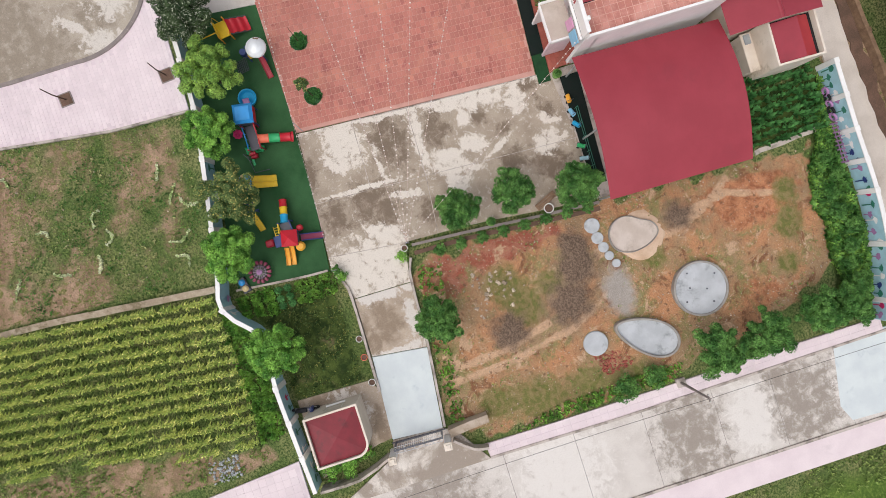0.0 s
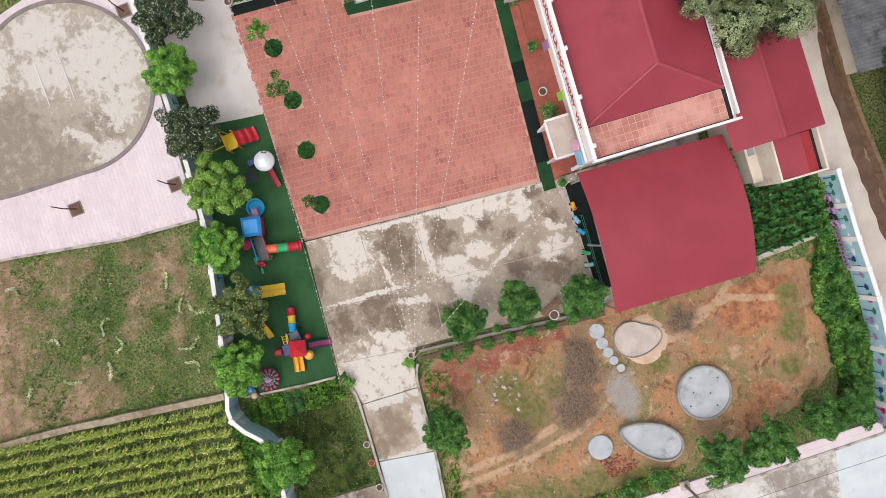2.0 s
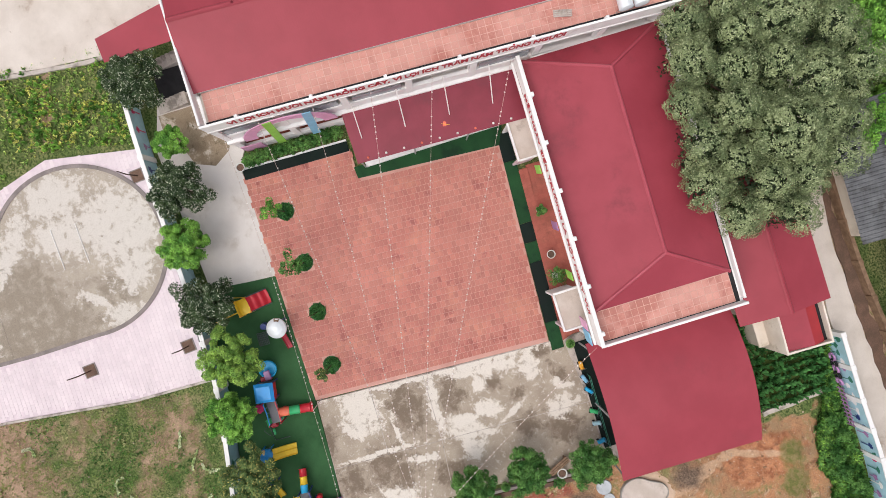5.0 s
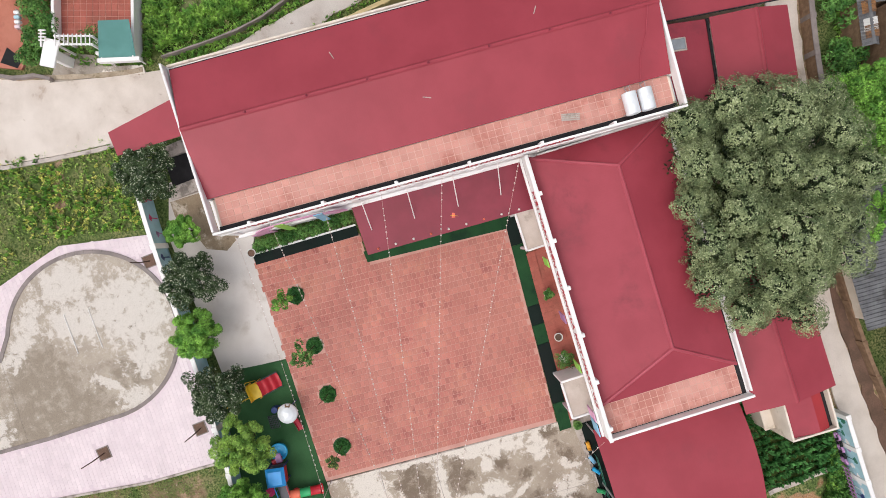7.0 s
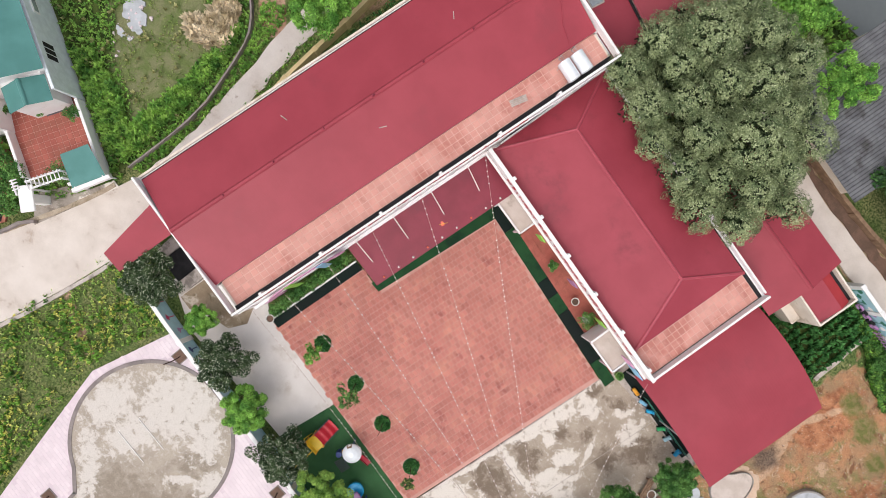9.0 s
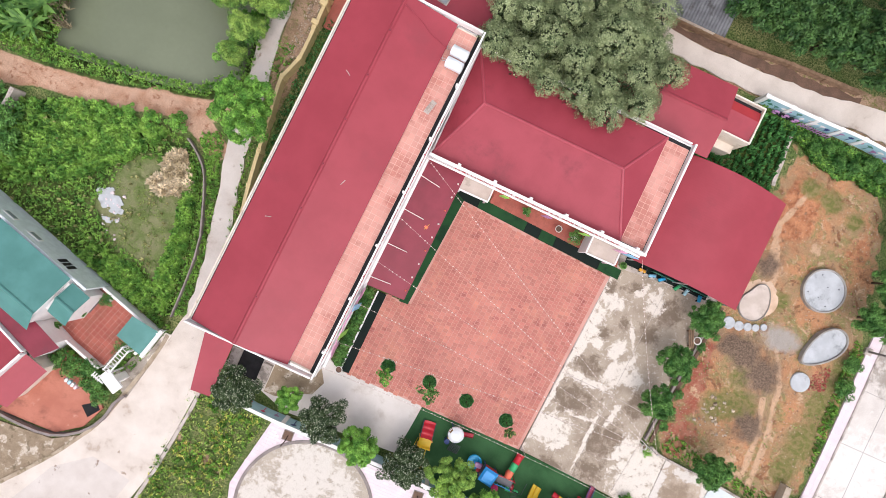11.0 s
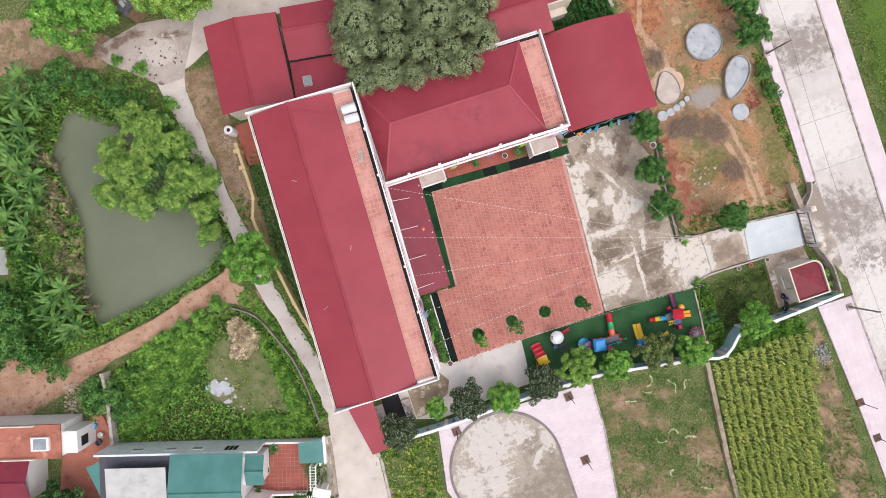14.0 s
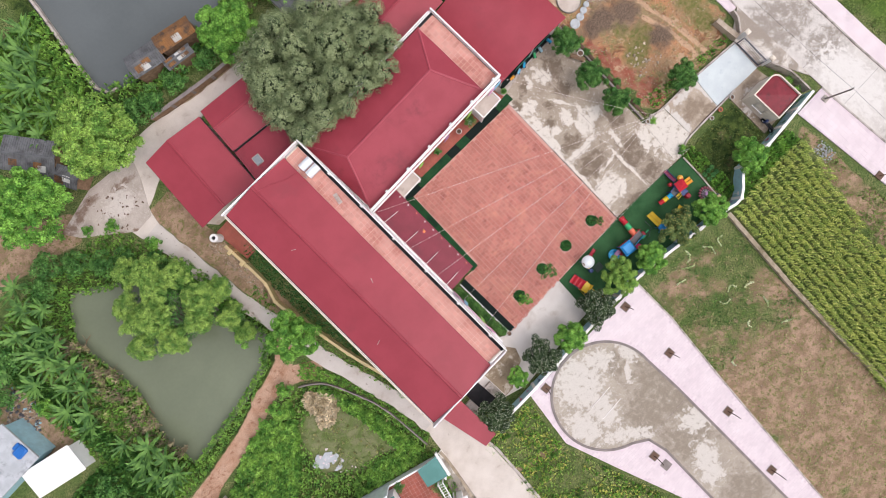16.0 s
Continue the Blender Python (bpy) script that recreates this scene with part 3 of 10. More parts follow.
CORN = [(-1.1, -13.6), (2.4, -13.0), (10.6, -13.0), (11.2, -52.0), (-3.6, -52.0)]
WEEDS = [(-28.4, -11.9), (-34.9, -11.7), (-35.8, -30.0), (-36.5, -52.0), (-25.6, -52.0), (-25.4, -31.0), (-27.8, -23.0), (-29.6, -17.5)]
PLOT = [(-0.5, -12.9), (2.2, -11.5), (7.0, -11.3), (7.1, -6.5), (-0.2, -6.7)]
RUTS = [[(4.0, 13.9), (4.05, 14.8), (3.16, 17.2), (1.75, 19.3)], [(5.7, 6.1), (4.5, 7.8)], [(9.0, -1.3), (8.8, 2.7), (7.9, 7.2), (6.6, 9.6)], [(8.2, -0.6), (7.9, 2.4), (7.2, 5.6)], [(5.4, 4.9), (4.0, 6.9)], [(3.0, 16.6), (2.6, 19.0), (3.6, 22.0)]]
RUST = [(1.5, -1.3), (0.8, 0.5), (1.0, 8.2), (1.9, 7.9), (2.8, 2.6), (3.9, 0.6), (3.4, -1.6)]
HEAPS = [(6.9, 3.0, 1.3, 0.5), (6.3, 7.3, 1.6, 0.3), (4.2, 8.4, 1.5, 0.2), (2.8, 8.6, 1.1, 0.22), (3.1, 15.6, 1.0, 0.2)]
TRACK = [(-39.8, 10.4), (-42.4, 8.5), (-46.5, 7.4), (-50.1, 6.4), (-55.6, 5.6), (-60.3, 4.9), (-65.0, 6.0), (-90.0, 6.0)]
MUD_NW = [(-44.0, 33.0), (-47.0, 31.4), (-54.0, 33.5), (-75.0, 36.0), (-75.0, 42.0), (-52.0, 38.0)]
MUD_W = [(-56.5, 5.9), (-60.7, 6.1), (-65.3, 8.5), (-80.0, 10.0), (-80.0, 2.0), (-65.6, 2.2), (-59.9, 3.6), (-56.5, 4.4)]
MUD_YARD = [(-60.9, 30.0), (-61.0, 24.0), (-60.6, 19.8), (-62.0, 18.6), (-66.0, 19.2), (-66.0, 31.0)]


def near_line(line, x, y):
    best = np.full(np.shape(x), 1e9)
    for (x0, y0), (x1, y1) in zip(line, line[1:]):
        s = np.clip(((x - x0) * (x1 - x0) + (y - y0) * (y1 - y0)) / ((x1 - x0) ** 2 + (y1 - y0) ** 2), 0, 1)
        best = np.minimum(best, np.hypot(x - x0 - s * (x1 - x0), y - y0 - s * (y1 - y0)))
    return best


def step(d, lo, hi):
    s = np.clip((d - lo) / (hi - lo), 0, 1)
    return s * s * (3 - 2 * s)


def waves(x, y, k=1.0, seed=0.0):
    """Cheap smooth noise, about -1 to 1."""
    return (np.sin(1.3 * k * x + 2.1 * np.sin(0.7 * k * y + seed)) + np.sin(1.7 * k * y + 1.9 * np.sin(0.9 * k * x + 2 * seed)) + np.sin(2.9 * k * (x + y) + 3 * seed + np.sin(2.3 * k * x))) / 3


gx = np.concatenate([[-2400, -700, -250, -120, -90], np.arange(-76, 0, 0.45), np.arange(0.1, 14, 0.2), np.arange(14.2, 31, 0.45), [36, 50, 90, 250, 700, 2400]])
gy = np.concatenate([[-2400, -700, -250, -120, -70], np.arange(-52, -3, 0.45), np.arange(-2.8, 26, 0.2), np.arange(26.3, 61, 0.45), [70, 90, 120, 250, 700, 2400]])
GX, GY = np.meshgrid(gx, gy)
fx, fy = GX.ravel(), GY.ravel()
d_pond = np.maximum(inside(POND, fx, fy), inside(POND_N, fx, fy))
d_dirt = inside(DIRT, fx, fy)
gz = -0.14 + 0.03 * waves(fx, fy, 0.8)
gz += step(d_dirt, 0, 1.5) * (0.05 + 0.07 * waves(fx, fy, 1.1, 2.0))
churned = step(d_dirt, 0.2, 1.2) * (0.35 + 0.65 * step(fy, 12.0, 16.0) * step(9.0 - fx, 0.0, 2.0))
ridge = 1 - np.abs(waves(0.5 * fx - 0.35 * fy, 0.9 * fx + 0.5 * fy, 1.9, 7.0)) * 1.6
gz += churned * (0.11 * ridge + 0.05 * waves(fx, fy, 4.6, 1.0))
gz -= 1.3 * step(d_pond, -1.3, 0.2)
d_track = np.minimum(near_line(TRACK, fx, fy), near_line([(-46.7, 7.8), (-44.1, 7.7), (-42.2, 7.0), (-40.7, 6.0)], fx, fy))
gz -= 0.06 * step(-np.abs(d_track - 0.55), -0.3, 0.0)
d_rut = np.minimum.reduce([near_line(r, fx, fy) for r in RUTS])
gz -= 0.07 * step(-d_rut, -0.4, 0.0)
heap = np.zeros(len(fx))
for cx, cy, r, h in HEAPS:
    s = np.exp(-((fx - cx) ** 2 + (fy - cy) ** 2) / (r * r))
    gz += h * s
    heap = np.maximum(heap, s)
gz += 0.4 * np.exp(-((fx - 4.0) ** 2 + (fy - 22.5) ** 2) / 3.0)
ni, nj = len(gx), len(gy)
ii, jj = np.meshgrid(np.arange(ni - 1), np.arange(nj - 1))
q0 = (jj * ni + ii).ravel()
me = fast_mesh("ground", np.stack([fx, fy, gz], 1), np.stack([q0, q0 + 1, q0 + ni + 1, q0 + ni], 1))
zones = {
    "red": step(d_dirt + 0.5 * waves(fx, fy, 1.6), -0.4, 0.6),
    "bare": np.clip(step(inside(FIELD, fx, fy), -0.2, 0.5) * (0.4 + 0.2 * waves(fx, fy, 0.35, 1.0) + 0.27 * step(-fy, 18, 28)) + 0.34 * step(inside(PLOT, fx, fy), -0.2, 0.3) + step(inside(CORN, fx, fy), -0.2, 0.5) * (0.2 + 0.34 * step(fx + 0.5 * waves(fx, fy, 0.7) - np.maximum(6.6, 8.6 + 0.22 * (fy + 17.0)), -0.6, 0.6))
                    + 0.75 * step(-near_line([(-34.7, -15.6), (-32.6, -16.6), (-30.2, -17.0)], fx, fy), -0.7, -0.1) + step(inside([(16.0, 32.2), (6.2, 31.8), (-1.1, 31.0), (-6.5, 30.6), (-12.1, 30.8), (-24.0, 32.4), (-33.0, 33.8), (-33.0, 32.0), (-24.0, 31.0), (-12.0, 27.8), (0.0, 27.4), (14.0, 28.0)], fx, fy), -0.2, 0.3) + step(inside(MUD_NW, fx, fy), -0.8, 0.8) + step(inside(MUD_W, fx, fy), -0.8, 0.6) + step(inside(MUD_YARD, fx, fy), -0.5, 0.5)
                    + 0.9 * step(inside([(-40.4, 28.5), (-37.3, 28.5), (-37.2, 14.0), (-37.8, 8.0), (-39.2, 8.0)], fx, fy), -0.4, 0.4), 0, 1),
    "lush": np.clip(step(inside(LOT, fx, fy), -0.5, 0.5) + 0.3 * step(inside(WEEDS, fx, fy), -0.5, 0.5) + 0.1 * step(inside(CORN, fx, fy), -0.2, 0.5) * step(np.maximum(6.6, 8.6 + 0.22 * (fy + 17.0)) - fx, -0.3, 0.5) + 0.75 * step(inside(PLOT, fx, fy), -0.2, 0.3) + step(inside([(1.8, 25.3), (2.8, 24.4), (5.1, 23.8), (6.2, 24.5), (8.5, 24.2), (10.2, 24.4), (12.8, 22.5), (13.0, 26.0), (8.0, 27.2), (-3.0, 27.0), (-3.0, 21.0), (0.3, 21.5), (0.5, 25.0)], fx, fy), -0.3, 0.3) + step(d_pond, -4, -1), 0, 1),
    "track": np.clip(step(-d_track, -1.45, -0.45) + 0.8 * step(inside(MUD_W, fx, fy), -0.8, 0.6), 0, 1),
    "rust": step(inside(RUST, fx, fy) + 0.3 * waves(fx, fy, 2.0), -0.5, 0.4),
    "rut": np.clip(1.1 * step(-d_rut, -0.5, -0.1) * (0.75 + 0.3 * waves(fx, fy, 1.4, 3.0)), 0, 1),
    "churn": step(d_dirt, 0.2, 1.2) * np.clip(np.exp(-((fx - 3.0) ** 2 / 9 + (fy - 20.5) ** 2 / 16)) + 0.7 * np.exp(-((fx - 9.6) ** 2 / 4 + (fy - 19.6) ** 2 / 8)), 0, 1),
    "heap": np.clip(heap, 0, 1),
    "slurry": np.clip(1.3 * np.exp(-((fx - 6.6) ** 2 / 3.0 + (fy - 10.6) ** 2 / 1.2)), 0, 1),
    "moss": np.clip(sum(np.exp(-((fx - a) ** 2 + (fy - b) ** 2) / (r * r)) for a, b, r in ((3.9, 3.6, 1.5), (4.6, 6.6, 1.0), (5.9, 4.6, 1.2), (5.7, 22.3, 1.2), (3.5, 22.6, 0.9), (8.2, 21.6, 0.9), (11.8, 7.0, 1.6), (12.4, 10.3, 1.5), (11.6, 3.6, 1.7), (5.2, 13.4, 0.9), (11.0, 0.8, 1.2))), 0, 1),
    "worn": np.clip(step(inside([(-46.6, 3.0), (-44.6, 3.4), (-41.6, 2.4), (-40.9, -1.6), (-40.2, -6.2), (-42.0, -5.0), (-45.0, -4.4), (-48.0, -2.0), (-47.2, 0.6)], fx, fy) + 0.6 * waves(fx, fy, 1.3, 5.0), -1.0, 1.0), 0, 1),
    "paddy": step(fx - 0.045 * np.maximum(-12 - fy, 0) + 0.25 * waves(fx, fy, 0.8), 22.0, 23.4),
}
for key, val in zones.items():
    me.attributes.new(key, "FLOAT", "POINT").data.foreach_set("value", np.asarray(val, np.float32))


def ground_material():
    m, nt, bsdf, geo = base_material("earth_and_grass")
    at = geo.outputs["Position"]

    def zone(key):
        n = nt.nodes.new("ShaderNodeAttribute")
        n.attribute_name = key
        return n.outputs["Fac"]

    def cut(key, scale, lo, hi, amount=0.6):
        """A zone's edge broken up by noise."""
        s = nt.nodes.new("ShaderNodeMath")
        s.operation = "MULTIPLY_ADD"
        nt.links.new(noise_of(nt, at, scale, 6), s.inputs[0])
        s.inputs[1].default_value = amount
        nt.links.new(zone(key), s.inputs[2])
        return ramp(nt, s.outputs[0], lo, hi)

    grass = mix(nt, ramp(nt, noise_of(nt, at, 0.7, 6), 0.38, 0.62), rgb(112, 130, 74), rgb(152, 152, 102))
    grass = mix(nt, ramp(nt, noise_of(nt, at, 7, 6, 0, 0.7), 0.42, 0.6), grass, rgb(70, 90, 46))
    # weedy earth, its green darkened to paint shade between the plants
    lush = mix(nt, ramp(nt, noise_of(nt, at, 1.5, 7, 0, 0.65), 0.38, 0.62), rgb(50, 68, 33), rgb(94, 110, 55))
    soil = mix(nt, ramp(nt, noise_of(nt, at, 0.9, 7, 0, 0.65), 0.38, 0.62), rgb(152, 126, 102), rgb(190, 158, 134))
    soil = mix(nt, ramp(nt, noise_of(nt, at, 3, 8, 0, 0.75), 0.5, 0.62), soil, rgb(124, 126, 72))
    soil = mix(nt, ramp(nt, noise_of(nt, at, 5, 6, 0, 0.75), 0.62, 0.68), soil, rgb(206, 180, 158))
    red = mix(nt, ramp(nt, noise_of(nt, at, 0.3, 8, 0.2, 0.65), 0.4, 0.6), rgb(200, 146, 108), rgb(174, 144, 112))
    red = mix(nt, cut("rust", 1.4, 0.7, 1.15), red, mix(nt, ramp(nt, noise_of(nt, at, 1.2, 6), 0.4, 0.62), rgb(168, 98, 80), rgb(184, 126, 104)))
    red = mix(nt, ramp(nt, noise_of(nt, at, 0.4, 9, 0.2, 0.75), 0.49, 0.59), red, rgb(150, 140, 94))
    red = mix(nt, ramp(nt, noise_of(nt, at, 0.8, 8, 0.6, 0.7), 0.55, 0.62), red, rgb(210, 174, 142))
    # dark brown streaks and churned tones also stand in for relief shading
    red = mix(nt, ramp(nt, noise_of(nt, at, 0.55, 8, 1.4, 0.66), 0.55, 0.64), red, rgb(144, 102, 76))
    red = mix(nt, cut("churn", 1.7, 0.8, 1.15, 0.8), red, mix(nt, ramp(nt, noise_of(nt, at, 1.9, 7, 0.3, 0.7), 0.4, 0.62), rgb(206, 144, 106), rgb(164, 106, 78)))
    red = mix(nt, cut("rut", 2.5, 0.7, 1.1, 0.7), red, rgb(214, 176, 144))
    red = mix(nt, ramp(nt, noise_of(nt, at, 2.6, 8, 0.2, 0.75), 0.55, 0.64), red, rgb(136, 104, 82))
    red = mix(nt, ramp(nt, noise_of(nt, at, 11, 4), 0.64, 0.69), red, rgb(222, 204, 186))
    mud = mix(nt, ramp(nt, noise_of(nt, at, 0.8, 6, 0.6), 0.35, 0.65), rgb(192, 148, 122), rgb(210, 172, 148))
    mud = mix(nt, ramp(nt, noise_of(nt, at, 2.4, 7, 0.3, 0.7), 0.54, 0.64), mud, rgb(168, 122, 98))
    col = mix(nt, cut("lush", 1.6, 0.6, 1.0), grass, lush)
    col = mix(nt, cut("bare", 0.8, 0.72, 0.92, 0.7), col, soil)
    worn = mix(nt, ramp(nt, noise_of(nt, at, 1.1, 7, 0.4, 0.7), 0.4, 0.62), rgb(142, 142, 104), rgb(112, 126, 74))
    col = mix(nt, cut("worn", 1.1, 0.62, 1.2, 0.8), col, worn)
    red = mix(nt, cut("moss", 2.2, 0.75, 1.25, 0.9), red, mix(nt, ramp(nt, noise_of(nt, at, 3.0, 6), 0.4, 0.6), rgb(150, 134, 92), rgb(122, 122, 70)))
    col = mix(nt, cut("red", 1.0, 0.6, 0.9), col, red)
    dark_heap = mix(nt, ramp(nt, noise_of(nt, at, 9, 7), 0.36, 0.64), rgb(106, 88, 76), rgb(142, 120, 103))
    col = mix(nt, cut("heap", 1.6, 0.55, 1.3, 1.0), col, dark_heap)
    col = mix(nt, cut("slurry", 1.8, 0.75, 1.45, 1.0), col, rgb(180, 170, 162))
    col = mix(nt, cut("track", 2.2, 0.68, 0.92, 0.4), col, mud)
    paddy = mix(nt, ramp(nt, noise_of(nt, at, 0.35, 5, 0.5), 0.38, 0.62), rgb(96, 122, 54), rgb(78, 104, 44))
    paddy = mix(nt, ramp(nt, noise_of(nt, at, 6, 6, 0, 0.7), 0.45, 0.62), paddy, rgb(118, 140, 66))
    col = mix(nt, zone("paddy"), col, paddy)
    grain = noise_of(nt, at, 18, 7, 0, 0.7)
    col = mix(nt, ramp(nt, grain, 0.4, 0.62), mix(nt, 1.0, col, (0.66, 0.66, 0.64, 1), "MULTIPLY"), col)
    nt.links.new(col, bsdf.inputs["Base Color"])
    bsdf.inputs["Roughness"].default_value, bsdf.inputs["Specular IOR Level"].default_value = 0.95, 0.15
    bp = nt.nodes.new("ShaderNodeBump")
    bp.inputs["Strength"].default_value, bp.inputs["Distance"].default_value = 0.6, 0.06
    nt.links.new(grain, bp.inputs["Height"])
    nt.links.new(bp.outputs["Normal"], bsdf.inputs["Normal"])
    return m


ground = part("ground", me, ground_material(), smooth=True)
tagged(ground, "uneven earth with grass, red soil and mud tracks", "ground", kind="structure")


def slab(name, poly, z, material, label, category, thick=0.3):
    return tagged(part(name, Build().prism(poly, z - thick, z), material), label, category, kind="structure")


def sweep(line, width, z, thick=0.25, rough=0.12, seed=1):
    """A strip of slab along a line, with a worn edge."""
    pts = [Vector((*p, 0)) for p in line]
    fine = []
    for i in range(len(pts) - 1):
        a, b, c, d = pts[max(i - 1, 0)], pts[i], pts[i + 1], pts[min(i + 2, len(pts) - 1)]
        n = max(2, int((c - b).length / 0.8))
        for k in range(n):
            s = k / n
            fine.append(0.5 * (2 * b + (c - a) * s + (2 * a - 5 * b + 4 * c - d) * s * s + (3 * b - a - 3 * c + d) * s ** 3))
    fine.append(pts[-1])
    widths = np.interp(np.linspace(0, len(line) - 1, len(fine)), range(len(line)), width if hasattr(width, "__len__") else [width] * len(line))
    r = random.Random(seed)
    left, right = [], []
    for i, p in enumerate(fine):
        t = (fine[min(i + 1, len(fine) - 1)] - fine[max(i - 1, 0)]).normalized()
        n = Vector((-t.y, t.x, 0))
        left.append(p + n * (widths[i] / 2 + r.uniform(-rough, rough)))
        right.append(p - n * (widths[i] / 2 + r.uniform(-rough, rough)))
    b = Build()
    k = len(fine)
    rows = [[(q.x, q.y, z) for q in left], [(q.x, q.y, z) for q in right], [(q.x, q.y, z - thick) for q in right], [(q.x, q.y, z - thick) for q in left]]
    f = [(w * k + i, w * k + i + 1, ((w + 1) % 4) * k + i + 1, ((w + 1) % 4) * k + i) for w in range(4) for i in range(k - 1)]
    b.add([q for row in rows for q in row], f + [(0, k, 2 * k, 3 * k), (k - 1, 4 * k - 1, 3 * k - 1, 2 * k - 1)])
    return b


def strip(name, line, width, z, material, label, category, rough=0.12, thick=0.25):
    return tagged(part(name, sweep(line, width, z, thick, rough), material), label, category, kind="structure")


for key, poly, m, label in (("pond", POND, M["water"], "still olive-green pond water"), ("pond_far", POND_N, M["water_grey"], "still grey pond water")):
    big = [(x + 1.2 * (1 if x > sum(p[0] for p in poly) / len(poly) else -1), y + 1.2 * (1 if y > sum(p[1] for p in poly) / len(poly) else -1)) for x, y in poly]
    tagged(part("water", Build().prism(big, -0.62, -0.6), m), label, "pond", kind="structure")

# yard paving
slab("yard_base", [(-9.1, -5.95), (-8.15, 10.4), (-8.1, 20.2), (0.8, 19.8), (0.5, 10.9), (0.0, 7.0), (-0.4, 2.0), (-0.6, -1.5), (1.3, -2.1), (1.3, -5.6), (-0.2, -6.5)], -0.012, M["kerb"], "pale joint bed of the concrete yard", "concrete yard")
yard = thing("concrete_yard", pose(0, 0, 0), "patchy weathered concrete yard of cast panels", "concrete yard", kind="structure")
for i, poly in enumerate(([(-9.1, -5.97), (-4.55, -6.2), (-4.4, -2.62), (-8.85, -2.5)], [(-8.84, -2.46), (-4.4, -2.58), (-4.2, 0.95), (-8.6, 1.05)],
                          [(-4.51, -6.2), (-1.1, -6.45), (-0.55, -1.6), (-0.45, 0.6), (-4.16, 0.95), (-4.36, -2.6)], [(-4.16, 1.0), (-0.45, 0.64), (-0.35, 3.0), (0.1, 7.0), (0.5, 10.8), (-3.6, 10.9)],
                          [(-8.6, 1.1), (-4.2, 1.0), (-3.64, 10.9), (-8.1, 10.45)])):
    part("panel", Build().prism(poly, -0.2, 0.0), M["yard"], yard)
slab("drive_apron", [(-1.05, -6.47), (-0.2, -6.5), (1.1, -5.8), (1.9, -5.7), (1.95, -2.0), (1.2, -1.9), (-0.5, -1.55)], 0.004, M["yard"], "pale lime-washed concrete apron where the drive meets the yard", "concrete drive")
slab("drive_worn", [(1.95, -5.7), (5.75, -5.75), (6.2, -2.25), (2.0, -2.0)], 0.0, M["drive"], "worn brownish concrete drive", "concrete drive")
slab("drive_new", [(5.8, -5.75), (11.2, -6.1), (11.45, -2.85), (6.25, -2.25)], 0.006, M["slab_new"], "smooth newly cast white concrete drive", "concrete drive")
slab("gatehouse_yard", [(7.0, -11.1), (7.15, -6.4), (8.0, -5.9), (11.1, -6.1), (11.2, -7.0), (12.2, -11.0)], -0.004, M["drive"], "sandy concrete yard round the gatehouse", "concrete yard")
slab("gate_forecourt", [(11.45, -2.9), (11.9, -2.1), (14.3, -0.5), (14.3, -10.5), (12.3, -6.4), (11.25, -6.1)], -0.008, M["concrete_circle"], "grey concrete forecourt outside the gate", "concrete drive")
slab("west_apron", [(-17.65, -5.95), (-24.95, -5.95), (-25.9, -5.4), (-31.0, -5.2), (-30.8, -9.6), (-27.5, -10.7), (-18.0, -10.2)], -0.004, M["concrete_pale"], "pale dusty concrete path beside the long building", "concrete path")

# turf
slab("turf_strip_east", [(-7.6, 11.0), (-0.4, 10.95), (-0.4, 11.9), (-7.6, 12.2)], 0.02, M["turf_dark"], "dark green turf strip beside the carport", "artificial turf", 0.1)
slab("turf_mat", [(-17.6, -5.98), (-9.15, -6.02), (-4.5, -6.25), (-0.25, -6.65), (-0.75, -12.5), (-5.0, -12.0), (-18.1, -10.4)], 0.02, M["turf"], "green artificial turf mat under the playground", "artificial turf", 0.1)
strip_turf = thing("turf_strip_north", pose(0, 0, 0), "strip of alternating green and blackened turf mats along the courtyard", "artificial turf", kind="structure")
cuts_t = (-22.0, -20.1, -16.0, -14.7, -13.4, -9.4, -7.55)
for k, (xa, xb) in enumerate(zip(cuts_t, cuts_t[1:])):
    front, back = [10.35 - 0.053 * (x + 22) for x in (xa, xb)], [11.15 - 0.052 * (x + 22) for x in (xa, xb)]
    part("turf_mat", Build().prism([(xa + 0.01, front[0]), (xb - 0.01, front[1]), (xb - 0.01, back[1]), (xa + 0.01, back[0])], -0.08, 0.025 + 0.003 * (k % 2)), M["turf_mid" if k % 2 else "turf_dark"], strip_turf)
slab("turf_strip_canopy", [(-22.75, 0.95), (-22.0, 1.0), (-21.3, 10.3), (-22.6, 10.9)], 0.034, M["turf_mid"], "dark green turf strip before the canopy", "artificial turf", 0.1)
slab("turf_strip_west", [(-24.7, -5.9), (-24.05, -5.9), (-23.85, 1.0), (-24.5, 1.0)], 0.028, M["turf_dark"], "dark green turf strip beside the planted bed", "artificial turf", 0.1)
slab("bed_kerb", [(-24.82, -5.8), (-24.7, -5.8), (-24.5, 1.0), (-24.62, 1.0)], 0.12, M["white"], "low white kerb of a planted bed", "kerb")
slab("hip_terrace", [(-19.4, 11.12), (-11.2, 10.62), (-8.0, 10.45), (-8.3, 11.4), (-19.4, 11.7)], 0.09, M["terrace"], "red tiled terrace before the low building", "terrace")
slab("courtyard_bed", [(-24.6, -6.0), (-9.18, -6.0), (-8.2, 9.55), (-21.3, 10.3), (-22.0, 1.05), (-23.95, 1.05), (-24.3, -5.9)], -0.008, M["grout"], "mortar bed of the tiled courtyard", "courtyard")

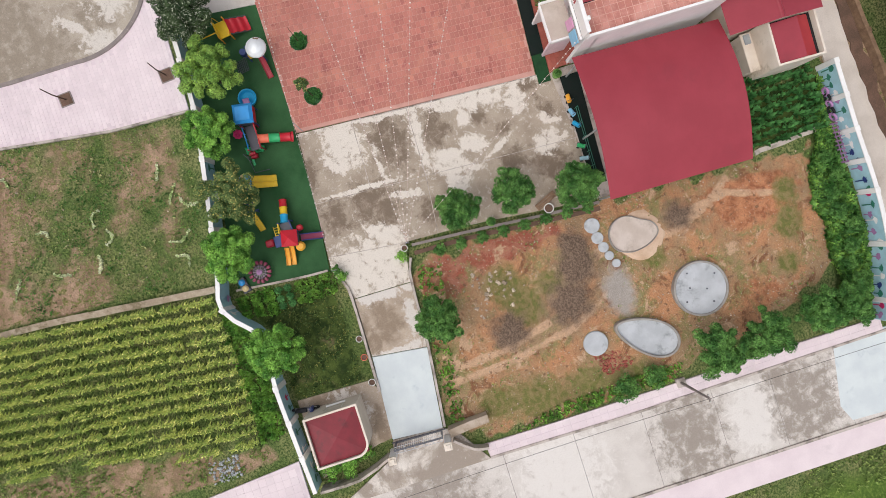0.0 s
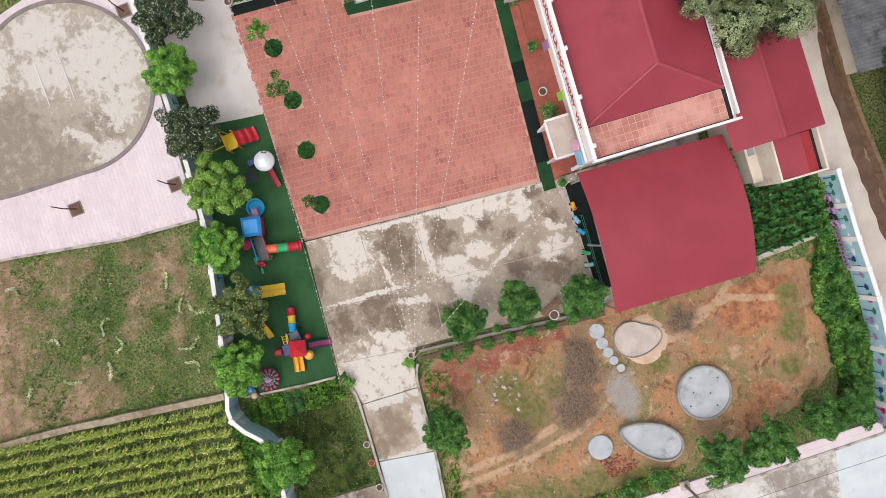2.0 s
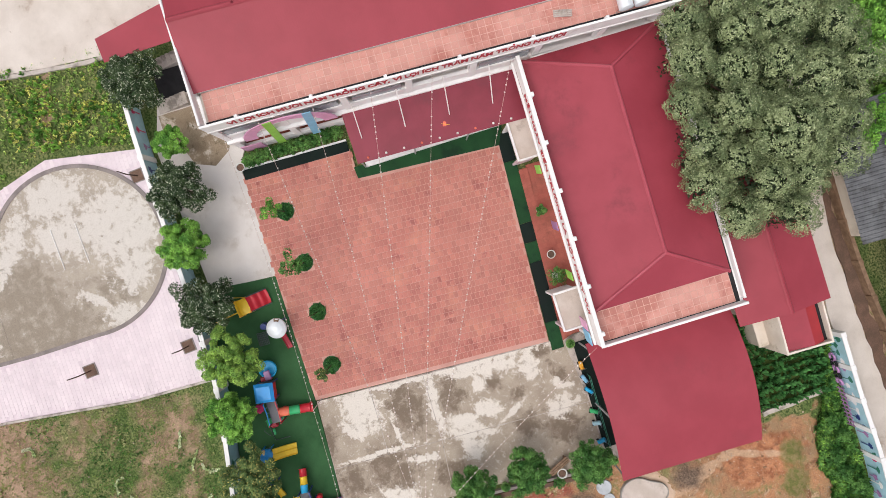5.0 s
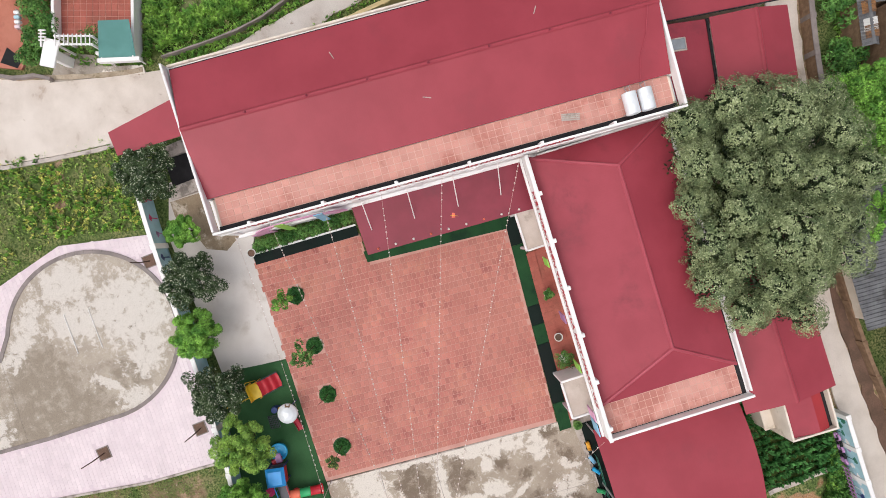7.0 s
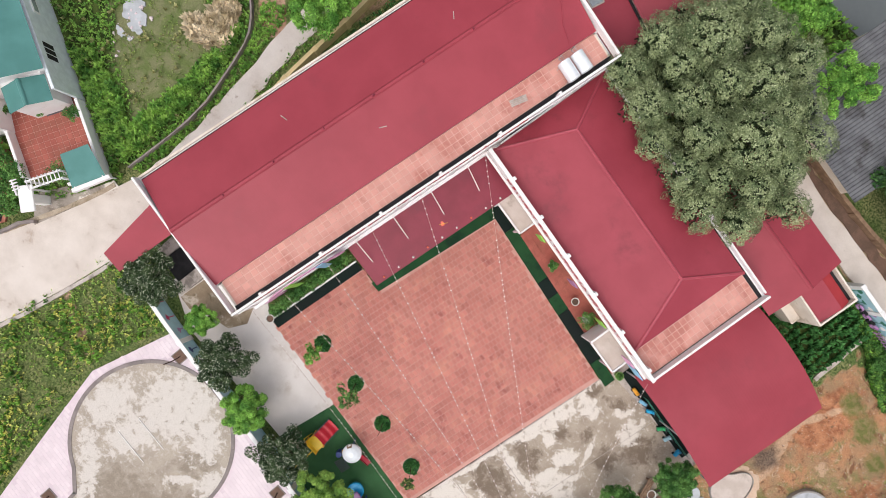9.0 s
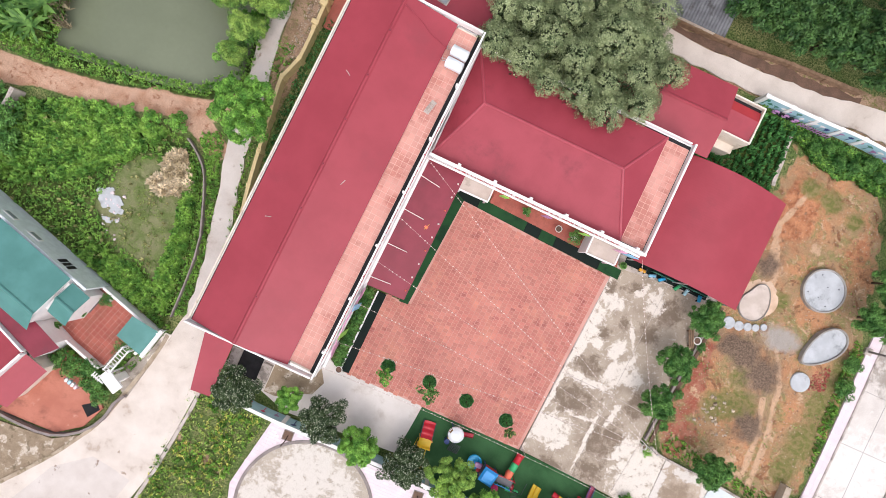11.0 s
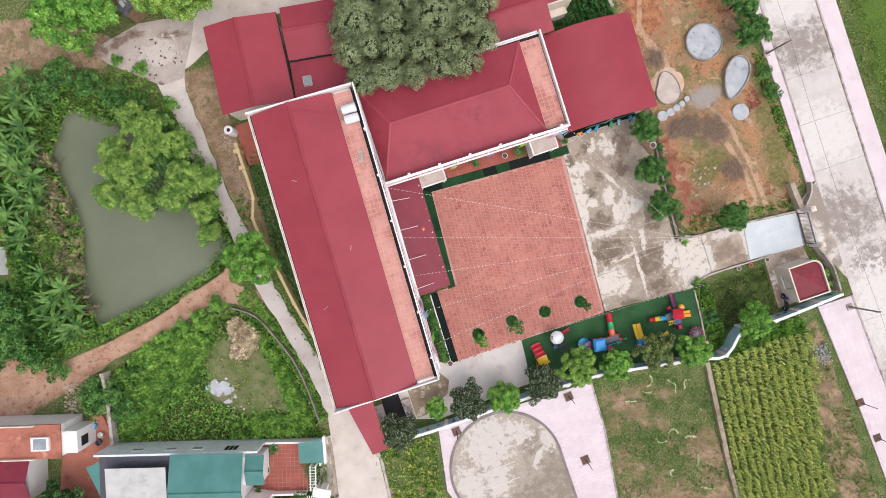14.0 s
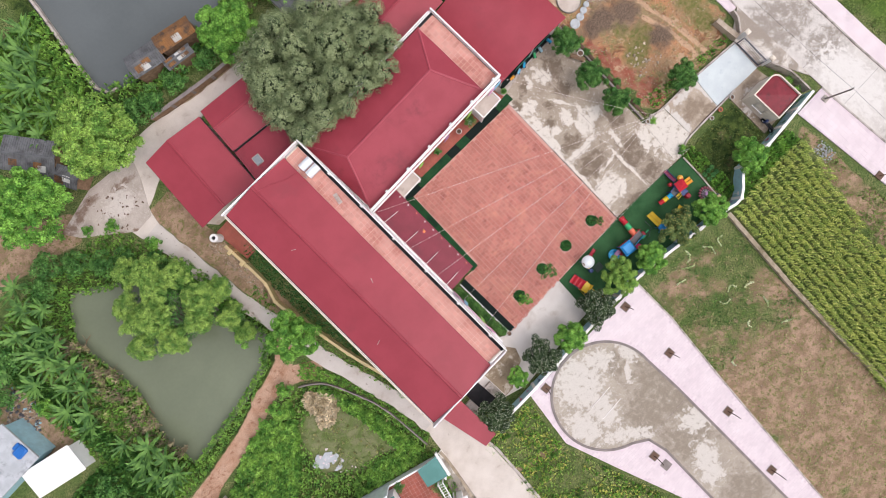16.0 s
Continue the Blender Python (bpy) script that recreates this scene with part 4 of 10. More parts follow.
# south plaza with the turning circle
PLAZA = [(-28.0, -11.7), (-12.6, -12.0), (-12.8, -16.9), (-13.8, -24.0), (-15.6, -39.0), (-17.0, -52.0), (-24.9, -52.0), (-24.9, -31.0), (-27.4, -23.2), (-29.1, -17.6)]
slab("plaza_bed", PLAZA, -0.008, M["paver_joint"], "mortar bed under the pink pavers", "pavement")
circle = [(-22.9 + 5.35 * math.cos(a), -17.3 + 5.35 * math.sin(a)) for a in (radians(d) for d in range(-6, 258, 6))]
TURN_LOOP = circle + [(-23.1, -23.4), (-22.7, -25.5), (-23.1, -32.0), (-23.6, -52.0), (-18.6, -52.0), (-18.2, -37.0), (-17.55, -22.0)]
slab("turning_circle", circle + [(-23.1, -23.4), (-17.6, -23.4), (-17.55, -22.0)], 0.014, M["loop"], "bleached and stained concrete turning circle", "road")
slab("turning_road", [(-23.1, -23.42), (-22.7, -25.5), (-23.1, -32.0), (-23.6, -52.0), (-18.6, -52.0), (-18.2, -37.0), (-17.6, -23.42)], 0.012, M["loop"], "stained concrete road leading to the turning circle", "road")
edge = TURN_LOOP + TURN_LOOP[:1]
kerb = Build()
for a, b in zip(edge, edge[1:]):
    if a[1] < -51 and b[1] < -51:
        continue
    d = Vector((b[0] - a[0], b[1] - a[1]))
    n = Vector((d.y, -d.x)).normalized()
    kerb.prism([(a[0] - 0.02 * n.x, a[1] - 0.02 * n.y), (b[0] - 0.02 * n.x, b[1] - 0.02 * n.y), (b[0] + 0.23 * n.x, b[1] + 0.23 * n.y), (a[0] + 0.23 * n.x, a[1] + 0.23 * n.y)], -0.1, 0.05)
tagged(part("kerb_south", kerb, M["kerb_dark"]), "dark cement kerb round the turning circle", "kerb", kind="structure")
slab("plaza_edge_kerb", [(-12.6, -12.0), (-12.45, -12.0), (-12.65, -16.9), (-13.65, -24.0), (-15.45, -39.0), (-16.8, -52.0), (-17.0, -52.0), (-15.6, -39.0), (-13.8, -24.0), (-12.8, -16.9)], 0.06, M["kerb"], "pale concrete edging of the plaza", "kerb")

# east road
slab("road_bed", [(14.3, 60.0), (14.45, 8.0), (14.3, -0.5), (14.3, -12.0), (14.9, -24.0), (15.6, -52.0), (21.5, -52.0), (19.8, -12.0), (19.5, 26.4), (19.5, 60.0)], -0.075, M["kerb_dark"], "dark joint bed of the road", "road")
road = thing("road_east", pose(0, 0, 0), "pale patched concrete road of cast panels", "road", kind="structure")
cuts = [-52, -44, -36, -28, -21, -15, -9.5, -4.5, 0.3, 5.0, 9.6, 14.3, 18.2, 22.7, 28, 34, 42, 60]
for k, (y0, y1) in enumerate(zip(cuts, cuts[1:])):
    def edge_x(y, far):
        return np.interp(y, (-52, -24, -12, -0.5, 8, 26.4, 60), (21.5, 20.3, 19.8, 19.65, 19.58, 19.5, 19.5) if far else (15.6, 14.9, 14.3, 14.3, 14.45, 14.3, 14.3))
    ya, yb = y0 + 0.015, y1 - 0.015
    part("panel", Build().prism([(edge_x(ya, 0), ya), (edge_x(ya, 1), ya), (edge_x(yb, 1), yb), (edge_x(yb, 0), yb)], -0.3, -0.06), M["road_st"], road)
slab("road_patch", [(14.15, 22.8), (18.1, 22.1), (19.2, 22.6), (19.4, 27.5), (14.0, 28.0)], -0.052, M["slab_new"], "newer white patch of road concrete", "road")
slab("kerb_east", [(14.15, 26.4), (14.3, 8.0), (14.15, -0.5), (14.3, -0.5), (14.45, 8.0), (14.3, 26.4)], 0.06, M["kerb"], "grey road kerb", "kerb")
slab("pavement_east_bed", [(13.3, 26.2), (13.35, 4.0), (13.3, -0.6), (14.15, -0.5), (14.3, 8.0), (14.15, 26.2)], 0.0, M["paver_joint"], "mortar bed of the roadside pavement", "pavement")
slab("pavement_far", [(19.7, 30.0), (19.7, -12.0), (21.4, -52.0), (23.2, -52.0), (21.5, -12.0), (21.3, 30.0)], 0.02, M["paver"], "pink paved footway across the road", "pavement")
slab("kerb_far", [(19.5, 30.0), (19.55, -12.0), (21.3, -52.0), (21.45, -52.0), (19.7, -12.0), (19.68, 30.0)], 0.05, M["kerb"], "grey kerb of the far footway", "kerb")
slab("pavement_south_bed", [(10.7, -12.2), (14.1, -12.2), (14.7, -24.0), (15.4, -52.0), (12.8, -52.0), (11.6, -24.0)], 0.0, M["paver_joint"], "mortar bed of the pink footway", "pavement")
slab("kerb_south_east", [(14.1, -12.2), (14.27, -12.2), (14.87, -24.0), (15.57, -52.0), (15.4, -52.0), (14.7, -24.0)], 0.06, M["kerb"], "grey road kerb beside the footway", "kerb")

# lanes
slab("gate_pad", [(-39.2, -14.8), (-40.9, -13.6), (-39.9, -11.3), (-38.9, -10.3), (-38.5, -8.8), (-37.95, -8.8), (-38.4, -11.0)], -0.005, M["concrete"], "stained concrete pad before the gate of the teal-roofed house", "concrete drive")
strip("lane_west", [(-41.3, 27.0), (-40.7, 18.0), (-39.9, 12.0), (-39.3, 7.0), (-38.2, 2.0), (-37.2, -3.0), (-36.8, -7.0)], [1.9, 1.9, 1.7, 1.6, 1.5, 1.6, 1.6], -0.02, M["lane"], "narrow pale concrete village lane", "lane")
slab("lane_south", [(-35.8, -6.3), (-37.5, -6.3), (-37.8, -7.6), (-38.2, -10.0), (-39.2, -14.0), (-40.3, -17.6), (-42.5, -21.2), (-45.4, -24.8), (-50.0, -31.0), (-58.0, -46.0), (-52.0, -52.0), (-42.0, -36.0), (-36.6, -25.0), (-35.2, -20.0), (-34.6, -15.5), (-34.3, -12.0), (-35.0, -7.6)], -0.014, M["lane_pale"], "wide pale concrete village lane", "lane")
strip("lane_north", [(16.0, 29.8), (6.0, 29.5), (2.4, 29.0), (-1.9, 28.7), (-5.5, 28.55), (-11.0, 28.65), (-16.0, 29.8), (-24.5, 31.2), (-29.4, 31.9), (-33.5, 32.4), (-37.0, 32.0), (-41.0, 29.5), (-41.3, 26.4)], [3.4, 2.8, 2.3, 1.9, 1.7, 1.6, 1.5, 1.5, 1.6, 1.9, 3.2, 4.0, 2.0], -0.026, M["lane_pale"], "narrow dusty concrete lane", "lane")
slab("lane_fork", [(-38.2, 31.2), (-37.2, 33.4), (-42.5, 34.2), (-47.5, 33.2), (-46.5, 31.6), (-42.3, 28.0), (-40.2, 28.0)], -0.018, M["fork"], "mud-splashed concrete lane junction", "lane")
slab("dirt_verge", [(-39.9, -16.8), (-41.0, -18.7), (-43.2, -20.0), (-48.0, -20.4), (-58.0, -19.5), (-58.0, -27.0), (-47.5, -27.5), (-45.4, -24.8), (-42.5, -21.2), (-40.3, -17.6)], -0.03, M["dirt_film"], "dusty tan earth and broken concrete beside the lane", "earth")
slab("lane_patch", [(-39.7, -20.0), (-38.2, -20.2), (-36.3, -20.6), (-37.4, -24.6), (-39.6, -27.0), (-44.4, -26.0), (-42.3, -22.0)], -0.007, M["lane"], "dusty newer slab of the wide lane", "lane")
strip("lane_kerb_east", [(-34.55, -10.8), (-34.15, -12.4), (-34.45, -15.5), (-35.05, -20.0), (-36.4, -25.0), (-41.8, -36.0)], 0.26, 0.05, M["kerb"], "low worn kerb along the wide lane", "kerb", 0.02, 0.3)
strip("lane_kerb_west", [(-38.2, -8.9), (-38.65, -11.5), (-39.4, -14.2), (-40.4, -17.4), (-42.6, -21.1), (-45.5, -24.7)], 0.3, 0.04, M["fieldwall"], "low cracked drain kerb along the wide lane", "kerb", 0.04, 0.3)
strip("field_wall", [(-1.3, -13.8), (-2.0, -20.4), (-2.6, -28.0), (-3.4, -52.0)], 0.42, 0.28, M["fieldwall"], "low weathered block wall between the fields", "wall", 0.02, 0.45)
strip("pond_kerb", [(-33.2, 38.9), (-34.6, 40.4), (-32.7, 50.0), (-30.8, 60.0)], 0.25, 0.04, M["kerb"], "pale concrete edge of the far pond", "kerb", 0.02, 1.2)


# ---- buildings ----
def rib_face(b, lows, highs, cuts, pitch=0.13, rise=0.0006):
    """Profiled sheet: lows and highs give the lower and upper point at parameter s; cuts are corner parameters."""
    s0, s1 = cuts[0], cuts[-1]
    n = max(3, round((Vector(lows(s1)) - Vector(lows(s0))).length / pitch))
    prof = [(0.0, 0.0), (0.6, 0.0), (0.7, rise), (0.9, rise)]
    us = sorted([(s0 + (s1 - s0) * (i + u) / n, h) for i in range(n) for u, h in prof] + [(s1, 0.0)])
    p = []
    for fn in (lows, highs):
        p += [Vector(fn(s)) + Vector((0, 0, h)) for s, h in us]
    k = len(us)
    b.add(p, [(i, i + 1, k + i + 1, k + i) for i in range(k - 1)])
    return b


def lerp3(a, b, s):
    return tuple(a[i] + (b[i] - a[i]) * s for i in range(3))


def gable(parent, x0, x1, y0, y1, eave, top, ridge_at=None, along="y", material=None, fall=None, pitch=0.13, rise=0.0006):
    """Two profiled slopes with a ridge cap; the ridge runs along an axis."""
    material = material or M["roof"]
    if along == "y":
        c = (x0 + x1) / 2 if ridge_at is None else ridge_at
        e2 = eave if fall is None else fall
        sides = [((x0, y0, eave), (x0, y1, eave), (c, y0, top), (c, y1, top)), ((x1, y1, e2), (x1, y0, e2), (c, y1, top), (c, y0, top))]
        r0, r1 = (c, y0, top), (c, y1, top)
    else:
        c = (y0 + y1) / 2 if ridge_at is None else ridge_at
        e2 = eave if fall is None else fall
        sides = [((x1, y0, eave), (x0, y0, eave), (x1, c, top), (x0, c, top)), ((x0, y1, e2), (x1, y1, e2), (x0, c, top), (x1, c, top))]
        r0, r1 = (x0, c, top), (x1, c, top)
    for a, b2, d, e in sides:
        b = Build()
        rib_face(b, lambda s, a=a, b2=b2: lerp3(a, b2, s), lambda s, d=d, e=e: lerp3(d, e, s), (0.0, 1.0), pitch, rise)
        part("roof_sheet", b, material, parent, fix=False)
    cap(parent, r0, r1, material)


def cap(parent, a, b, material, r=0.14):
    """A folded ridge or hip cap."""
    a, b = Vector(a), Vector(b)
    d = (b - a).normalized()
    side = d.cross(Vector((0, 0, 1))).normalized() * r
    up = Vector((0, 0, 0.07))
    n = max(1, round((b - a).length / 2.4))
    for i in range(n):
        p, q = a.lerp(b, i / n), a.lerp(b, min(1, (i + 1) / n + 0.012))
        lift = Vector((0, 0, 0.004 * (i % 2)))
        bd = Build().add([p - side + lift, p - side * 0.45 + up + lift, p + side * 0.45 + up + lift, p + side + lift, q - side + lift, q - side * 0.45 + up + lift, q + side * 0.45 + up + lift, q + side + lift],
                         [(0, 1, 5, 4), (1, 2, 6, 5), (2, 3, 7, 6), (0, 3, 2, 1), (4, 5, 6, 7)])
        part("ridge_cap", bd, material, parent)


def sheet(parent, a, b, c, d, material, pitch=0.13, name="roof_sheet", rise=0.0006):
    """One sloping profiled sheet; eave from a to b, upper edge from d to c."""
    bd = Build()
    rib_face(bd, lambda s: lerp3(a, b, s), lambda s: lerp3(d, c, s), (0.0, 1.0), pitch, rise)
    return part(name, bd, material, parent, fix=False)


def lettering(text, height, length, m, material, parent, name="slogan_word"):
    """Raised letters in the built-in font along local x, one mesh a word."""
    def shape(body):
        cu = bpy.data.curves.new("text", "FONT")
        cu.body, cu.size, cu.extrude, cu.offset = body, 1.0, 0.02, 0.035
        ob = new("text", cu)
        bpy.context.view_layer.update()
        me = bpy.data.meshes.new_from_object(ob.evaluated_get(bpy.context.evaluated_depsgraph_get()))
        bpy.data.objects.remove(ob)
        co = np.empty(len(me.vertices) * 3, np.float32)
        me.vertices.foreach_get("co", co)
        return me, co.reshape(-1, 3)

    words = text.split(" ")
    made = [shape(w) for w in words]
    wide = [float(co[:, 0].max() - co[:, 0].min()) for _, co in made]
    k = length / (sum(wide) + 0.3 * (len(words) - 1))
    x = 0.0
    for (me, co), w in zip(made, wide):
        co[:, 0] = x + (co[:, 0] - co[:, 0].min()) * k
        co[:, 1] *= height / 0.73
        out = np.array([m @ Vector(p) for p in co.tolist()], np.float32)
        me.vertices.foreach_set("co", out.ravel())
        part(name, me, material, parent, "raised dark red slogan letters")
        x += (w + 0.3) * k


def window(parent, m, w, h, bars=3, depth=0.08):
    """Window in a wall opening: frame, panes and rails; local x across, z up, y outwards."""
    c = 0.06
    ring = [(0, 0), (w, 0), (w, h), (0, h), (c, c), (w - c, c), (w - c, h - c), (c, h - c)]
    p = [m @ Vector((x, y, z)) for y in (-depth, 0.0) for x, z in ring]
    q = []
    for k in range(4):
        n = (k + 1) % 4
        q += [(k, n, 4 + n, 4 + k), (8 + k, 8 + n, 12 + n, 12 + k), (k, n, 8 + n, 8 + k), (4 + k, 4 + n, 12 + n, 12 + k)]
    win = part("window", Build().add(p, q), M["white"], parent)
    for i in range(1, bars):
        x = w * i / bars
        part("mullion", Build().box(x - 0.025, -depth, c, x + 0.025, -0.005, h - c, m), M["white"], win)
    for i in range(bars):
        part("pane", Build().box(w * i / bars + 0.04, -depth * 0.7, 0.05, w * (i + 1) / bars - 0.04, -depth * 0.45, h - 0.05, m), M["glass_dim"], win)
    part("sill", Build().soft(-0.08, -0.04, -0.08, w + 0.08, 0.1, -0.005, 0.015, m), M["white"], win)
    return win


TILE_BEDS = []
COURTS = []


def long_building():
    L, W, top = 25.7, 9.23, 7.5
    skew = Matrix(((1, 0, 0, 0), (0.03, 1, 0, 0), (0, 0, 1, 0), (0, 0, 0, 1)))
    m = pose(-25.8, -5.3, 0, 0, 0, -2.5)
    ob = thing("long_school_building", m, "two-storey white school block with red metal roof and slogan fascia", "school building")
    w = Build()
    w.box(-W, -0.27, -0.3, -W + 0.16, L, 6.9)
    w.box(-W + 0.16, 0, -0.3, -1.9, 0.22, 6.85, skew).box(-W + 0.22, L - 0.22, -0.3, -1.9, L, 6.85)
    w.box(-1.9, 0, -0.3, -0.12, 0.22, 6.4, skew).box(-1.9, L - 0.22, -0.3, -0.12, L, 6.4)
    w.box(-1.95, 0.22, -0.3, -1.75, L - 0.22, 6.4).box(-2.2, 0.22, 6.4, -2.0, L - 0.22, 6.97)
    part("wall", w, M["white"], ob)
    n = 7
    bay = L / n
    for i in range(n + 1):
        y = min(max(i * bay, 0.2), L - 0.2)
        part("column", Build().soft(-0.34, y - 0.2, -0.3, -0.02, y + 0.2, 6.4, 0.02), M["white"], ob)
    part("upper_rail_wall", Build().box(-0.26, 0.4, 3.55, -0.06, L - 0.4, 4.45), M["white"], ob)
    part("floor_slab", Build().soft(-1.75, 0, 3.2, 0.14, L, 3.5, 0.02), M["white"], ob)
    part("lower_rail_wall", Build().box(-0.26, 0.4, -0.3, -0.06, 9.0, 1.0), M["white"], ob)
    part("veranda_floor", Build().box(-1.75, 0.22, -0.3, -0.26, L - 0.22, 0.35), M["terrace"], ob)
    part("roof_slab", Build().box(-1.9, 0.22, 6.4, -0.2, L - 0.22, 6.72), M["cream"], ob)
    for i in range(5):
        for z, h in ((4.45, 1.6), (1.0, 2.0)):
            mw = Matrix.Translation((-1.74, i * bay + 0.7, z + 0.1)) @ Matrix(((0, 1, 0, 0), (1, 0, 0, 0), (0, 0, 1, 0), (0, 0, 0, 1)))
            window(ob, mw, bay - 1.4, h - 0.3)
        if i != 3:
            part("curtain_panel", Build().box(-0.18, i * bay + 0.42, 4.46, -0.14, (i + 1) * bay - 0.42, 5.3), M["glass_dim"], ob, "grey glazed balcony panel")
    part("fascia", Build().soft(-0.1, 0.0, 6.4, 0.0, L, top, 0.015), M["white"], ob)
    part("fascia_ledge", Build().soft(-0.0, 0.0, 6.34, 0.05, L, 6.44, 0.015).soft(-0.11, 0, top, 0.01, L, top + 0.03, 0.01), M["white"], ob)
    for y0, y1 in ((-0.02, 0.12), (L - 0.14, L + 0.02)):
        part("end_parapet", Build().soft(-W - 0.02, y0, 6.85, -0.16, y1, top + 0.02, 0.03, skew if y0 < 1 else None), M["white"], ob)
    part("west_parapet", Build().soft(-W - 0.02, -0.08, 6.9, -W + 0.1, L - 0.2, 7.1, 0.02), M["cream"], ob)
    for i in range(1, 13, 2):
        y = i * L / 13
        part("parapet_post", Build().soft(-0.24, y - 0.09, 6.72, -0.1, y + 0.09, top + 0.07, 0.02), M["white"], ob)
    part("gutter", Build().box(-0.42, 0.2, 6.725, -0.1, L - 0.2, 6.77).box(-W + 0.16, -0.05, 6.86, -W + 0.26, L - 0.2, 6.92), M["dark"], ob)
    gable(ob, -W + 0.24, -1.95, -0.04, L - 0.22, 7.0, 7.78, -5.62, "y", M["roof"], 7.02)
    for y in (0.23, L - 0.25):
        e = Build().add([(-W + 0.2, y, 6.8), (-2.2, y, 6.8), (-2.2, y, 7.0), (-5.62, y, 7.72), (-W + 0.2, y, 6.96)], [(0, 1, 2, 3, 4)])
        part("gable_end", e, M["white"], ob)
    for i in range(7):
        part("ridge_stud", Build().lathe(-5.62, 3.4 + 3.24 * i, [(0.07, 7.8), (0.07, 7.9), (0.03, 7.96)], 8), M["roof_dark"], ob)
    part("earthing_cable", Build().tube([(-5.5, L - 0.9, 7.9), (-4.2, L - 1.2, 7.54), (-3.2, L - 1.7, 7.32), (-2.1, L - 1.9, 7.1)], 0.018, 5), M["roof_cap"], ob)
    for x, y, a in ((-7.4, 8.4, 20), (-4.0, 12.6, 70), (-6.9, 19.2, -30)):
        part("roof_litter", Build().soft(-0.22, -0.025, 0, 0.22, 0.025, 0.03, 0.005, pose(x, y, 7.02 + 0.78 * min((x + 9.0) / 3.4, (-1.95 - x) / 3.67), 0, 0, a)), M["kerb"], ob)
    part("terrace_bed", Build().box(-1.97, 0.34, 6.722, -0.43, L - 0.34, 6.75), M["grout_roof"], ob)
    TILE_BEDS.append((ob, -1.95, 0.36, -0.44, L - 0.36, 6.75))
    side = Matrix(((0, 0, 1, 0.0), (1, 0, 0, 1.35), (0, 1, 0, 6.86), (0, 0, 0, 1)))
    lettering("VÌ LỢI ÍCH MƯỜI NĂM TRỒNG CÂY, VÌ LỢI ÍCH TRĂM NĂM TRỒNG NGƯỜI", 0.5, 18.2, side, M["letters"], ob)
    # painted rainbow board over the two southern bays
    a = Build()
    c, r0, r1 = 3.8, 2.0, 2.75
    pts = [(c - r * math.cos(t), 3.3 + (3.0 if r == r1 else 2.4) * math.sin(t)) for r in (r0, r1) for t in np.linspace(0, math.pi, 19)]
    k = 19
    va = [(x, y, z) for x in (0.16, 0.22) for y, z in pts]
    q = []
    for i in range(k - 1):
        q += [(i, i + 1, k + i + 1, k + i), (2 * k + i, 2 * k + i + 1, 3 * k + i + 1, 3 * k + i), (i, i + 1, 2 * k + i + 1, 2 * k + i), (k + i, k + i + 1, 3 * k + i + 1, 3 * k + i)]
    a.add(va, q + [(0, k, 3 * k, 2 * k), (k - 1, 2 * k - 1, 4 * k - 1, 3 * k - 1)])
    part("rainbow_board", a, M["pink"], ob, "pink painted arch board")
    for y, lean, key in ((2.3, 0.5, "lime"), (4.5, 0.5, "sky")):
        a = Build()
        a.add([(x, y + dy + lean * z / 6, z) for x in (0.23, 0.27) for dy in (0, 0.5) for z in (1.0, 6.2)], [(0, 1, 3, 2), (4, 5, 7, 6), (0, 1, 5, 4), (2, 3, 7, 6), (0, 2, 6, 4), (1, 3, 7, 5)])
        part("ribbon_board", a, M[key], ob, key + " painted ribbon board")
    part("corner_board", Build().box(0.0, 0.1, 0.0, 0.05, 1.4, 1.4), M["pink"], ob)
    return ob


def water_tank(x, y):
    ob = thing("water_tank", pose(x, y, 6.76, 0, 0, -2.5) @ Matrix.Scale(0.84, 4), "shiny stainless steel water tank on a frame", "water tank", "rooftop tanks")
    b = Build()
    prof = [(-0.74, 0.05), (-0.72, 0.3), (-0.68, 0.45), (0.68, 0.45), (0.72, 0.3), (0.74, 0.05)]
    b.tube([(px, 0, 0.85) for px, _ in prof], [r for _, r in prof], 20)
    for px in (-0.4, 0.0, 0.4):
        b.tube([(px - 0.02, 0, 0.85), (px + 0.02, 0, 0.85)], 0.44, 20)
    part("barrel", b, M["steel"], ob, smooth=False)
    for px in (-0.55, 0.55):
        for py in (-0.34, 0.34):
            part("leg", Build().tube([(px, py, 0), (px, py, 0.6)], 0.025, 6), M["pole"], ob)
        part("stretcher", Build().tube([(px, -0.34, 0.5), (px, 0.34, 0.5)], 0.025, 6), M["pole"], ob)
    part("lid", Build().tube([(0, 0, 1.26), (0, 0, 1.34)], 0.16, 12), M["steel"], ob)
    part("pipe", Build().tube([(-0.8, 0.1, 0.9), (-1.1, 0.1, 0.9), (-1.1, 0.1, 0.15), (-0.7, 0.3, 0.05)], 0.03, 6), M["pole"], ob)


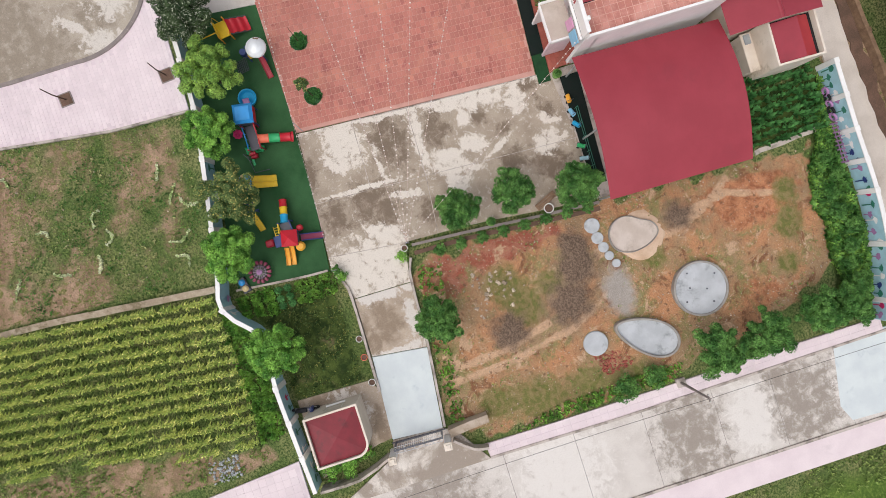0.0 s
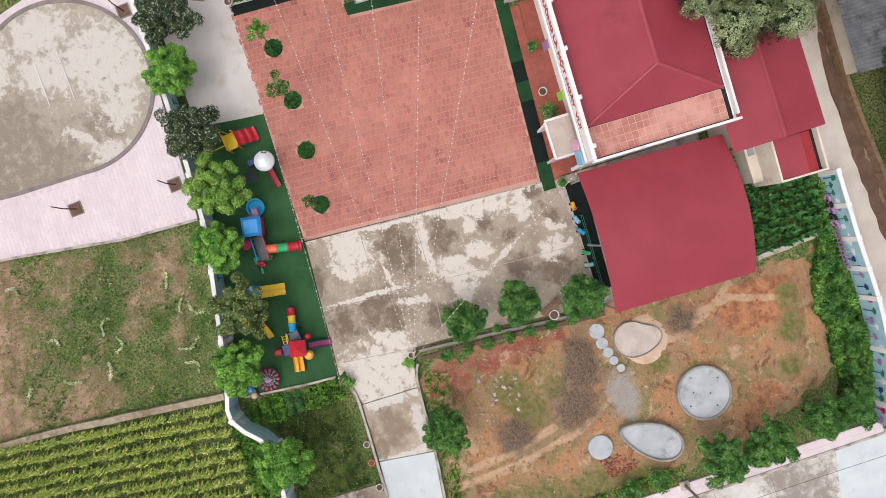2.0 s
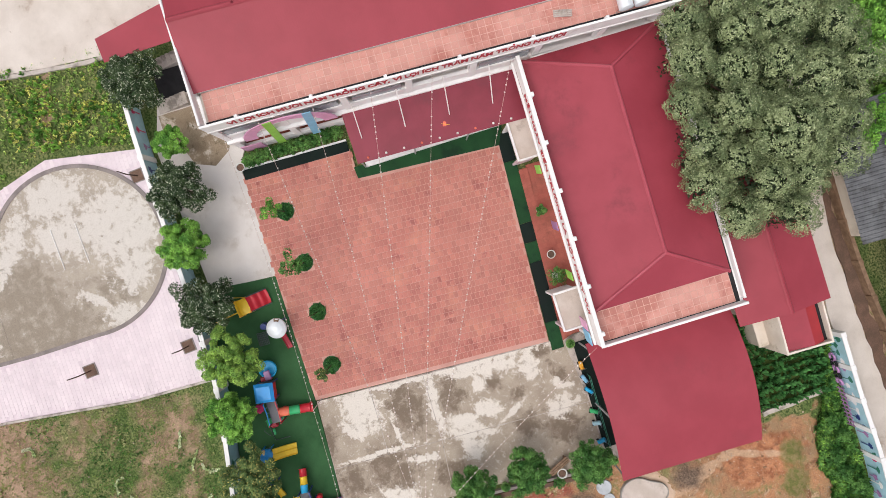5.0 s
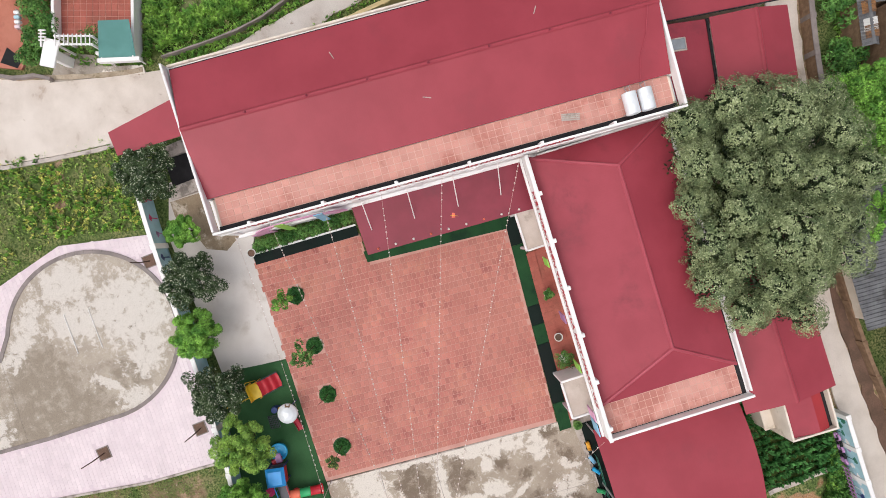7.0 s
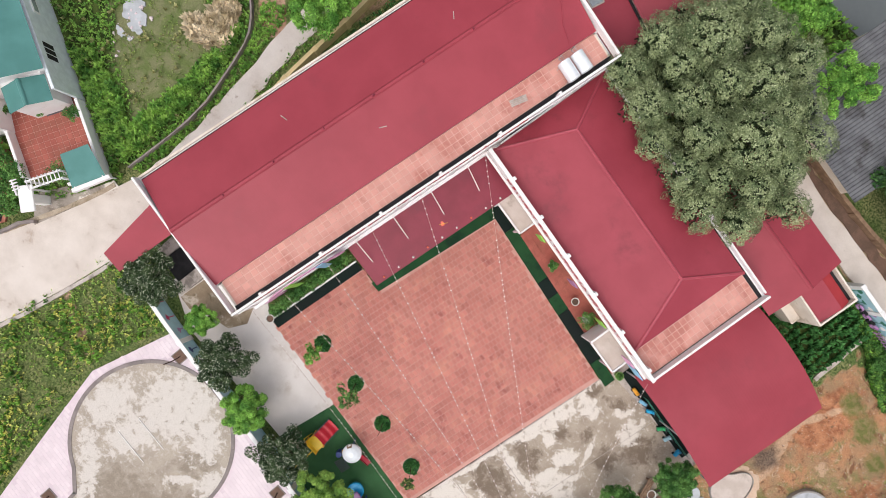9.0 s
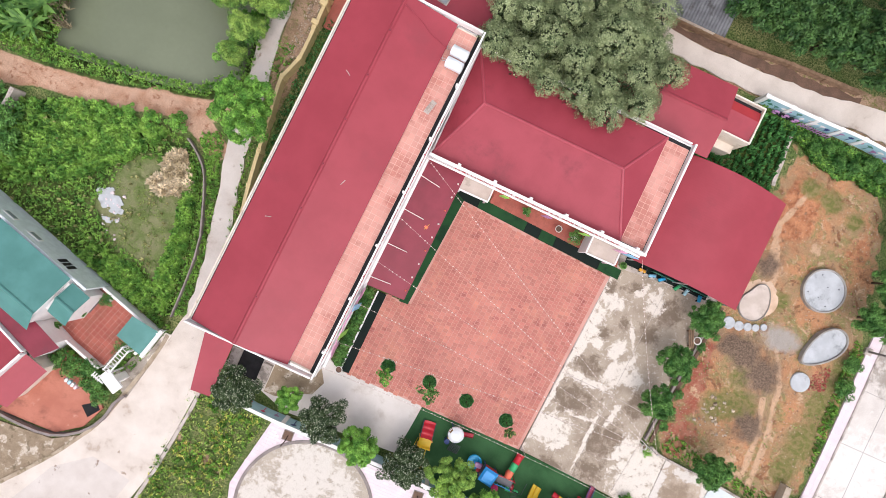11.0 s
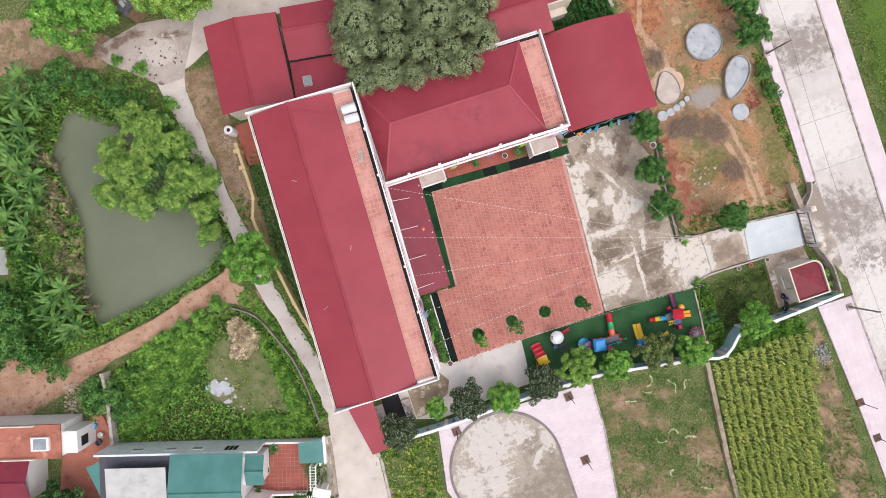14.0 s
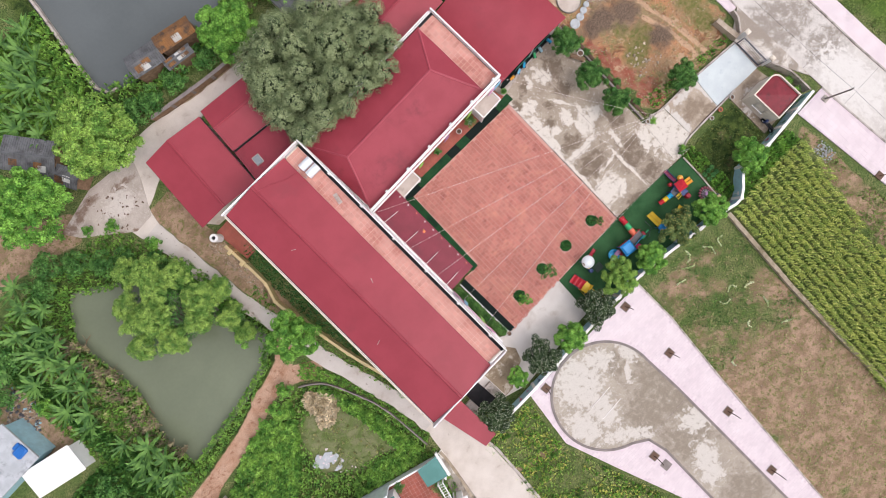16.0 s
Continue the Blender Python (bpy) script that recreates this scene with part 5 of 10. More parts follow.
def low_building():
    L, D, top = 16.8, 8.75, 5.7
    ob = thing("low_school_building", pose(-25.05, 11.72, 0, 0, 0, -0.9), "single-storey white school block with red hipped roof and slogan fascia", "school building")
    w = Build()
    w.box(0.1, 0.95, -0.3, L, 1.17, 0.9).box(0.1, 0.95, 2.9, L, 1.17, 4.75)
    for i in range(6):
        w.box(0.1 + i * 3.3, 0.95, 0.9, min(0.5 + i * 3.3, L), 1.17, 2.9)
    w.box(0.1, D - 0.22, -0.3, L, D, 4.75).box(L - 0.22, 0.18, -0.3, L, D - 0.22, 4.75).box(0.1, 1.17, -0.3, 0.3, D - 0.22, 4.75)
    part("wall", w, M["white"], ob)
    for i in range(5):
        window(ob, Matrix.Translation((0.75 + i * 3.3, 1.03, 0.95)) @ Matrix.Diagonal((1, -1, 1, 1)), 2.6, 1.9)
    part("fascia", Build().soft(0.1, 0.0, 4.7, L, 0.18, top, 0.02), M["white"], ob)
    part("sunshade", Build().soft(0.1, -0.14, 4.52, L, 0.0, 4.66, 0.02), M["white"], ob)
    part("fascia_cap", Build().soft(0.08, -0.03, top, L + 0.02, 0.2, top + 0.05, 0.015), M["white"], ob)
    part("end_parapet", Build().soft(L, 0.18, 4.75, L + 0.15, D + 0.02, 5.3, 0.02), M["white"], ob)
    part("rear_parapet", Build().soft(3.0, D - 0.1, 4.75, L - 0.2, D + 0.02, 5.2, 0.02), M["white"], ob)
    for i in range(6):
        part("parapet_post", Build().soft(2.2 + i * 2.75, 0.18, 4.8, 2.44 + i * 2.75, 0.36, top + 0.1, 0.03), M["white"], ob)
    part("gutter", Build().box(0.3, 0.18, 4.752, L - 0.42, 0.4, 4.775).box(3.0, D - 0.4, 4.752, L - 0.42, D - 0.18, 4.775).box(14.9, 0.4, 4.752, L - 0.02, D - 0.18, 4.76), M["dark"], ob)
    part("ceiling_slab", Build().box(0.3, 0.18, 4.5, L - 0.22, D - 0.22, 4.745), M["cream"], ob)
    part("veranda_floor", Build().box(5.5, -0.1, -0.3, L - 0.3, 0.95, 0.09), M["terrace"], ob)
    x0, x1, y0, y1, xa, xb, yr, e, t = 0.22, 14.95, 0.32, D - 0.3, 2.1, 12.75, 4.85, 4.88, 5.75

    def south_top(x):
        s = min((x - x0) / (xa - x0), (x1 - x) / (x1 - xb), 1)
        return (x, y0 + (yr - y0) * s, e + (t - e) * s)

    def north_top(x):
        s = min((x - x0) / (xa - x0), (x1 - x) / (x1 - xb), 1)
        return (x, y1 + (yr - y1) * s, e + (t - e) * s)

    def west_top(y):
        s = min((y - y0) / (yr - y0), (y1 - y) / (y1 - yr), 1)
        return (x0 + (xa - x0) * s, y, e + (t - e) * s)

    def east_top(y):
        s = min((y - y0) / (yr - y0), (y1 - y) / (y1 - yr), 1)
        return (x1 + (xb - x1) * s, y, e + (t - e) * s)

    for low, high, cuts in ((lambda x: (x, y0, e), south_top, (x0, xa, xb, x1)), (lambda x: (x, y1, e), north_top, (x0, xa, xb, x1)),
                            (lambda y: (x0, y, e), west_top, (y0, yr, y1)), (lambda y: (x1, y, e), east_top, (y0, yr, y1))):
        part("roof_sheet", rib_face(Build(), low, high, cuts, 0.2, 0.0012), M["roof_hip"], ob, fix=False)
    for a, b in (((x0, y0, e), (xa, yr, t)), ((x0, y1, e), (xa, yr, t)), ((x1, y0, e), (xb, yr, t)), ((x1, y1, e), (xb, yr, t)), ((xa, yr, t), (xb, yr, t))):
        cap(ob, a, b, M["roof_cap"], 0.11)
    part("terrace_bed", Build().box(14.97, 0.38, 4.765, 16.72, D - 0.44, 4.79), M["grout_roof"], ob)
    TILE_BEDS.append((ob, 15.0, 0.4, 16.71, D - 0.46, 4.79))
    lettering("MỖI NGÀY ĐẾN TRƯỜNG LÀ MỘT NGÀY VUI", 0.4, 12.8, Matrix(((1, 0, 0, 2.1), (0, 0, -1, 0.0), (0, 1, 0, 4.95), (0, 0, 0, 1))), M["letters"], ob)
    for x, key, w2 in ((5.6, "lime", 0.5), (12.0, "lime", 0.5), (15.6, "sky", 0.8), (9.0, "mauve", 0.5), (14.9, "pink", 0.6)):
        a = Build()
        a.add([(x + dx + 0.4 * (z - 1) / 3, y, z) for y in (-0.24, -0.18) for dx in (0, w2) for z in (3.3, 4.45)], [(0, 1, 3, 2), (4, 5, 7, 6), (0, 1, 5, 4), (2, 3, 7, 6), (0, 2, 6, 4), (1, 3, 7, 5)])
        part("ribbon_board", a, M[key], ob, key + " painted ribbon board")
    return ob


def porch(x0, y0, x1, y1, h, label):
    ob = thing("entrance_porch", pose(x0, y0, 0), label, "porch", "porches of the low building")
    w, d = x1 - x0, y1 - y0
    part("side_wall", Build().soft(0, 0, -0.1, 0.16, d, h - 0.12, 0.02), M["white"], ob)
    part("side_wall", Build().soft(w - 0.16, 0, -0.1, w, d, h - 0.12, 0.02), M["pinkwall"], ob)
    part("roof_slab", Build().box(-0.05, -0.05, h - 0.12, w + 0.05, d, h), M["pool_pink"], ob, "dusty stained porch slab")
    part("rim", Build().soft(-0.12, -0.05, h - 0.16, 0.02, d, h + 0.1, 0.02).soft(0.02, -0.1, h - 0.16, w + 0.06, 0.02, h + 0.1, 0.02).soft(w - 0.02, 0.02, h - 0.16, w + 0.1, d, h + 0.1, 0.02), M["white"], ob)


def canopy():
    ob = thing("entrance_canopy", pose(0, 0, 0), "dark red metal canopy with stay rods over the veranda", "canopy")
    a, b, c, d = (-22.42, 1.5, 2.85), (-22.02, 12.0, 2.85), (-25.38, 12.25, 3.4), (-25.62, 1.5, 3.4)
    sheet(ob, a, b, c, d, M["roof_dark"], 0.2)
    part("front_beam", Build().tube([(-22.5, 1.6, 2.78), (-22.12, 11.9, 2.78)], 0.05, 6), M["pole"], ob)
    for y in (1.7, 5.0, 8.4, 11.7):
        x = -22.55 + 0.04 * (y - 1.6)
        part("post", Build().tube([(x, y, -0.1), (x, y, 2.8)], 0.05, 8), M["pole"], ob)
    for y in (2.3, 4.95, 7.65, 10.3):
        x = -25.55 + 0.044 * (y - 1.5)
        part("stay_rod", Build().tube([(x, y, 5.0), (x + 1.75, y - 0.1, 3.08)], 0.03, 6), M["bulb"], ob)
    for i in range(9):
        y = 2.2 + i * 1.1
        x = -22.62 + 0.038 * (y - 1.5)
        part("edge_lamp", Build().lathe(x, y, [(0.03, 2.86), (0.075, 2.9), (0.06, 3.0), (0.015, 3.04)], 8), M["bulb"] if i % 3 else M["salmon"], ob)
    tagged(part("veranda_step", Build().soft(-24.9, 1.75, -0.2, -22.5, 10.7, 0.34, 0.03), M["white"]), "white plastered veranda plinth under the canopy", "step", kind="structure")
    fl = Build()
    for i in range(6):
        x0, x1 = i / 6, (i + 1) / 6
        fl.add([(x0 * 0.75, -0.1 + 0.1 * x0, 0.02 * math.sin(9 * x0)), (x1 * 0.75, -0.1 + 0.1 * x1, 0.02 * math.sin(9 * x1)), (x1 * 0.75, 0.22 - 0.16 * x1, 0.02 * math.sin(9 * x1) + 0.03), (x0 * 0.75, 0.22 - 0.16 * x0, 0.02 * math.sin(9 * x0) + 0.03)], [(0, 1, 2, 3)])
    ob = thing("flag", pose(-23.1, 7.0, 3.0, 0, 8, 70), "small orange and red flag lying on the canopy", "flag")
    part("cloth", fl, M["salmon"], ob)
    part("staff", Build().tube([(-0.1, 0.05, 0.03), (0.9, 0.0, 0.03)], 0.012, 6), M["yellow"], ob)


def carport():
    ob = thing("carport", pose(0, 0, 0), "large vaulted red metal carport roof on posts", "carport")
    n, rows = 26, 46
    v = []
    for j in range(rows * 4 + 1):
        s = j / (rows * 4)
        h = (0, 0, 0.0014, 0.0014)[j % 4]
        for i in range(n + 1):
            u = i / n
            x = (-7.95 + 0.4 * s) * (1 - u) + (0.78 + 0.22 * s) * u
            y = (11.25 + 9.05 * s) * (1 - u) + (10.95 + 8.9 * s) * u
            v.append((x, y, 2.55 + 1.5 * math.sin(math.pi * (0.1 + 0.8 * u)) - 1.5 * math.sin(math.pi * 0.1) + h))
    q = np.array([(j * (n + 1) + i, j * (n + 1) + i + 1, (j + 1) * (n + 1) + i + 1, (j + 1) * (n + 1) + i) for j in range(rows * 4) for i in range(n)])
    part("vault_sheet", fast_mesh("vault_sheet", v, q), M["roof"], ob)
    for s in (0.02, 0.5, 0.98):
        pts = []
        for i in range(n + 1):
            u = i / n
            pts.append(((-7.9 + 0.4 * s) * (1 - u) + (0.72 + 0.22 * s) * u, (11.25 + 9.05 * s) * (1 - u) + (10.95 + 8.9 * s) * u, 2.49 + 1.5 * math.sin(math.pi * (0.1 + 0.8 * u)) - 1.5 * math.sin(math.pi * 0.1)))
        part("arch_rib", Build().tube(pts, 0.04, 6), M["pole"], ob)
    for x, y in ((-7.5, 11.4), (-3.4, 11.25), (0.6, 11.15), (-7.2, 20.0), (-3.2, 19.9), (0.8, 19.7)):
        part("post", Build().tube([(x, y, -0.1), (x, y, 2.6 if x in (-7.5, 0.6, -7.2, 0.8) else 3.5)], 0.06, 8), M["pole"], ob)


def rear_roofs():
    ob = thing("kitchen_wing", pose(-36.77, 22.29, 0, 0, 0, -6.5), "rear wing with red metal gable roof against the school", "outbuilding", "rear wings")
    part("wall", Build().box(0.35, 0.3, -0.2, 6.2, 7.8, 3.45), M["cream"], ob)
    for x in (0.35, 6.2):
        part("gutter", Build().tube([(x - 0.33 if x < 1 else x + 0.33, 0.2, 3.5), (x - 0.33 if x < 1 else x + 0.33, 8.0, 3.5)], 0.05, 6), M["dark"], ob)
    gable(ob, 0.0, 6.5, 0.1, 8.05, 3.55, 4.2, 3.0)
    ob = thing("rear_store", pose(-29.6, 25.1, 0, 0, 0, -8.5), "rear store with red metal roofs and a skylight", "outbuilding", "rear wings")
    part("wall", Build().box(0.2, -4.0, -0.2, 4.7, 4.5, 3.1), M["cream"], ob)
    gable(ob, -0.05, 4.9, 0.0, 4.75, 3.5, 3.95, 2.6, "x")
    part("step_gutter", Build().box(-0.05, -0.12, 3.28, 4.9, 0.02, 3.36), M["dark"], ob)
    sheet(ob, (4.9, -0.05, 3.25), (-0.05, -0.05, 3.25), (-0.05, -4.4, 3.5), (4.9, -4.4, 3.5), M["roof_hip"])
    part("skylight", Build().soft(0.92, -2.4, 3.3, 1.55, -1.6, 3.46, 0.03), M["glass_dim"], ob, "square grey skylight")
    part("skylight_frame", Build().soft(0.84, -2.48, 3.3, 1.63, -1.52, 3.42, 0.02), M["kerb"], ob)
    ob = thing("rear_wing", pose(0, 0, 0), "long rear wing with shallow red metal gable roof", "outbuilding", "rear wings")
    part("wall", Build().box(-15.0, 20.9, -0.2, -6.6, 25.7, 3.2), M["cream"], ob)
    gable(ob, -15.3, -6.25, 20.25, 26.0, 3.3, 3.85, 23.2, "x", M["roof"], None, 0.2, 0.0012)


def parapet_hut(name, label, m, w, d, h, round_corner=False, roof="hip"):
    ob = thing(name, m, label, "hut")
    if round_corner:
        outer = [(0, 0), (w, 0)] + [(w - 0.8 + 0.8 * math.cos(t), d - 0.8 + 0.8 * math.sin(t)) for t in np.linspace(0, math.pi / 2, 9)] + [(0, d)]
    else:
        outer = [(0, 0), (w, 0), (w, d), (0, d)]
    cx, cy = w / 2, d / 2
    inner = [(cx + (x - cx) * (1 - 0.24 / w), cy + (y - cy) * (1 - 0.24 / d)) for x, y in outer]
    part("wall", Build().prism(outer, -0.2, h - 0.45), M["cream"], ob)
    n = len(outer)
    b = Build()
    b.add([(x, y, h - 0.45) for x, y in outer] + [(x, y, h) for x, y in outer] + [(x, y, h) for x, y in inner] + [(x, y, h - 0.44) for x, y in inner],
          [(k * n + i, k * n + (i + 1) % n, (k + 1) * n + (i + 1) % n, (k + 1) * n + i) for k in range(3) for i in range(n)])
    part("parapet", b, M["cream"], ob, "weathered parapet")
    part("gutter_floor", Build().prism(inner, h - 0.5, h - 0.43), M["dark"], ob)
    e, t, g = h - 0.2, h + 0.02, 0.14
    if roof == "hip":
        for c4 in (((g, g), (w - g, g)), ((w - g, g), (w - g, d - g)), ((w - g, d - g), (g, d - g)), ((g, d - g), (g, g))):
            b = Build().add([(*c4[0], e), (*c4[1], e), (cx, cy, t), (*c4[0], h - 0.43), (*c4[1], h - 0.43)], [(0, 1, 2), (3, 4, 1, 0)])
            part("roof_sheet", b, M["roof_deep"], ob)
    else:
        k = d * 0.6
        sheet(ob, (w - g, g, e), (g + 0.1, g, e), (g + 0.1, k, t), (w - g, k, t), M["roof"])
        sheet(ob, (g + 0.1, d - 3 * g, e - 0.05), (w - g, d - 3 * g, e - 0.05), (w - g, k, t), (g + 0.1, k, t), M["roof_bright"])
        for x in (g + 0.1, w - g):
            part("gable_end", Build().add([(x, g, e - 0.2), (x, d - 3 * g, e - 0.2), (x, d - 3 * g, e - 0.05), (x, k, t), (x, g, e)], [(0, 1, 2, 3, 4)]), M["cream"], ob)
    return ob


long_building()
water_tank(-25.72, 17.55)
water_tank(-25.7, 18.4)
planks = thing("roof_planks", pose(-26.1, 14.5, 6.79, 0, 0, 76), "pale slatted board lying on the roof terrace", "board")
for k in range(4):
    part("slat", Build().soft(-0.5, -0.2 + 0.1 * k, 0.03, 0.5, -0.115 + 0.1 * k, 0.06, 0.008), M["kerb"], planks)
for x in (-0.4, 0.35):
    part("batten", Build().soft(x, -0.2, 0.0, x + 0.06, 0.19, 0.03, 0.005), M["kerb_dark"], planks)
low_building()
porch(-22.1, 10.75, -19.75, 12.0, 2.75, "small white porch with a pinkish slab roof")
porch(-11.4, 10.3, -9.15, 11.75, 2.75, "small porch with a pink-stained slab roof")
canopy()
carport()
rear_roofs()
gate_lodge = parapet_hut("gatehouse", "small cream gatehouse with a red hipped roof inside a rounded parapet", pose(7.75, -10.5, 0), 3.15, 3.35, 2.35, True)
part("door", Build().soft(0.9, -0.03, -0.1, 1.7, 0.02, 1.86, 0.01), M["navy"], gate_lodge)
window(gate_lodge, Matrix.Translation((0, 2.4, 0.9)) @ Matrix(((0, -1, 0, 0), (-1, 0, 0, 0), (0, 0, 1, 0), (0, 0, 0, 1))), 1.1, 1.1, 2)
shed = parapet_hut("pump_shed", "small cream shed with a red roof inside a grey parapet", pose(-6.5, 22.6, 0, 0, 0, -1.5), 2.8, 2.95, 3.25, False, "gable")
ob = thing("entry_block", pose(-6.4, 21.95, 0), "low cream block with a blue-grey hatch beside the shed", "outbuilding")
part("wall", Build().box(0.0, 0.0, -0.2, 2.3, 0.6, 1.4), M["cream"], ob)
part("slab", Build().soft(-0.06, -0.06, 1.4, 2.36, 0.63, 1.52, 0.03), M["cream"], ob)
part("hatch", Build().soft(0.05, 0.1, 1.52, 0.65, 0.5, 1.57, 0.02), M["glass_dim"], ob)

# lean-to at the south end of the long building, with steps
ob = thing("side_lean_to", pose(0, 0, 0), "red metal lean-to roof against the end of the long building", "lean-to")
sheet(ob, (-34.2, -11.1, 2.5), (-32.7, -11.0, 2.5), (-32.5, -5.4, 3.1), (-35.0, -5.3, 3.1), M["roof"])
for x in (-34.0, -32.5):
    part("post", Build().tube([(x, -10.2, -0.1), (x, -10.2, 2.52)], 0.05, 8), M["pole"], ob)
for x, y, n in ((-33.1, -9.2, 5), (-30.45, -9.75, 6)):
    ob = thing("side_step", pose(x, y, -0.05), "pale worn concrete stepped ramp beside the building", "steps", "side steps")
    for k in range(n):
        part("tread", Build().soft(0, 0.34 * k, 0, 0.78, 0.34 * k + 0.36, 0.1 * (k + 1), 0.015), M["kerb"], ob)
# the darkness of a pit is put into a flat near-black slab
slab("side_well", [(-32.3, -9.4), (-30.5, -9.4), (-30.6, -5.5), (-32.3, -5.4)], 0.008, M["dark"], "flat dark slab standing in for a pit between the ramps", "drain")
slab("dirt_patch", [(-29.6, -9.9), (-28.6, -9.9), (-27.6, -9.2), (-26.0, -8.6), (-25.5, -7.4), (-26.2, -6.3), (-27.4, -5.7), (-29.6, -5.6)], 0.004, M["dirt_film"], "brown earth washed over the concrete path", "earth")


# houses across the lane
def cottage():
    ob = thing("teal_roofed_house", pose(-45.05, -6.8, 0, 0, 0, -17.5), "white single-storey house with a teal metal roof", "house")
    part("wall", Build().box(-6.2, -4.6, -0.2, -0.25, -0.2, 3.3), M["white"], ob)
    e = Build()
    for x in (-6.0, -0.3):
        e.add([(x, -4.6, 3.3), (x, -0.2, 3.3), (x, -3.2, 4.2)], [(0, 1, 2)])
    part("gable_end", e, M["white"], ob)
    gable(ob, -6.5, 0.05, -5.0, 0.0, 3.3, 4.3, -3.3, "x", M["teal"], 3.5)
    part("wing_wall", Build().box(-13.2, -4.6, -0.2, -6.2, -0.2, 2.7), M["white"], ob)
    part("long_side_wall", Build().soft(-13.6, -0.2, -0.2, 1.2, 0.0, 3.1, 0.03), M["sidewall"], ob, "pale blue-white side wall")
    part("wing_roof", Build().box(-13.2, -4.5, 2.7, -6.2, -0.3, 2.85), M["deck"], ob)
    gable(ob, 0.0, 1.7, -3.3, -0.5, 2.7, 3.2, -1.9, "x", M["teal"])
    part("porch_wall", Build().box(-0.25, -3.2, -0.2, 1.4, -0.7, 2.7), M["white"], ob)
    for k in range(3):
        part("vent", Build().box(-2.0 + 0.4 * k, 0.0, 1.6, -1.7 + 0.4 * k, 0.03, 2.6), M["dark"], ob, "dark louvred opening")
    for x in (-10.5, -7.4, -5.0):
        part("window_frame", Build().soft(x - 0.1, 0.0, 1.8, x + 1.0, 0.06, 2.4, 0.01), M["white"], ob)
        part("side_window", Build().soft(x, 0.02, 1.9, x + 0.9, 0.075, 2.3, 0.01), M["glass_dim"], ob)
    p = thing("translucent_roof", ob.matrix_world @ pose(-12.2, -6.2, 3.55), "dusty translucent corrugated roof on a light frame", "canopy")
    sheet(p, (0, 0, 0.0), (5.4, 0, 0.0), (5.4, 5.2, 0.25), (0, 5.2, 0.25), M["poly"], 0.3)
    for x in (0.3, 2.7, 5.0):
        part("beam", Build().tube([(x, 0.1, -0.06), (x, 5.1, 0.19)], 0.04, 6), M["pole"], p)
        part("post", Build().tube([(x, 0.2, -3.6), (x, 0.2, -0.05)], 0.05, 6), M["pole"], p)
    y = thing("front_court", ob.matrix_world @ pose(0, 0, 0), "red tiled front court of the teal-roofed house", "terrace", kind="structure")
    part("floor", Build().box(0.2, -5.0, -0.25, 5.0, -0.2, 0.08), M["grout"], y)
    COURTS.append(y)
    part("court_wall", Build().soft(1.25, -0.2, -0.2, 6.6, 0.0, 0.9, 0.02).soft(0.0, -5.2, -0.2, 5.0, -5.0, 0.8, 0.02).soft(6.4, -2.2, -0.2, 6.6, -0.2, 1.3, 0.02), M["white"], y)
    c = thing("gate_canopy", pose(0, 0, 0), "small teal metal gate canopy with a white street edge", "canopy")
    sheet(c, (-39.01, -10.61, 1.6), (-38.41, -8.43, 1.6), (-40.6, -8.05, 1.8), (-41.09, -9.87, 1.8), M["teal"])
    part("street_edge", Build().prism([(-38.72, -10.72), (-38.08, -8.25), (-38.32, -8.2), (-38.96, -10.66)], 1.35, 1.72), M["white"], c)
    for x, yy in ((-38.95, -10.45), (-38.5, -8.6), (-40.95, -9.8)):
        part("post", Build().tube([(x, yy, 0), (x, yy, 1.62)], 0.05, 6), M["white"], c)
    g = thing("white_pergola", pose(-40.6, -12.55, 0, 0, 0, -17.4), "white slatted entrance pergola", "pergola")
    for k in range(9):
        part("slat", Build().soft(-0.36, 0.26 * k, 2.1, 0.36, 0.26 * k + 0.05, 2.16, 0.01), M["white"], g)
    for k in range(4):
        part("slat", Build().soft(-0.6 + 0.2 * k, -0.95, 2.1, -0.53 + 0.2 * k, -0.5, 2.18, 0.01), M["white"], g)
    part("cross_rail", Build().soft(-0.65, -0.9, 2.0, 0.4, -0.8, 2.1, 0.01), M["white"], g)
    for x in (-0.25, 0.25):
        part("rail", Build().soft(x - 0.05, -0.1, 2.0, x + 0.05, 2.25, 2.1, 0.01), M["white"], g)
        for yy in (0.0, 2.15):
            part("post", Build().soft(x - 0.06, yy - 0.06, -0.1, x + 0.06, yy + 0.06, 2.0, 0.01), M["white"], g)
    q = thing("gate_roof", pose(-40.0, -13.15, 0, 0, 0, -28.7), "small white concrete gate roof on a pier", "gate roof")
    part("cap", Build().soft(-0.85, -0.45, 1.9, 0.85, 0.45, 2.05, 0.03), M["white"], q)
    part("pier", Build().soft(-0.3, -0.25, -0.1, 0.3, 0.25, 1.9, 0.03), M["white"], q)
    # flat dark slab added where the porch shade lies
    tagged(part("porch_mat", Build().prism([(-45.2, -8.8), (-44.62, -7.6), (-43.85, -7.95), (-44.42, -9.75)], 0.09, 0.135), M["deck"]), "dark slab standing in for shade before the porch of the teal-roofed house", "mat")
    # thin flat black piece on the red yard
    tagged(part("plastic_sheet", Build().prism([(-42.1, -16.6), (-41.1, -15.9), (-40.65, -16.4), (-41.3, -17.3)], 0.05, 0.085), M["black"]), "dark flat cover on the red yard", "plastic sheet")
    n = thing("drying_rack", pose(-43.3, -15.15, 0.06, 0, 0, -14), "low drying rack with pale washing", "drying rack")
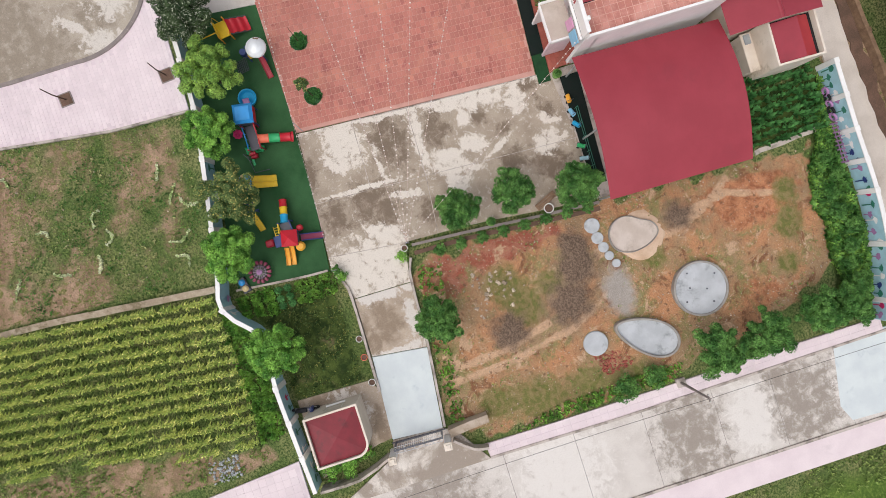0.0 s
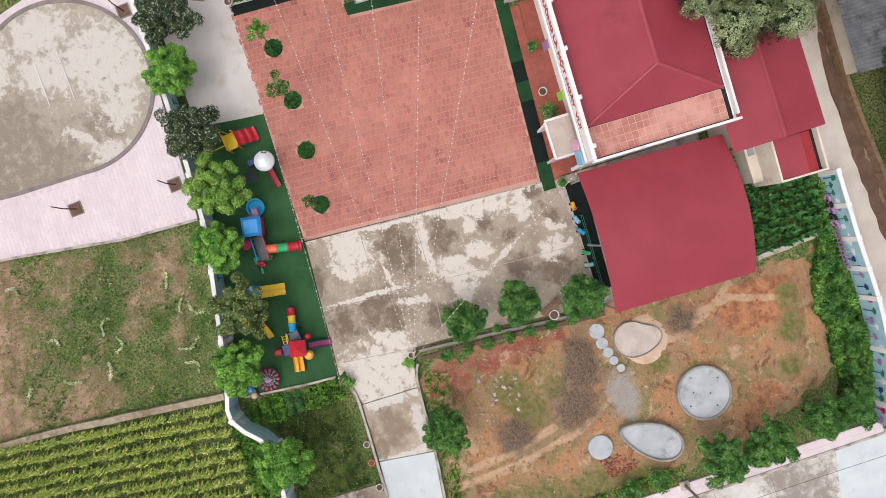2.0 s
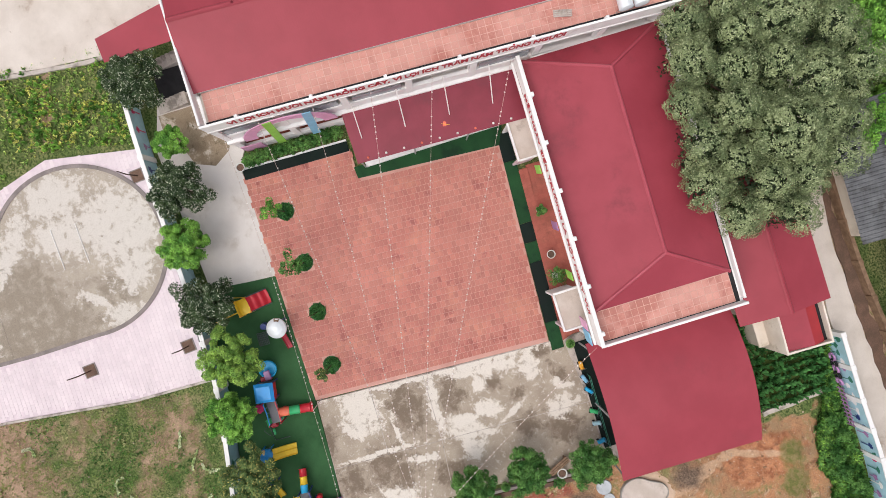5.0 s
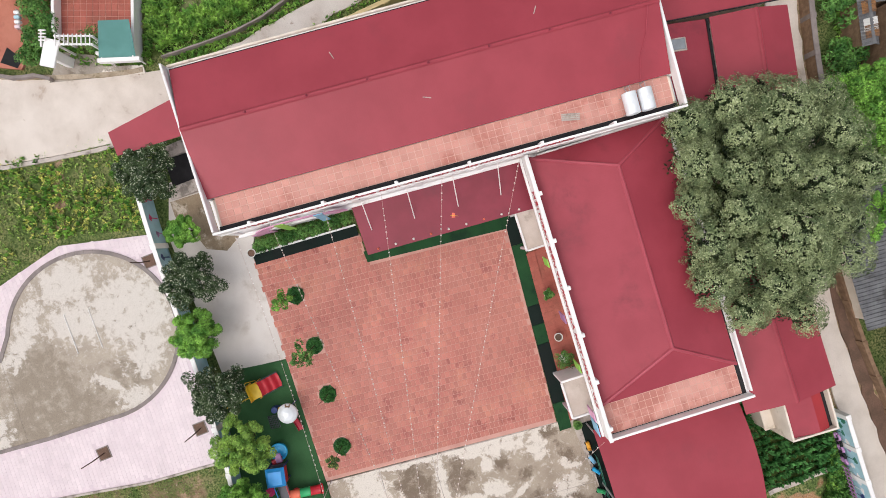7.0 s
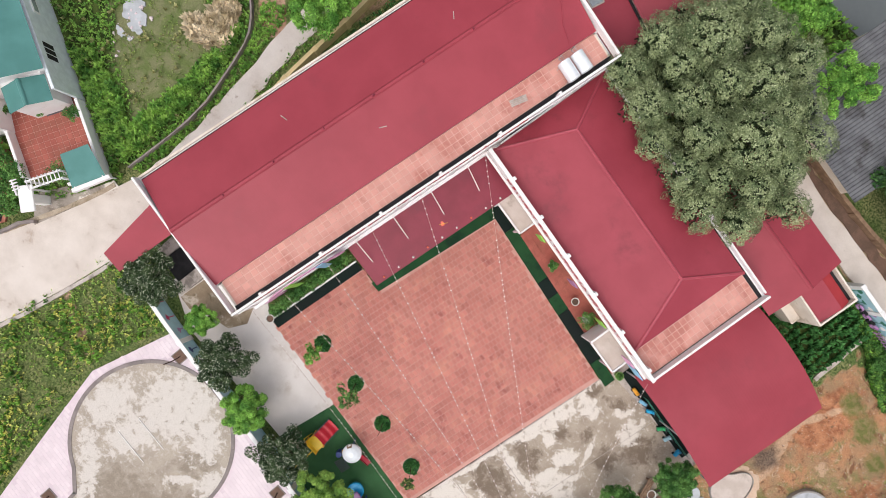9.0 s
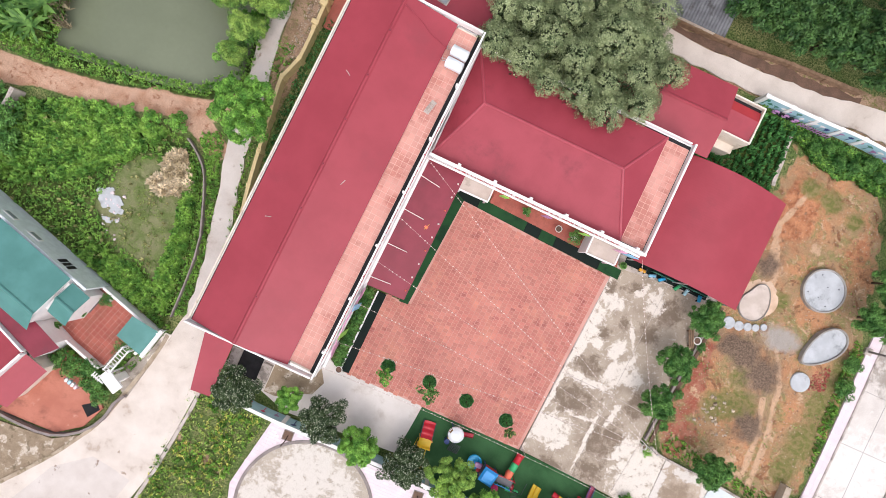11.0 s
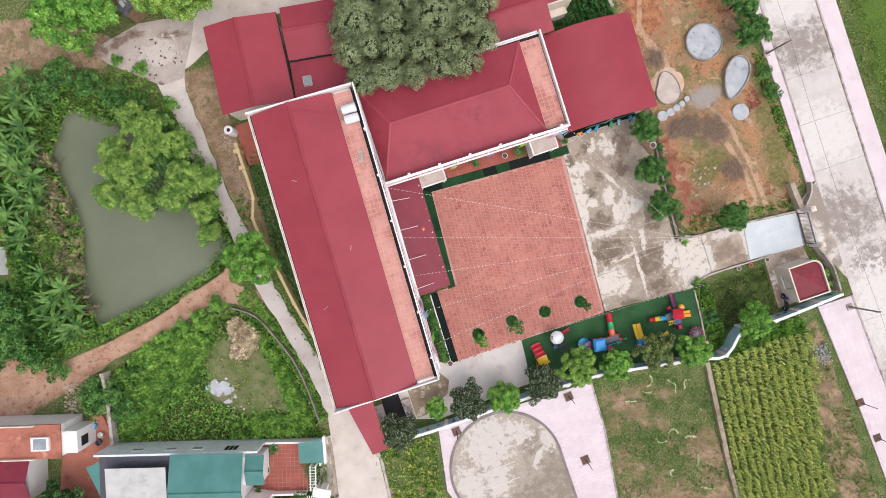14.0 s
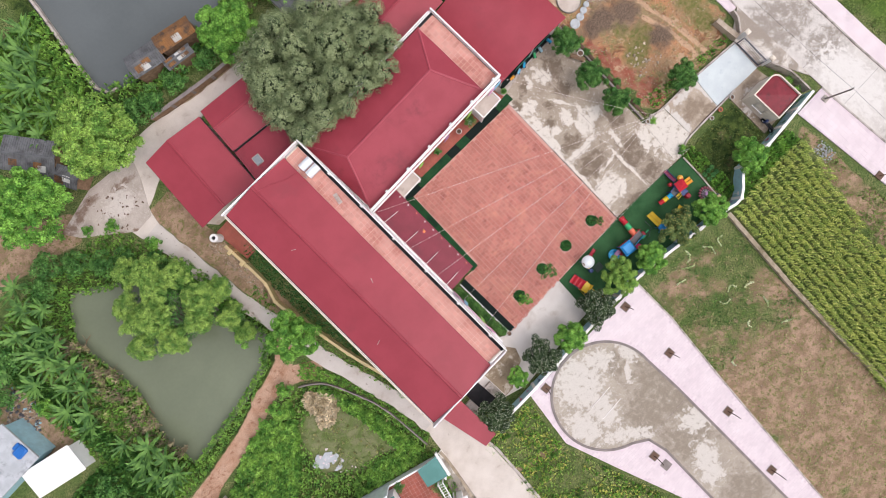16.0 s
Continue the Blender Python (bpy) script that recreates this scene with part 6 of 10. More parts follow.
    for x in (-0.62, 0.62):
        part("leg", Build().tube([(x, -0.2, 0), (x, 0, 0.6), (x, 0.2, 0)], 0.015, 6), M["pole"], n)
    part("bar", Build().tube([(-0.65, 0, 0.6), (0.65, 0, 0.6)], 0.012, 6), M["pole"], n)
    for k, key in enumerate(("white", "mural", "white", "pinkwall")):
        part("cloth", Build().soft(-0.55 + 0.3 * k, -0.17, 0.35, -0.33 + 0.3 * k, 0.19, 0.63, 0.05), M[key], n)


def red_house():
    ob = thing("red_roofed_house", pose(-47.4, -13.2, 0, 0, 0, -24), "house with red metal roofs beside a tiled yard", "house")
    part("wall", Build().box(-9.5, -4.0, -0.2, 0.9, 0.2, 2.9), M["white"], ob)
    gable(ob, -10, 1.1, -4.3, 0.35, 2.9, 3.7, -2.2, "x", M["roof"])
    sheet(ob, (2.5, 2.3, 2.6), (-5.6, 2.3, 2.6), (-5.6, 0.62, 2.95), (1.9, 0.62, 2.95), M["roof_dark"])
    part("store_wall", Build().box(-5.4, 0.65, -0.2, 1.9, 2.1, 2.55), M["white"], ob)
    part("parapet", Build().soft(-5.4, 0.42, 2.6, 1.1, 0.58, 3.3, 0.02).soft(1.1, -4.4, 2.7, 1.26, 0.35, 3.45, 0.02), M["white"], ob)
    sheet(ob, (3.1, -3.7, 2.35), (3.1, 0.3, 2.35), (1.28, 0.35, 2.85), (1.28, -4.3, 2.85), M["roof"])
    part("veranda_wall", Build().box(1.3, -3.6, -0.2, 2.7, 0.1, 2.3), M["cream"], ob)
    tagged(part("red_yard", Build().prism([(-45.6, -13.2), (-43.4, -13.2), (-40.5, -16.2), (-41.3, -18.1), (-43.1, -19.4), (-47.8, -19.5), (-46.4, -15.6)], -0.25, 0.06), M["terrace_faded"]), "red tiled yard of the red-roofed house", "terrace", kind="structure")
    tagged(part("yard_wall", sweep([(-39.25, -14.5), (-39.8, -15.4), (-40.1, -16.9), (-41.3, -18.5), (-43.3, -19.6), (-45.6, -19.75), (-48.0, -19.6)], 0.2, 0.4, 0.7, 0.0), M["kerb_dark"]), "dark stained low yard wall", "wall", kind="structure")


def sheet_hut(name, m, w, d, h, material, label):
    ob = thing(name, m, label, "hut", "village huts")
    part("wall", Build().box(0.15, 0.15, -0.9, w - 0.15, d - 0.15, h - 0.1), M["wood"], ob)
    gable(ob, 0, w, 0, d, h, h + 0.35, None, "x", material, None, 0.22, 0.04)
    r = random.Random(int(w * 100))
    for k in range(3):
        x, y = w * r.uniform(0.08, 0.7), d * r.uniform(0.05, 0.3)
        z = h + 0.7 * y / d + 0.05
        sheet(ob, (x + 0.8, y, z), (x, y, z), (x, y + 0.6, z + 0.42 / d), (x + 0.8, y + 0.6, z + 0.42 / d), M["poly" if k == 0 else "rust_roof"], 0.2, "roof_patch", 0.03)


cottage()
red_house()
sheet_hut("pond_hut", pose(-31.0, 36.8, 0, 0, 0, -14), 3.4, 2.3, 2.2, M["grey_roof"], "grey corrugated fishing hut at the water's edge")
sheet_hut("lean_hut", pose(-28.3, 35.2, 0, 0, 0, -10), 3.0, 1.1, 1.9, M["grey_roof"], "low grey corrugated lean-to beside the fishing hut")
sheet_hut("rusty_hut", pose(-27.6, 36.55, 0, 0, 0, -14), 3.9, 1.8, 2.4, M["rust_roof"], "rust-stained corrugated hut beside the pond")
sheet_hut("grey_hut", pose(-45.9, 40.5, 0, 0, 0, -55), 5.2, 3.3, 2.3, M["grey_roof"], "grey corrugated hut beside the lane")
sheet_hut("grey_shed", pose(-44.5, 38.2, 0, 0, 0, -66), 4.6, 1.9, 2.0, M["grey_roof"], "low grey corrugated shed beside the lane")
ob = thing("teal_shed", pose(-59.1, -6.75, 0, 0, 0, 3), "small shed with a teal metal roof beside the house", "shed")
part("wall", Build().box(0.1, 0.1, -0.2, 2.3, 3.0, 2.35), M["white"], ob)
sheet(ob, (0, 0, 2.4), (2.4, 0, 2.4), (2.4, 3.1, 2.75), (0, 3.1, 2.75), M["teal"])
ob = thing("grey_warehouse", pose(-17.0, 29.35, 0, 0, 0, -0.5), "low building with a grey corrugated roof behind the lane", "outbuilding")
part("wall", Build().box(0.2, 0.9, -0.2, 8.2, 7.6, 2.6), M["cream"], ob)
sheet(ob, (8.5, 0, 2.6), (0, 0, 2.6), (0, 8.0, 3.3), (8.5, 8.0, 3.3), M["grey_roof"], 0.24, "roof_sheet", 0.045)
sheet(ob, (9.9, 4.0, 2.35), (8.4, 4.0, 2.35), (8.4, 7.6, 2.7), (9.9, 7.6, 2.7), M["grey_roof"], 0.24, "roof_sheet", 0.045)
part("side_wall", Build().box(8.5, 4.3, -0.2, 9.7, 7.3, 2.3), M["cream"], ob)
ob = thing("white_shed", pose(-67.0, 16.9, 0, 0, 0, -15), "white sheet-metal shed beside the banana grove", "shed")
part("wall", Build().box(0.15, 0.15, -0.2, 5.1, 2.8, 1.8), M["white"], ob)
sheet(ob, (0, 0, 1.8), (5.3, 0, 1.8), (5.3, 2.95, 2.2), (0, 2.95, 2.2), M["white"], 0.3)
ob = thing("blue_grey_house", pose(-70.4, 19.6, 0, 0, 0, 0), "flat-roofed blue-grey house in the banana grove", "house")
part("wall", Build().box(0, 0, -0.2, 6.8, 4.3, 2.6), M["mural"], ob)
part("roof_slab", Build().soft(-0.2, -0.2, 2.6, 7.0, 4.5, 2.8, 0.03), M["pool"], ob)
part("tarpaulin", Build().soft(5.7, 0.9, 2.8, 6.9, 1.9, 3.1, 0.14).soft(6.0, 1.7, 2.8, 6.8, 2.2, 2.98, 0.08), M["tarp"], ob, "bright blue tarpaulin bundle")
ob = thing("orange_house", pose(-64.6, -0.7, 0, 0, 0, -17), "white house with a faded red terrace roof", "house")
part("wall", Build().box(-4.0, 0, -0.2, 4.1, 2.9, 3.2), M["white"], ob)
part("terrace_roof", Build().soft(-4.1, -0.1, 3.2, 4.2, 3.0, 3.38, 0.03), M["terrace_faded"], ob)
for y0, y1 in ((-0.12, 0.0), (2.9, 3.02)):
    part("parapet", Build().soft(-4.1, y0, 3.38, 2.0, y1, 3.7, 0.02), M["cream"], ob)
part("skylight_frame", Build().soft(1.7, 0.7, 3.38, 3.3, 1.95, 3.66, 0.03), M["white"], ob)
part("skylight", Build().soft(1.95, 0.85, 3.66, 3.1, 1.8, 3.7, 0.02), M["glass_dim"], ob, "grey skylight pane")
part("wing", Build().soft(4.1, 0.2, -0.2, 5.4, 2.2, 2.9, 0.03), M["white"], ob)
part("wing_window", Build().soft(5.4, 0.6, 1.3, 5.44, 1.5, 2.3, 0.01), M["dark"], ob)
part("front_window", Build().soft(0.9, -0.04, 1.0, 1.9, 0.0, 2.2, 0.01).soft(2.6, -0.04, 1.0, 3.6, 0.0, 2.2, 0.01), M["dark"], ob)
ob = thing("tiled_annex", pose(-64.6, -0.7, 0, 0, 0, -17), "lower annex with an old brown-red tiled roof", "house")
part("wall", Build().box(-5.0, -4.2, -0.2, 0.6, -0.5, 2.5), M["white"], ob)
gable(ob, -5.2, 0.8, -4.4, -0.3, 2.5, 3.3, -2.3, "x", M["roof_dark"])
tagged(part("orange_yard", Build().prism([(-59.0, 0.7), (-58.0, 0.4), (-57.6, -2.8), (-59.3, -3.7), (-60.7, -7.4), (-64.5, -6.1), (-62.8, -2.2), (-60.2, -2.2)], -0.25, 0.05), M["terrace_faded"]), "faded red yard of the village house", "terrace", kind="structure")
for i, (x, y, key) in enumerate(((-58.9, -0.6, "cyan"), (-59.4, -1.2, "red"), (-58.6, -1.6, "potwhite"), (-59.0, -2.2, "deck"))):
    tb = thing("plastic_tub", pose(x, y, 0.06), key.replace("potwhite", "white").replace("deck", "grey") + " plastic tub in the village yard", "tub", "yard tubs")
    part("tub", Build().lathe(0, 0, [(0.22, 0.0), (0.3, 0.3), (0.28, 0.32), (0.2, 0.06), (0.02, 0.05)], 16), M[key], tb)


# ---- boundary walls, gate ----
def wall_run(name, line, width, top, material, label, cap_material=None, seed=3, post=2.6):
    ob = thing(name, pose(0, 0, 0), label, "wall", kind="structure")
    part("wall_panel", sweep(line, width, top, top + 0.35, 0.0, seed), material, ob)
    part("coping", sweep(line, width + 0.1, top + 0.06, 0.06, 0.0, seed), cap_material or M["white"], ob)
    for (x0, y0), (x1, y1) in zip(line, line[1:]):
        n = max(1, round(math.hypot(x1 - x0, y1 - y0) / post))
        for i in range(n):
            x, y = x0 + (x1 - x0) * i / n, y0 + (y1 - y0) * i / n
            m = pose(x, y, 0, 0, 0, math.degrees(math.atan2(y1 - y0, x1 - x0)))
            part("pier", Build().soft(-0.17, -0.17, -0.3, 0.17, 0.17, top + 0.1, 0.02, m), cap_material or M["white"], ob)
    return ob


SOUTH = [(-30.6, -11.0), (-27.0, -11.1), (-18.0, -11.0), (-12.0, -11.15), (-9.0, -11.6), (-2.6, -12.75), (0.1, -13.25), (2.55, -11.4), (5.6, -11.65), (12.4, -11.3)]
south_wall = wall_run("wall_south", SOUTH, 0.16, 1.6, M["mural"], "pale blue mural-painted garden wall with white coping")
NE = [(-3.2, 27.2), (1.2, 27.2), (5.2, 27.3), (8.6, 27.0), (12.1, 26.2), (13.2, 25.6)]
ne_wall = wall_run("wall_north_east", NE, 0.16, 1.5, M["mural"], "pale blue mural-painted wall along the lane")
wall_run("wall_west", [(-37.2, 20.2), (-37.3, 15.0), (-37.95, 13.2), (-37.6, 10.0), (-36.9, 4.5), (-36.1, 0.5), (-35.5, -3.6)], 0.16, 1.1, M["ochre"], "cream-yellow plastered wall along the lane", M["ochre"])
wall_run("wall_lot", [(-56.1, 3.8), (-56.35, 1.6), (-57.35, -2.7)], 0.2, 1.1, M["kerb"], "weathered grey block wall of the weedy lot", M["kerb"])
wall_run("wall_lane_north", [(-17.4, 31.3), (-18.0, 31.6), (-26.0, 32.6), (-33.0, 34.0)], 0.24, 0.9, M["wood"], "old brown wall along the lane", M["kerb_dark"])
strip("lane_ditch", [(4.5, 30.3), (-1.5, 30.1), (-6.0, 29.85), (-12.0, 29.65)], [1.0, 1.0, 0.9, 0.7], -0.06, M["darksoil"], "wet dark earth ditch beside the narrow lane", "ditch", 0.2, 0.2)
wall_run("wall_lane_east", [(-15.5, 30.05), (-7.0, 30.3), (-2.0, 30.75), (4.0, 31.0)], 0.16, 0.5, M["wood"], "low brown wall along the lane", M["wood"])
strip("lot_edge", [(-42.9, 5.9), (-41.0, 4.4), (-39.9, 2.0), (-39.0, -0.6), (-38.6, -3.4), (-38.5, -7.4)], 0.12, 0.4, M["kerb_dark"], "low dark stone edging of the weedy lot", "wall", 0.03, 0.7)

# painted trees and flowers on the murals, as thin raised shapes of paint
def mural(parent, a, b, side, zs, count, seed, top):
    r = random.Random(seed)
    a, b = Vector((*a, 0)), Vector((*b, 0))
    d = (b - a).normalized()
    n = Vector((-d.y, d.x, 0)) * side
    for i in range(count):
        c = a.lerp(b, (i + 0.5 + r.uniform(-0.25, 0.25)) / count) + n * 0.088
        key = r.choice(["mural_green", "mural_green", "navy", "mural_green", "magenta", "mauve", "white"])
        bd = Build()
        k, h = 14, r.uniform(0.7, 1.25) * top / 1.8
        ring = [c + d * (0.24 * r.uniform(0.5, 1.2) * math.cos(2 * math.pi * j / k)) + Vector((0, 0, h + 0.22 * r.uniform(0.5, 1.15) * math.sin(2 * math.pi * j / k))) for j in range(k)]
        bd.add([q for q in ring] + [q + n * 0.008 for q in ring], [tuple(range(k)), tuple(range(k, 2 * k))] + [(j, (j + 1) % k, k + (j + 1) % k, k + j) for j in range(k)])
        st = [c - d * 0.04 + Vector((0, 0, 0.1)), c + d * 0.04 + Vector((0, 0, 0.1)), c + d * 0.03 + Vector((0, 0, h)), c - d * 0.03 + Vector((0, 0, h))]
        bd.add([q + n * 0.004 for q in st], [(0, 1, 2, 3)])
        part("painted_motif", bd, M[key], parent)


for a, b in zip(SOUTH, SOUTH[1:]):
    mural(south_wall, a, b, 1, 0, max(2, int(math.dist(a, b) / 1.1)), int(abs(a[0] * 10)), 1.6)
for a, b in zip(NE, NE[1:]):
    mural(ne_wall, a, b, -1, 0, max(2, int(math.dist(a, b) / 0.55)), int(abs(a[0] * 10)) + 5, 1.5)

g = thing("sliding_gate", pose(11.42, -6.0, 0, 0, 0, 87.5), "dark steel sliding gate of vertical bars", "gate")
part("gate_frame", Build().box(0, -0.05, 0.06, 3.1, 0.05, 0.14).box(0, -0.05, 1.5, 3.1, 0.05, 1.58).box(0, -0.05, 0.14, 0.08, 0.05, 1.5).box(3.02, -0.05, 0.14, 3.1, 0.05, 1.5), M["deck"], g)
for i in range(1, 24):
    part("bar", Build().tube([(i * 0.13, 0, 0.14), (i * 0.13, 0, 1.5)], 0.014, 6), M["deck"], g)
for i in range(5):
    part("top_rail_loop", Build().tube([(0.1 + 0.6 * i, -0.2, 1.56), (0.1 + 0.6 * i, 0.2, 1.56), (0.65 + 0.6 * i, 0.2, 1.56), (0.65 + 0.6 * i, -0.2, 1.56), (0.1 + 0.6 * i, -0.2, 1.56)], 0.022, 6), M["pole"], g)
part("track", Build().box(-0.2, -0.04, -0.02, 3.3, 0.04, 0.03), M["deck"], g)
for x, y in ((11.95, -6.25), (12.15, -2.75)):
    p = thing("gate_pillar", pose(x, y, 0, 0, 0, -4), "white plastered gate pillar with a square cap", "gate pillar", "gate pillars")
    part("shaft", Build().soft(-0.2, -0.2, -0.2, 0.2, 0.2, 1.6, 0.03), M["white"], p)
    part("pillar_cap", Build().soft(-0.25, -0.25, 1.6, 0.25, 0.25, 1.7, 0.03).soft(-0.15, -0.15, 1.7, 0.15, 0.15, 1.78, 0.03), M["cream"], p)
ob = thing("entrance_wall", pose(0, 0, 0), "low curved concrete wall wing beside the gate", "wall", kind="structure")
part("wing", sweep([(11.75, -2.5), (11.6, -1.0), (11.55, 0.1)], 0.5, 0.75, 1.0, 0.0), M["concrete_drive"], ob)
part("wing", sweep([(12.3, -2.4), (13.2, -1.3), (13.4, -0.4)], 0.16, 0.6, 0.9, 0.0), M["kerb"], ob)
part("wing", sweep([(12.0, -6.6), (12.7, -8.6), (12.7, -11.2)], 0.16, 1.0, 1.3, 0.0), M["kerb"], ob)
strip("yard_edge_wall", [(0.75, 11.0), (0.45, 7.2), (0.0, 2.2), (-0.25, -1.2)], 0.18, 0.18, M["kerb_dark"], "low dark edging wall of the yard", "wall", 0.01, 0.4)
strip("planter_ditch", [(1.15, 11.0), (0.85, 7.2), (0.4, 2.2), (0.3, -1.2)], 0.28, -0.05, M["darksoil"], "dark drainage ditch along the yard edge", "ditch", 0.02, 0.2)
strip("drive_edge_north", [(0.5, -1.5), (1.4, -1.85), (3.5, -2.0), (6.2, -2.15), (11.4, -2.7)], 0.16, 0.16, M["kerb"], "low mossy drive edging", "kerb", 0.01, 0.4)
strip("drive_edge_south", [(0.2, -6.4), (1.2, -5.85), (5.7, -5.9), (8.0, -5.95)], 0.16, 0.16, M["kerb"], "low mossy drive edging", "kerb", 0.01, 0.4)
strip("plot_edge", [(-0.3, -6.75), (-0.45, -9.0), (-0.85, -12.6)], 0.14, 0.14, M["kerb"], "narrow edging between turf and garden", "kerb", 0.01, 0.3)


strip("crop_edge", [(0.75, 21.6), (0.7, 22.7), (0.5, 26.2)], 0.3, 0.02, M["kerb"], "pale concrete strip beside the vegetable bed", "kerb", 0.05, 0.3)
for i in range(5):
    ty = thing("painted_tyre", pose(-1.6 + 0.42 * i, 26.85, 0.32, 0, 0, 4 * i), "old tyre painted pale, leaning on the mural wall", "tyre", "tyres on the mural wall")
    part("tread", Build().tube([(0.24 * math.cos(a), 0.06 * math.sin(a) * 0, 0.24 * math.sin(a)) for a in np.linspace(0, 2 * math.pi, 17)], 0.085, 8), M["black" if i % 2 else "mauve"], ty)
fence = thing("lilac_picket_rail", pose(0.5, 26.72, 0), "low lilac picket rail before the mural wall", "fence")
for i in range(10):
    part("picket", Build().soft(-0.05 + 0.28 * i, -0.02, -0.15, 0.05 + 0.28 * i, 0.02, 0.75, 0.01), M["mauve"], fence)
for z in (0.2, 0.55):
    part("rail", Build().soft(-0.1, 0.02, z, 2.6, 0.05, z + 0.06, 0.005), M["mauve"], fence)


# ---- cement pools and stepping stones in the red earth ----
def rimmed(name, outline, wall, h, m, label, category, floor, fill="pool"):
    ob = thing(name, m, label, category)
    n = len(outline)
    cx, cy = sum(p[0] for p in outline) / n, sum(p[1] for p in outline) / n
    norm = []
    for i in range(n):
        a, b = Vector(outline[i - 1]), Vector(outline[(i + 1) % n])
        t = (b - a).normalized()
        norm.append(Vector((-t.y, t.x)))
    inner = [(x + wall * q.x, y + wall * q.y) for (x, y), q in zip(outline, norm)]
    b = Build()
    b.add([(x, y, -0.25) for x, y in outline] + [(x, y, h - 0.03) for x, y in outline] + [(x + 0.03 * q.x, y + 0.03 * q.y, h) for (x, y), q in zip(outline, norm)]
          + [(x - 0.03 * q.x, y - 0.03 * q.y, h) for (x, y), q in zip(inner, norm)] + [(x, y, h - 0.03) for x, y in inner] + [(x, y, floor - 0.05) for x, y in inner],
          [(k * n + i, k * n + (i + 1) % n, (k + 1) * n + (i + 1) % n, (k + 1) * n + i) for k in range(5) for i in range(n)])
    part("rim", b, M["pool_rim"], ob, "rough cement rim")
    part("basin_floor", Build().prism(inner, -0.2, floor), M[fill], ob)
    return ob


def blob(fn, n=48):
    return [fn(2 * math.pi * k / n) for k in range(n)]


round_pool = rimmed("round_pool", blob(lambda t: (1.78 * math.cos(t), 1.78 * math.sin(t))), 0.14, 0.32, pose(7.95, 15.55, 0), "round shallow cement pool standing in red earth", "pool", 0.2)
for a, r in ((0.5, 1.2), (2.1, 1.3), (3.6, 1.3), (5.2, 1.25), (1.2, 0.4), (4.4, 0.7)):
    part("floor_drain", Build().lathe(r * math.cos(a), r * math.sin(a), [(0.06, 0.2), (0.06, 0.215), (0.045, 0.22)], 10), M["deck"], round_pool)
tear = rimmed("teardrop_pool", blob(lambda t: (2.15 * math.cos(t), (0.85 + 0.6 * (0.5 + 0.5 * math.cos(t))) * math.sin(t))), 0.14, 0.4, pose(9.8, 11.35, 0, 0, 0, 56), "teardrop-shaped shallow cement pool", "pool", 0.24)
kid = rimmed("kidney_pool", blob(lambda t: ((1.08 - 0.24 * math.sin(t)) * math.cos(t) * (1 - 0.14 * math.exp(-(t - 2.75) ** 2 / 0.12)), 1.48 * math.sin(t) * (1 - 0.1 * math.exp(-(t - 2.75) ** 2 / 0.12)))), 0.06, 0.22, pose(3.3, 12.5, 0, 0, 0, -8) @ Matrix.Scale(1.08, 4), "pear-shaped shallow cement pool", "pool", 0.12, "pool_pink")
tagged(part("sand_bank", Build().lathe(3.55, 13.0, [(1.75, -0.2), (1.55, -0.06), (1.4, 0.0), (0.4, 0.02)], 30), M["sand"]), "bank of yellow sand round the kidney pool", "sand", kind="structure")
for x, y, r in ((2.05, 10.12, 0.5), (2.9, 10.22, 0.39), (3.58, 10.42, 0.34), (4.2, 10.62, 0.3), (4.8, 10.92, 0.27)):
    tagged(part("stepping_stone", Build().lathe(x, y, [(r, -0.2), (r, 0.05), (r - 0.03, 0.08)], 22), M["pool"]), "round cast cement stepping stone", "stepping stone", "stepping stones")
tagged(part("cement_disc", Build().lathe(9.3, 8.1, [(0.8, -0.2), (0.8, 0.1), (0.76, 0.14)], 32), M["pool"]), "round grey cement pad", "cement pad")


# ---- plants ----
def leaf_quads(at, out, length, width, r, lift=0.0, loose=0.55, up=0.35):
    """Diamond leaves at points; out is the way each leaf faces, loosely."""
    n = len(at)
    nrm = out + r.normal(0, loose, (n, 3))
    nrm[:, 2] += up
    nrm /= np.linalg.norm(nrm, axis=1)[:, None] + 1e-9
    t = np.cross(nrm, r.normal(0, 1, (n, 3)))
    t /= np.linalg.norm(t, axis=1)[:, None] + 1e-9
    t[:, 2] -= lift
    b = np.cross(nrm, t)
    ln = (length * r.uniform(0.65, 1.3, n))[:, None]
    wd = (width * r.uniform(0.7, 1.25, n))[:, None]
    v = np.stack([at - t * ln / 2, at + b * wd / 2 + nrm * ln * 0.06, at + t * ln / 2, at - b * wd / 2 + nrm * ln * 0.06], 1)
    return v.reshape(-1, 3)


def quads(n):
    return np.arange(4 * n, dtype=np.int32).reshape(-1, 4)


def crown_mesh(name, clumps, per, length, width, seed, under=-0.35):
    """Leaves on the shells of many small clumps."""
    r = np.random.default_rng(seed)
    c = np.asarray(clumps, float)
    n = len(c) * per
    d = r.normal(0, 1, (n, 3))
    d /= np.linalg.norm(d, axis=1)[:, None]
    flip = d[:, 2] < under
    d[flip, 2] *= -1
    rad = np.repeat(c[:, 3], per) * r.uniform(0.55, 1.08, n) ** 0.7
    at = np.repeat(c[:, :3], per, 0) + d * rad[:, None] * np.array([1, 1, 0.8])
    if c.shape[1] > 4:
        return fast_mesh(name, leaf_quads(at, 0.35 * d + np.repeat(c[:, 4:7], per, 0), length, width, r, 0.0, 0.3, 0.0), quads(n))
    return fast_mesh(name, leaf_quads(at, d, length, width, r), quads(n))


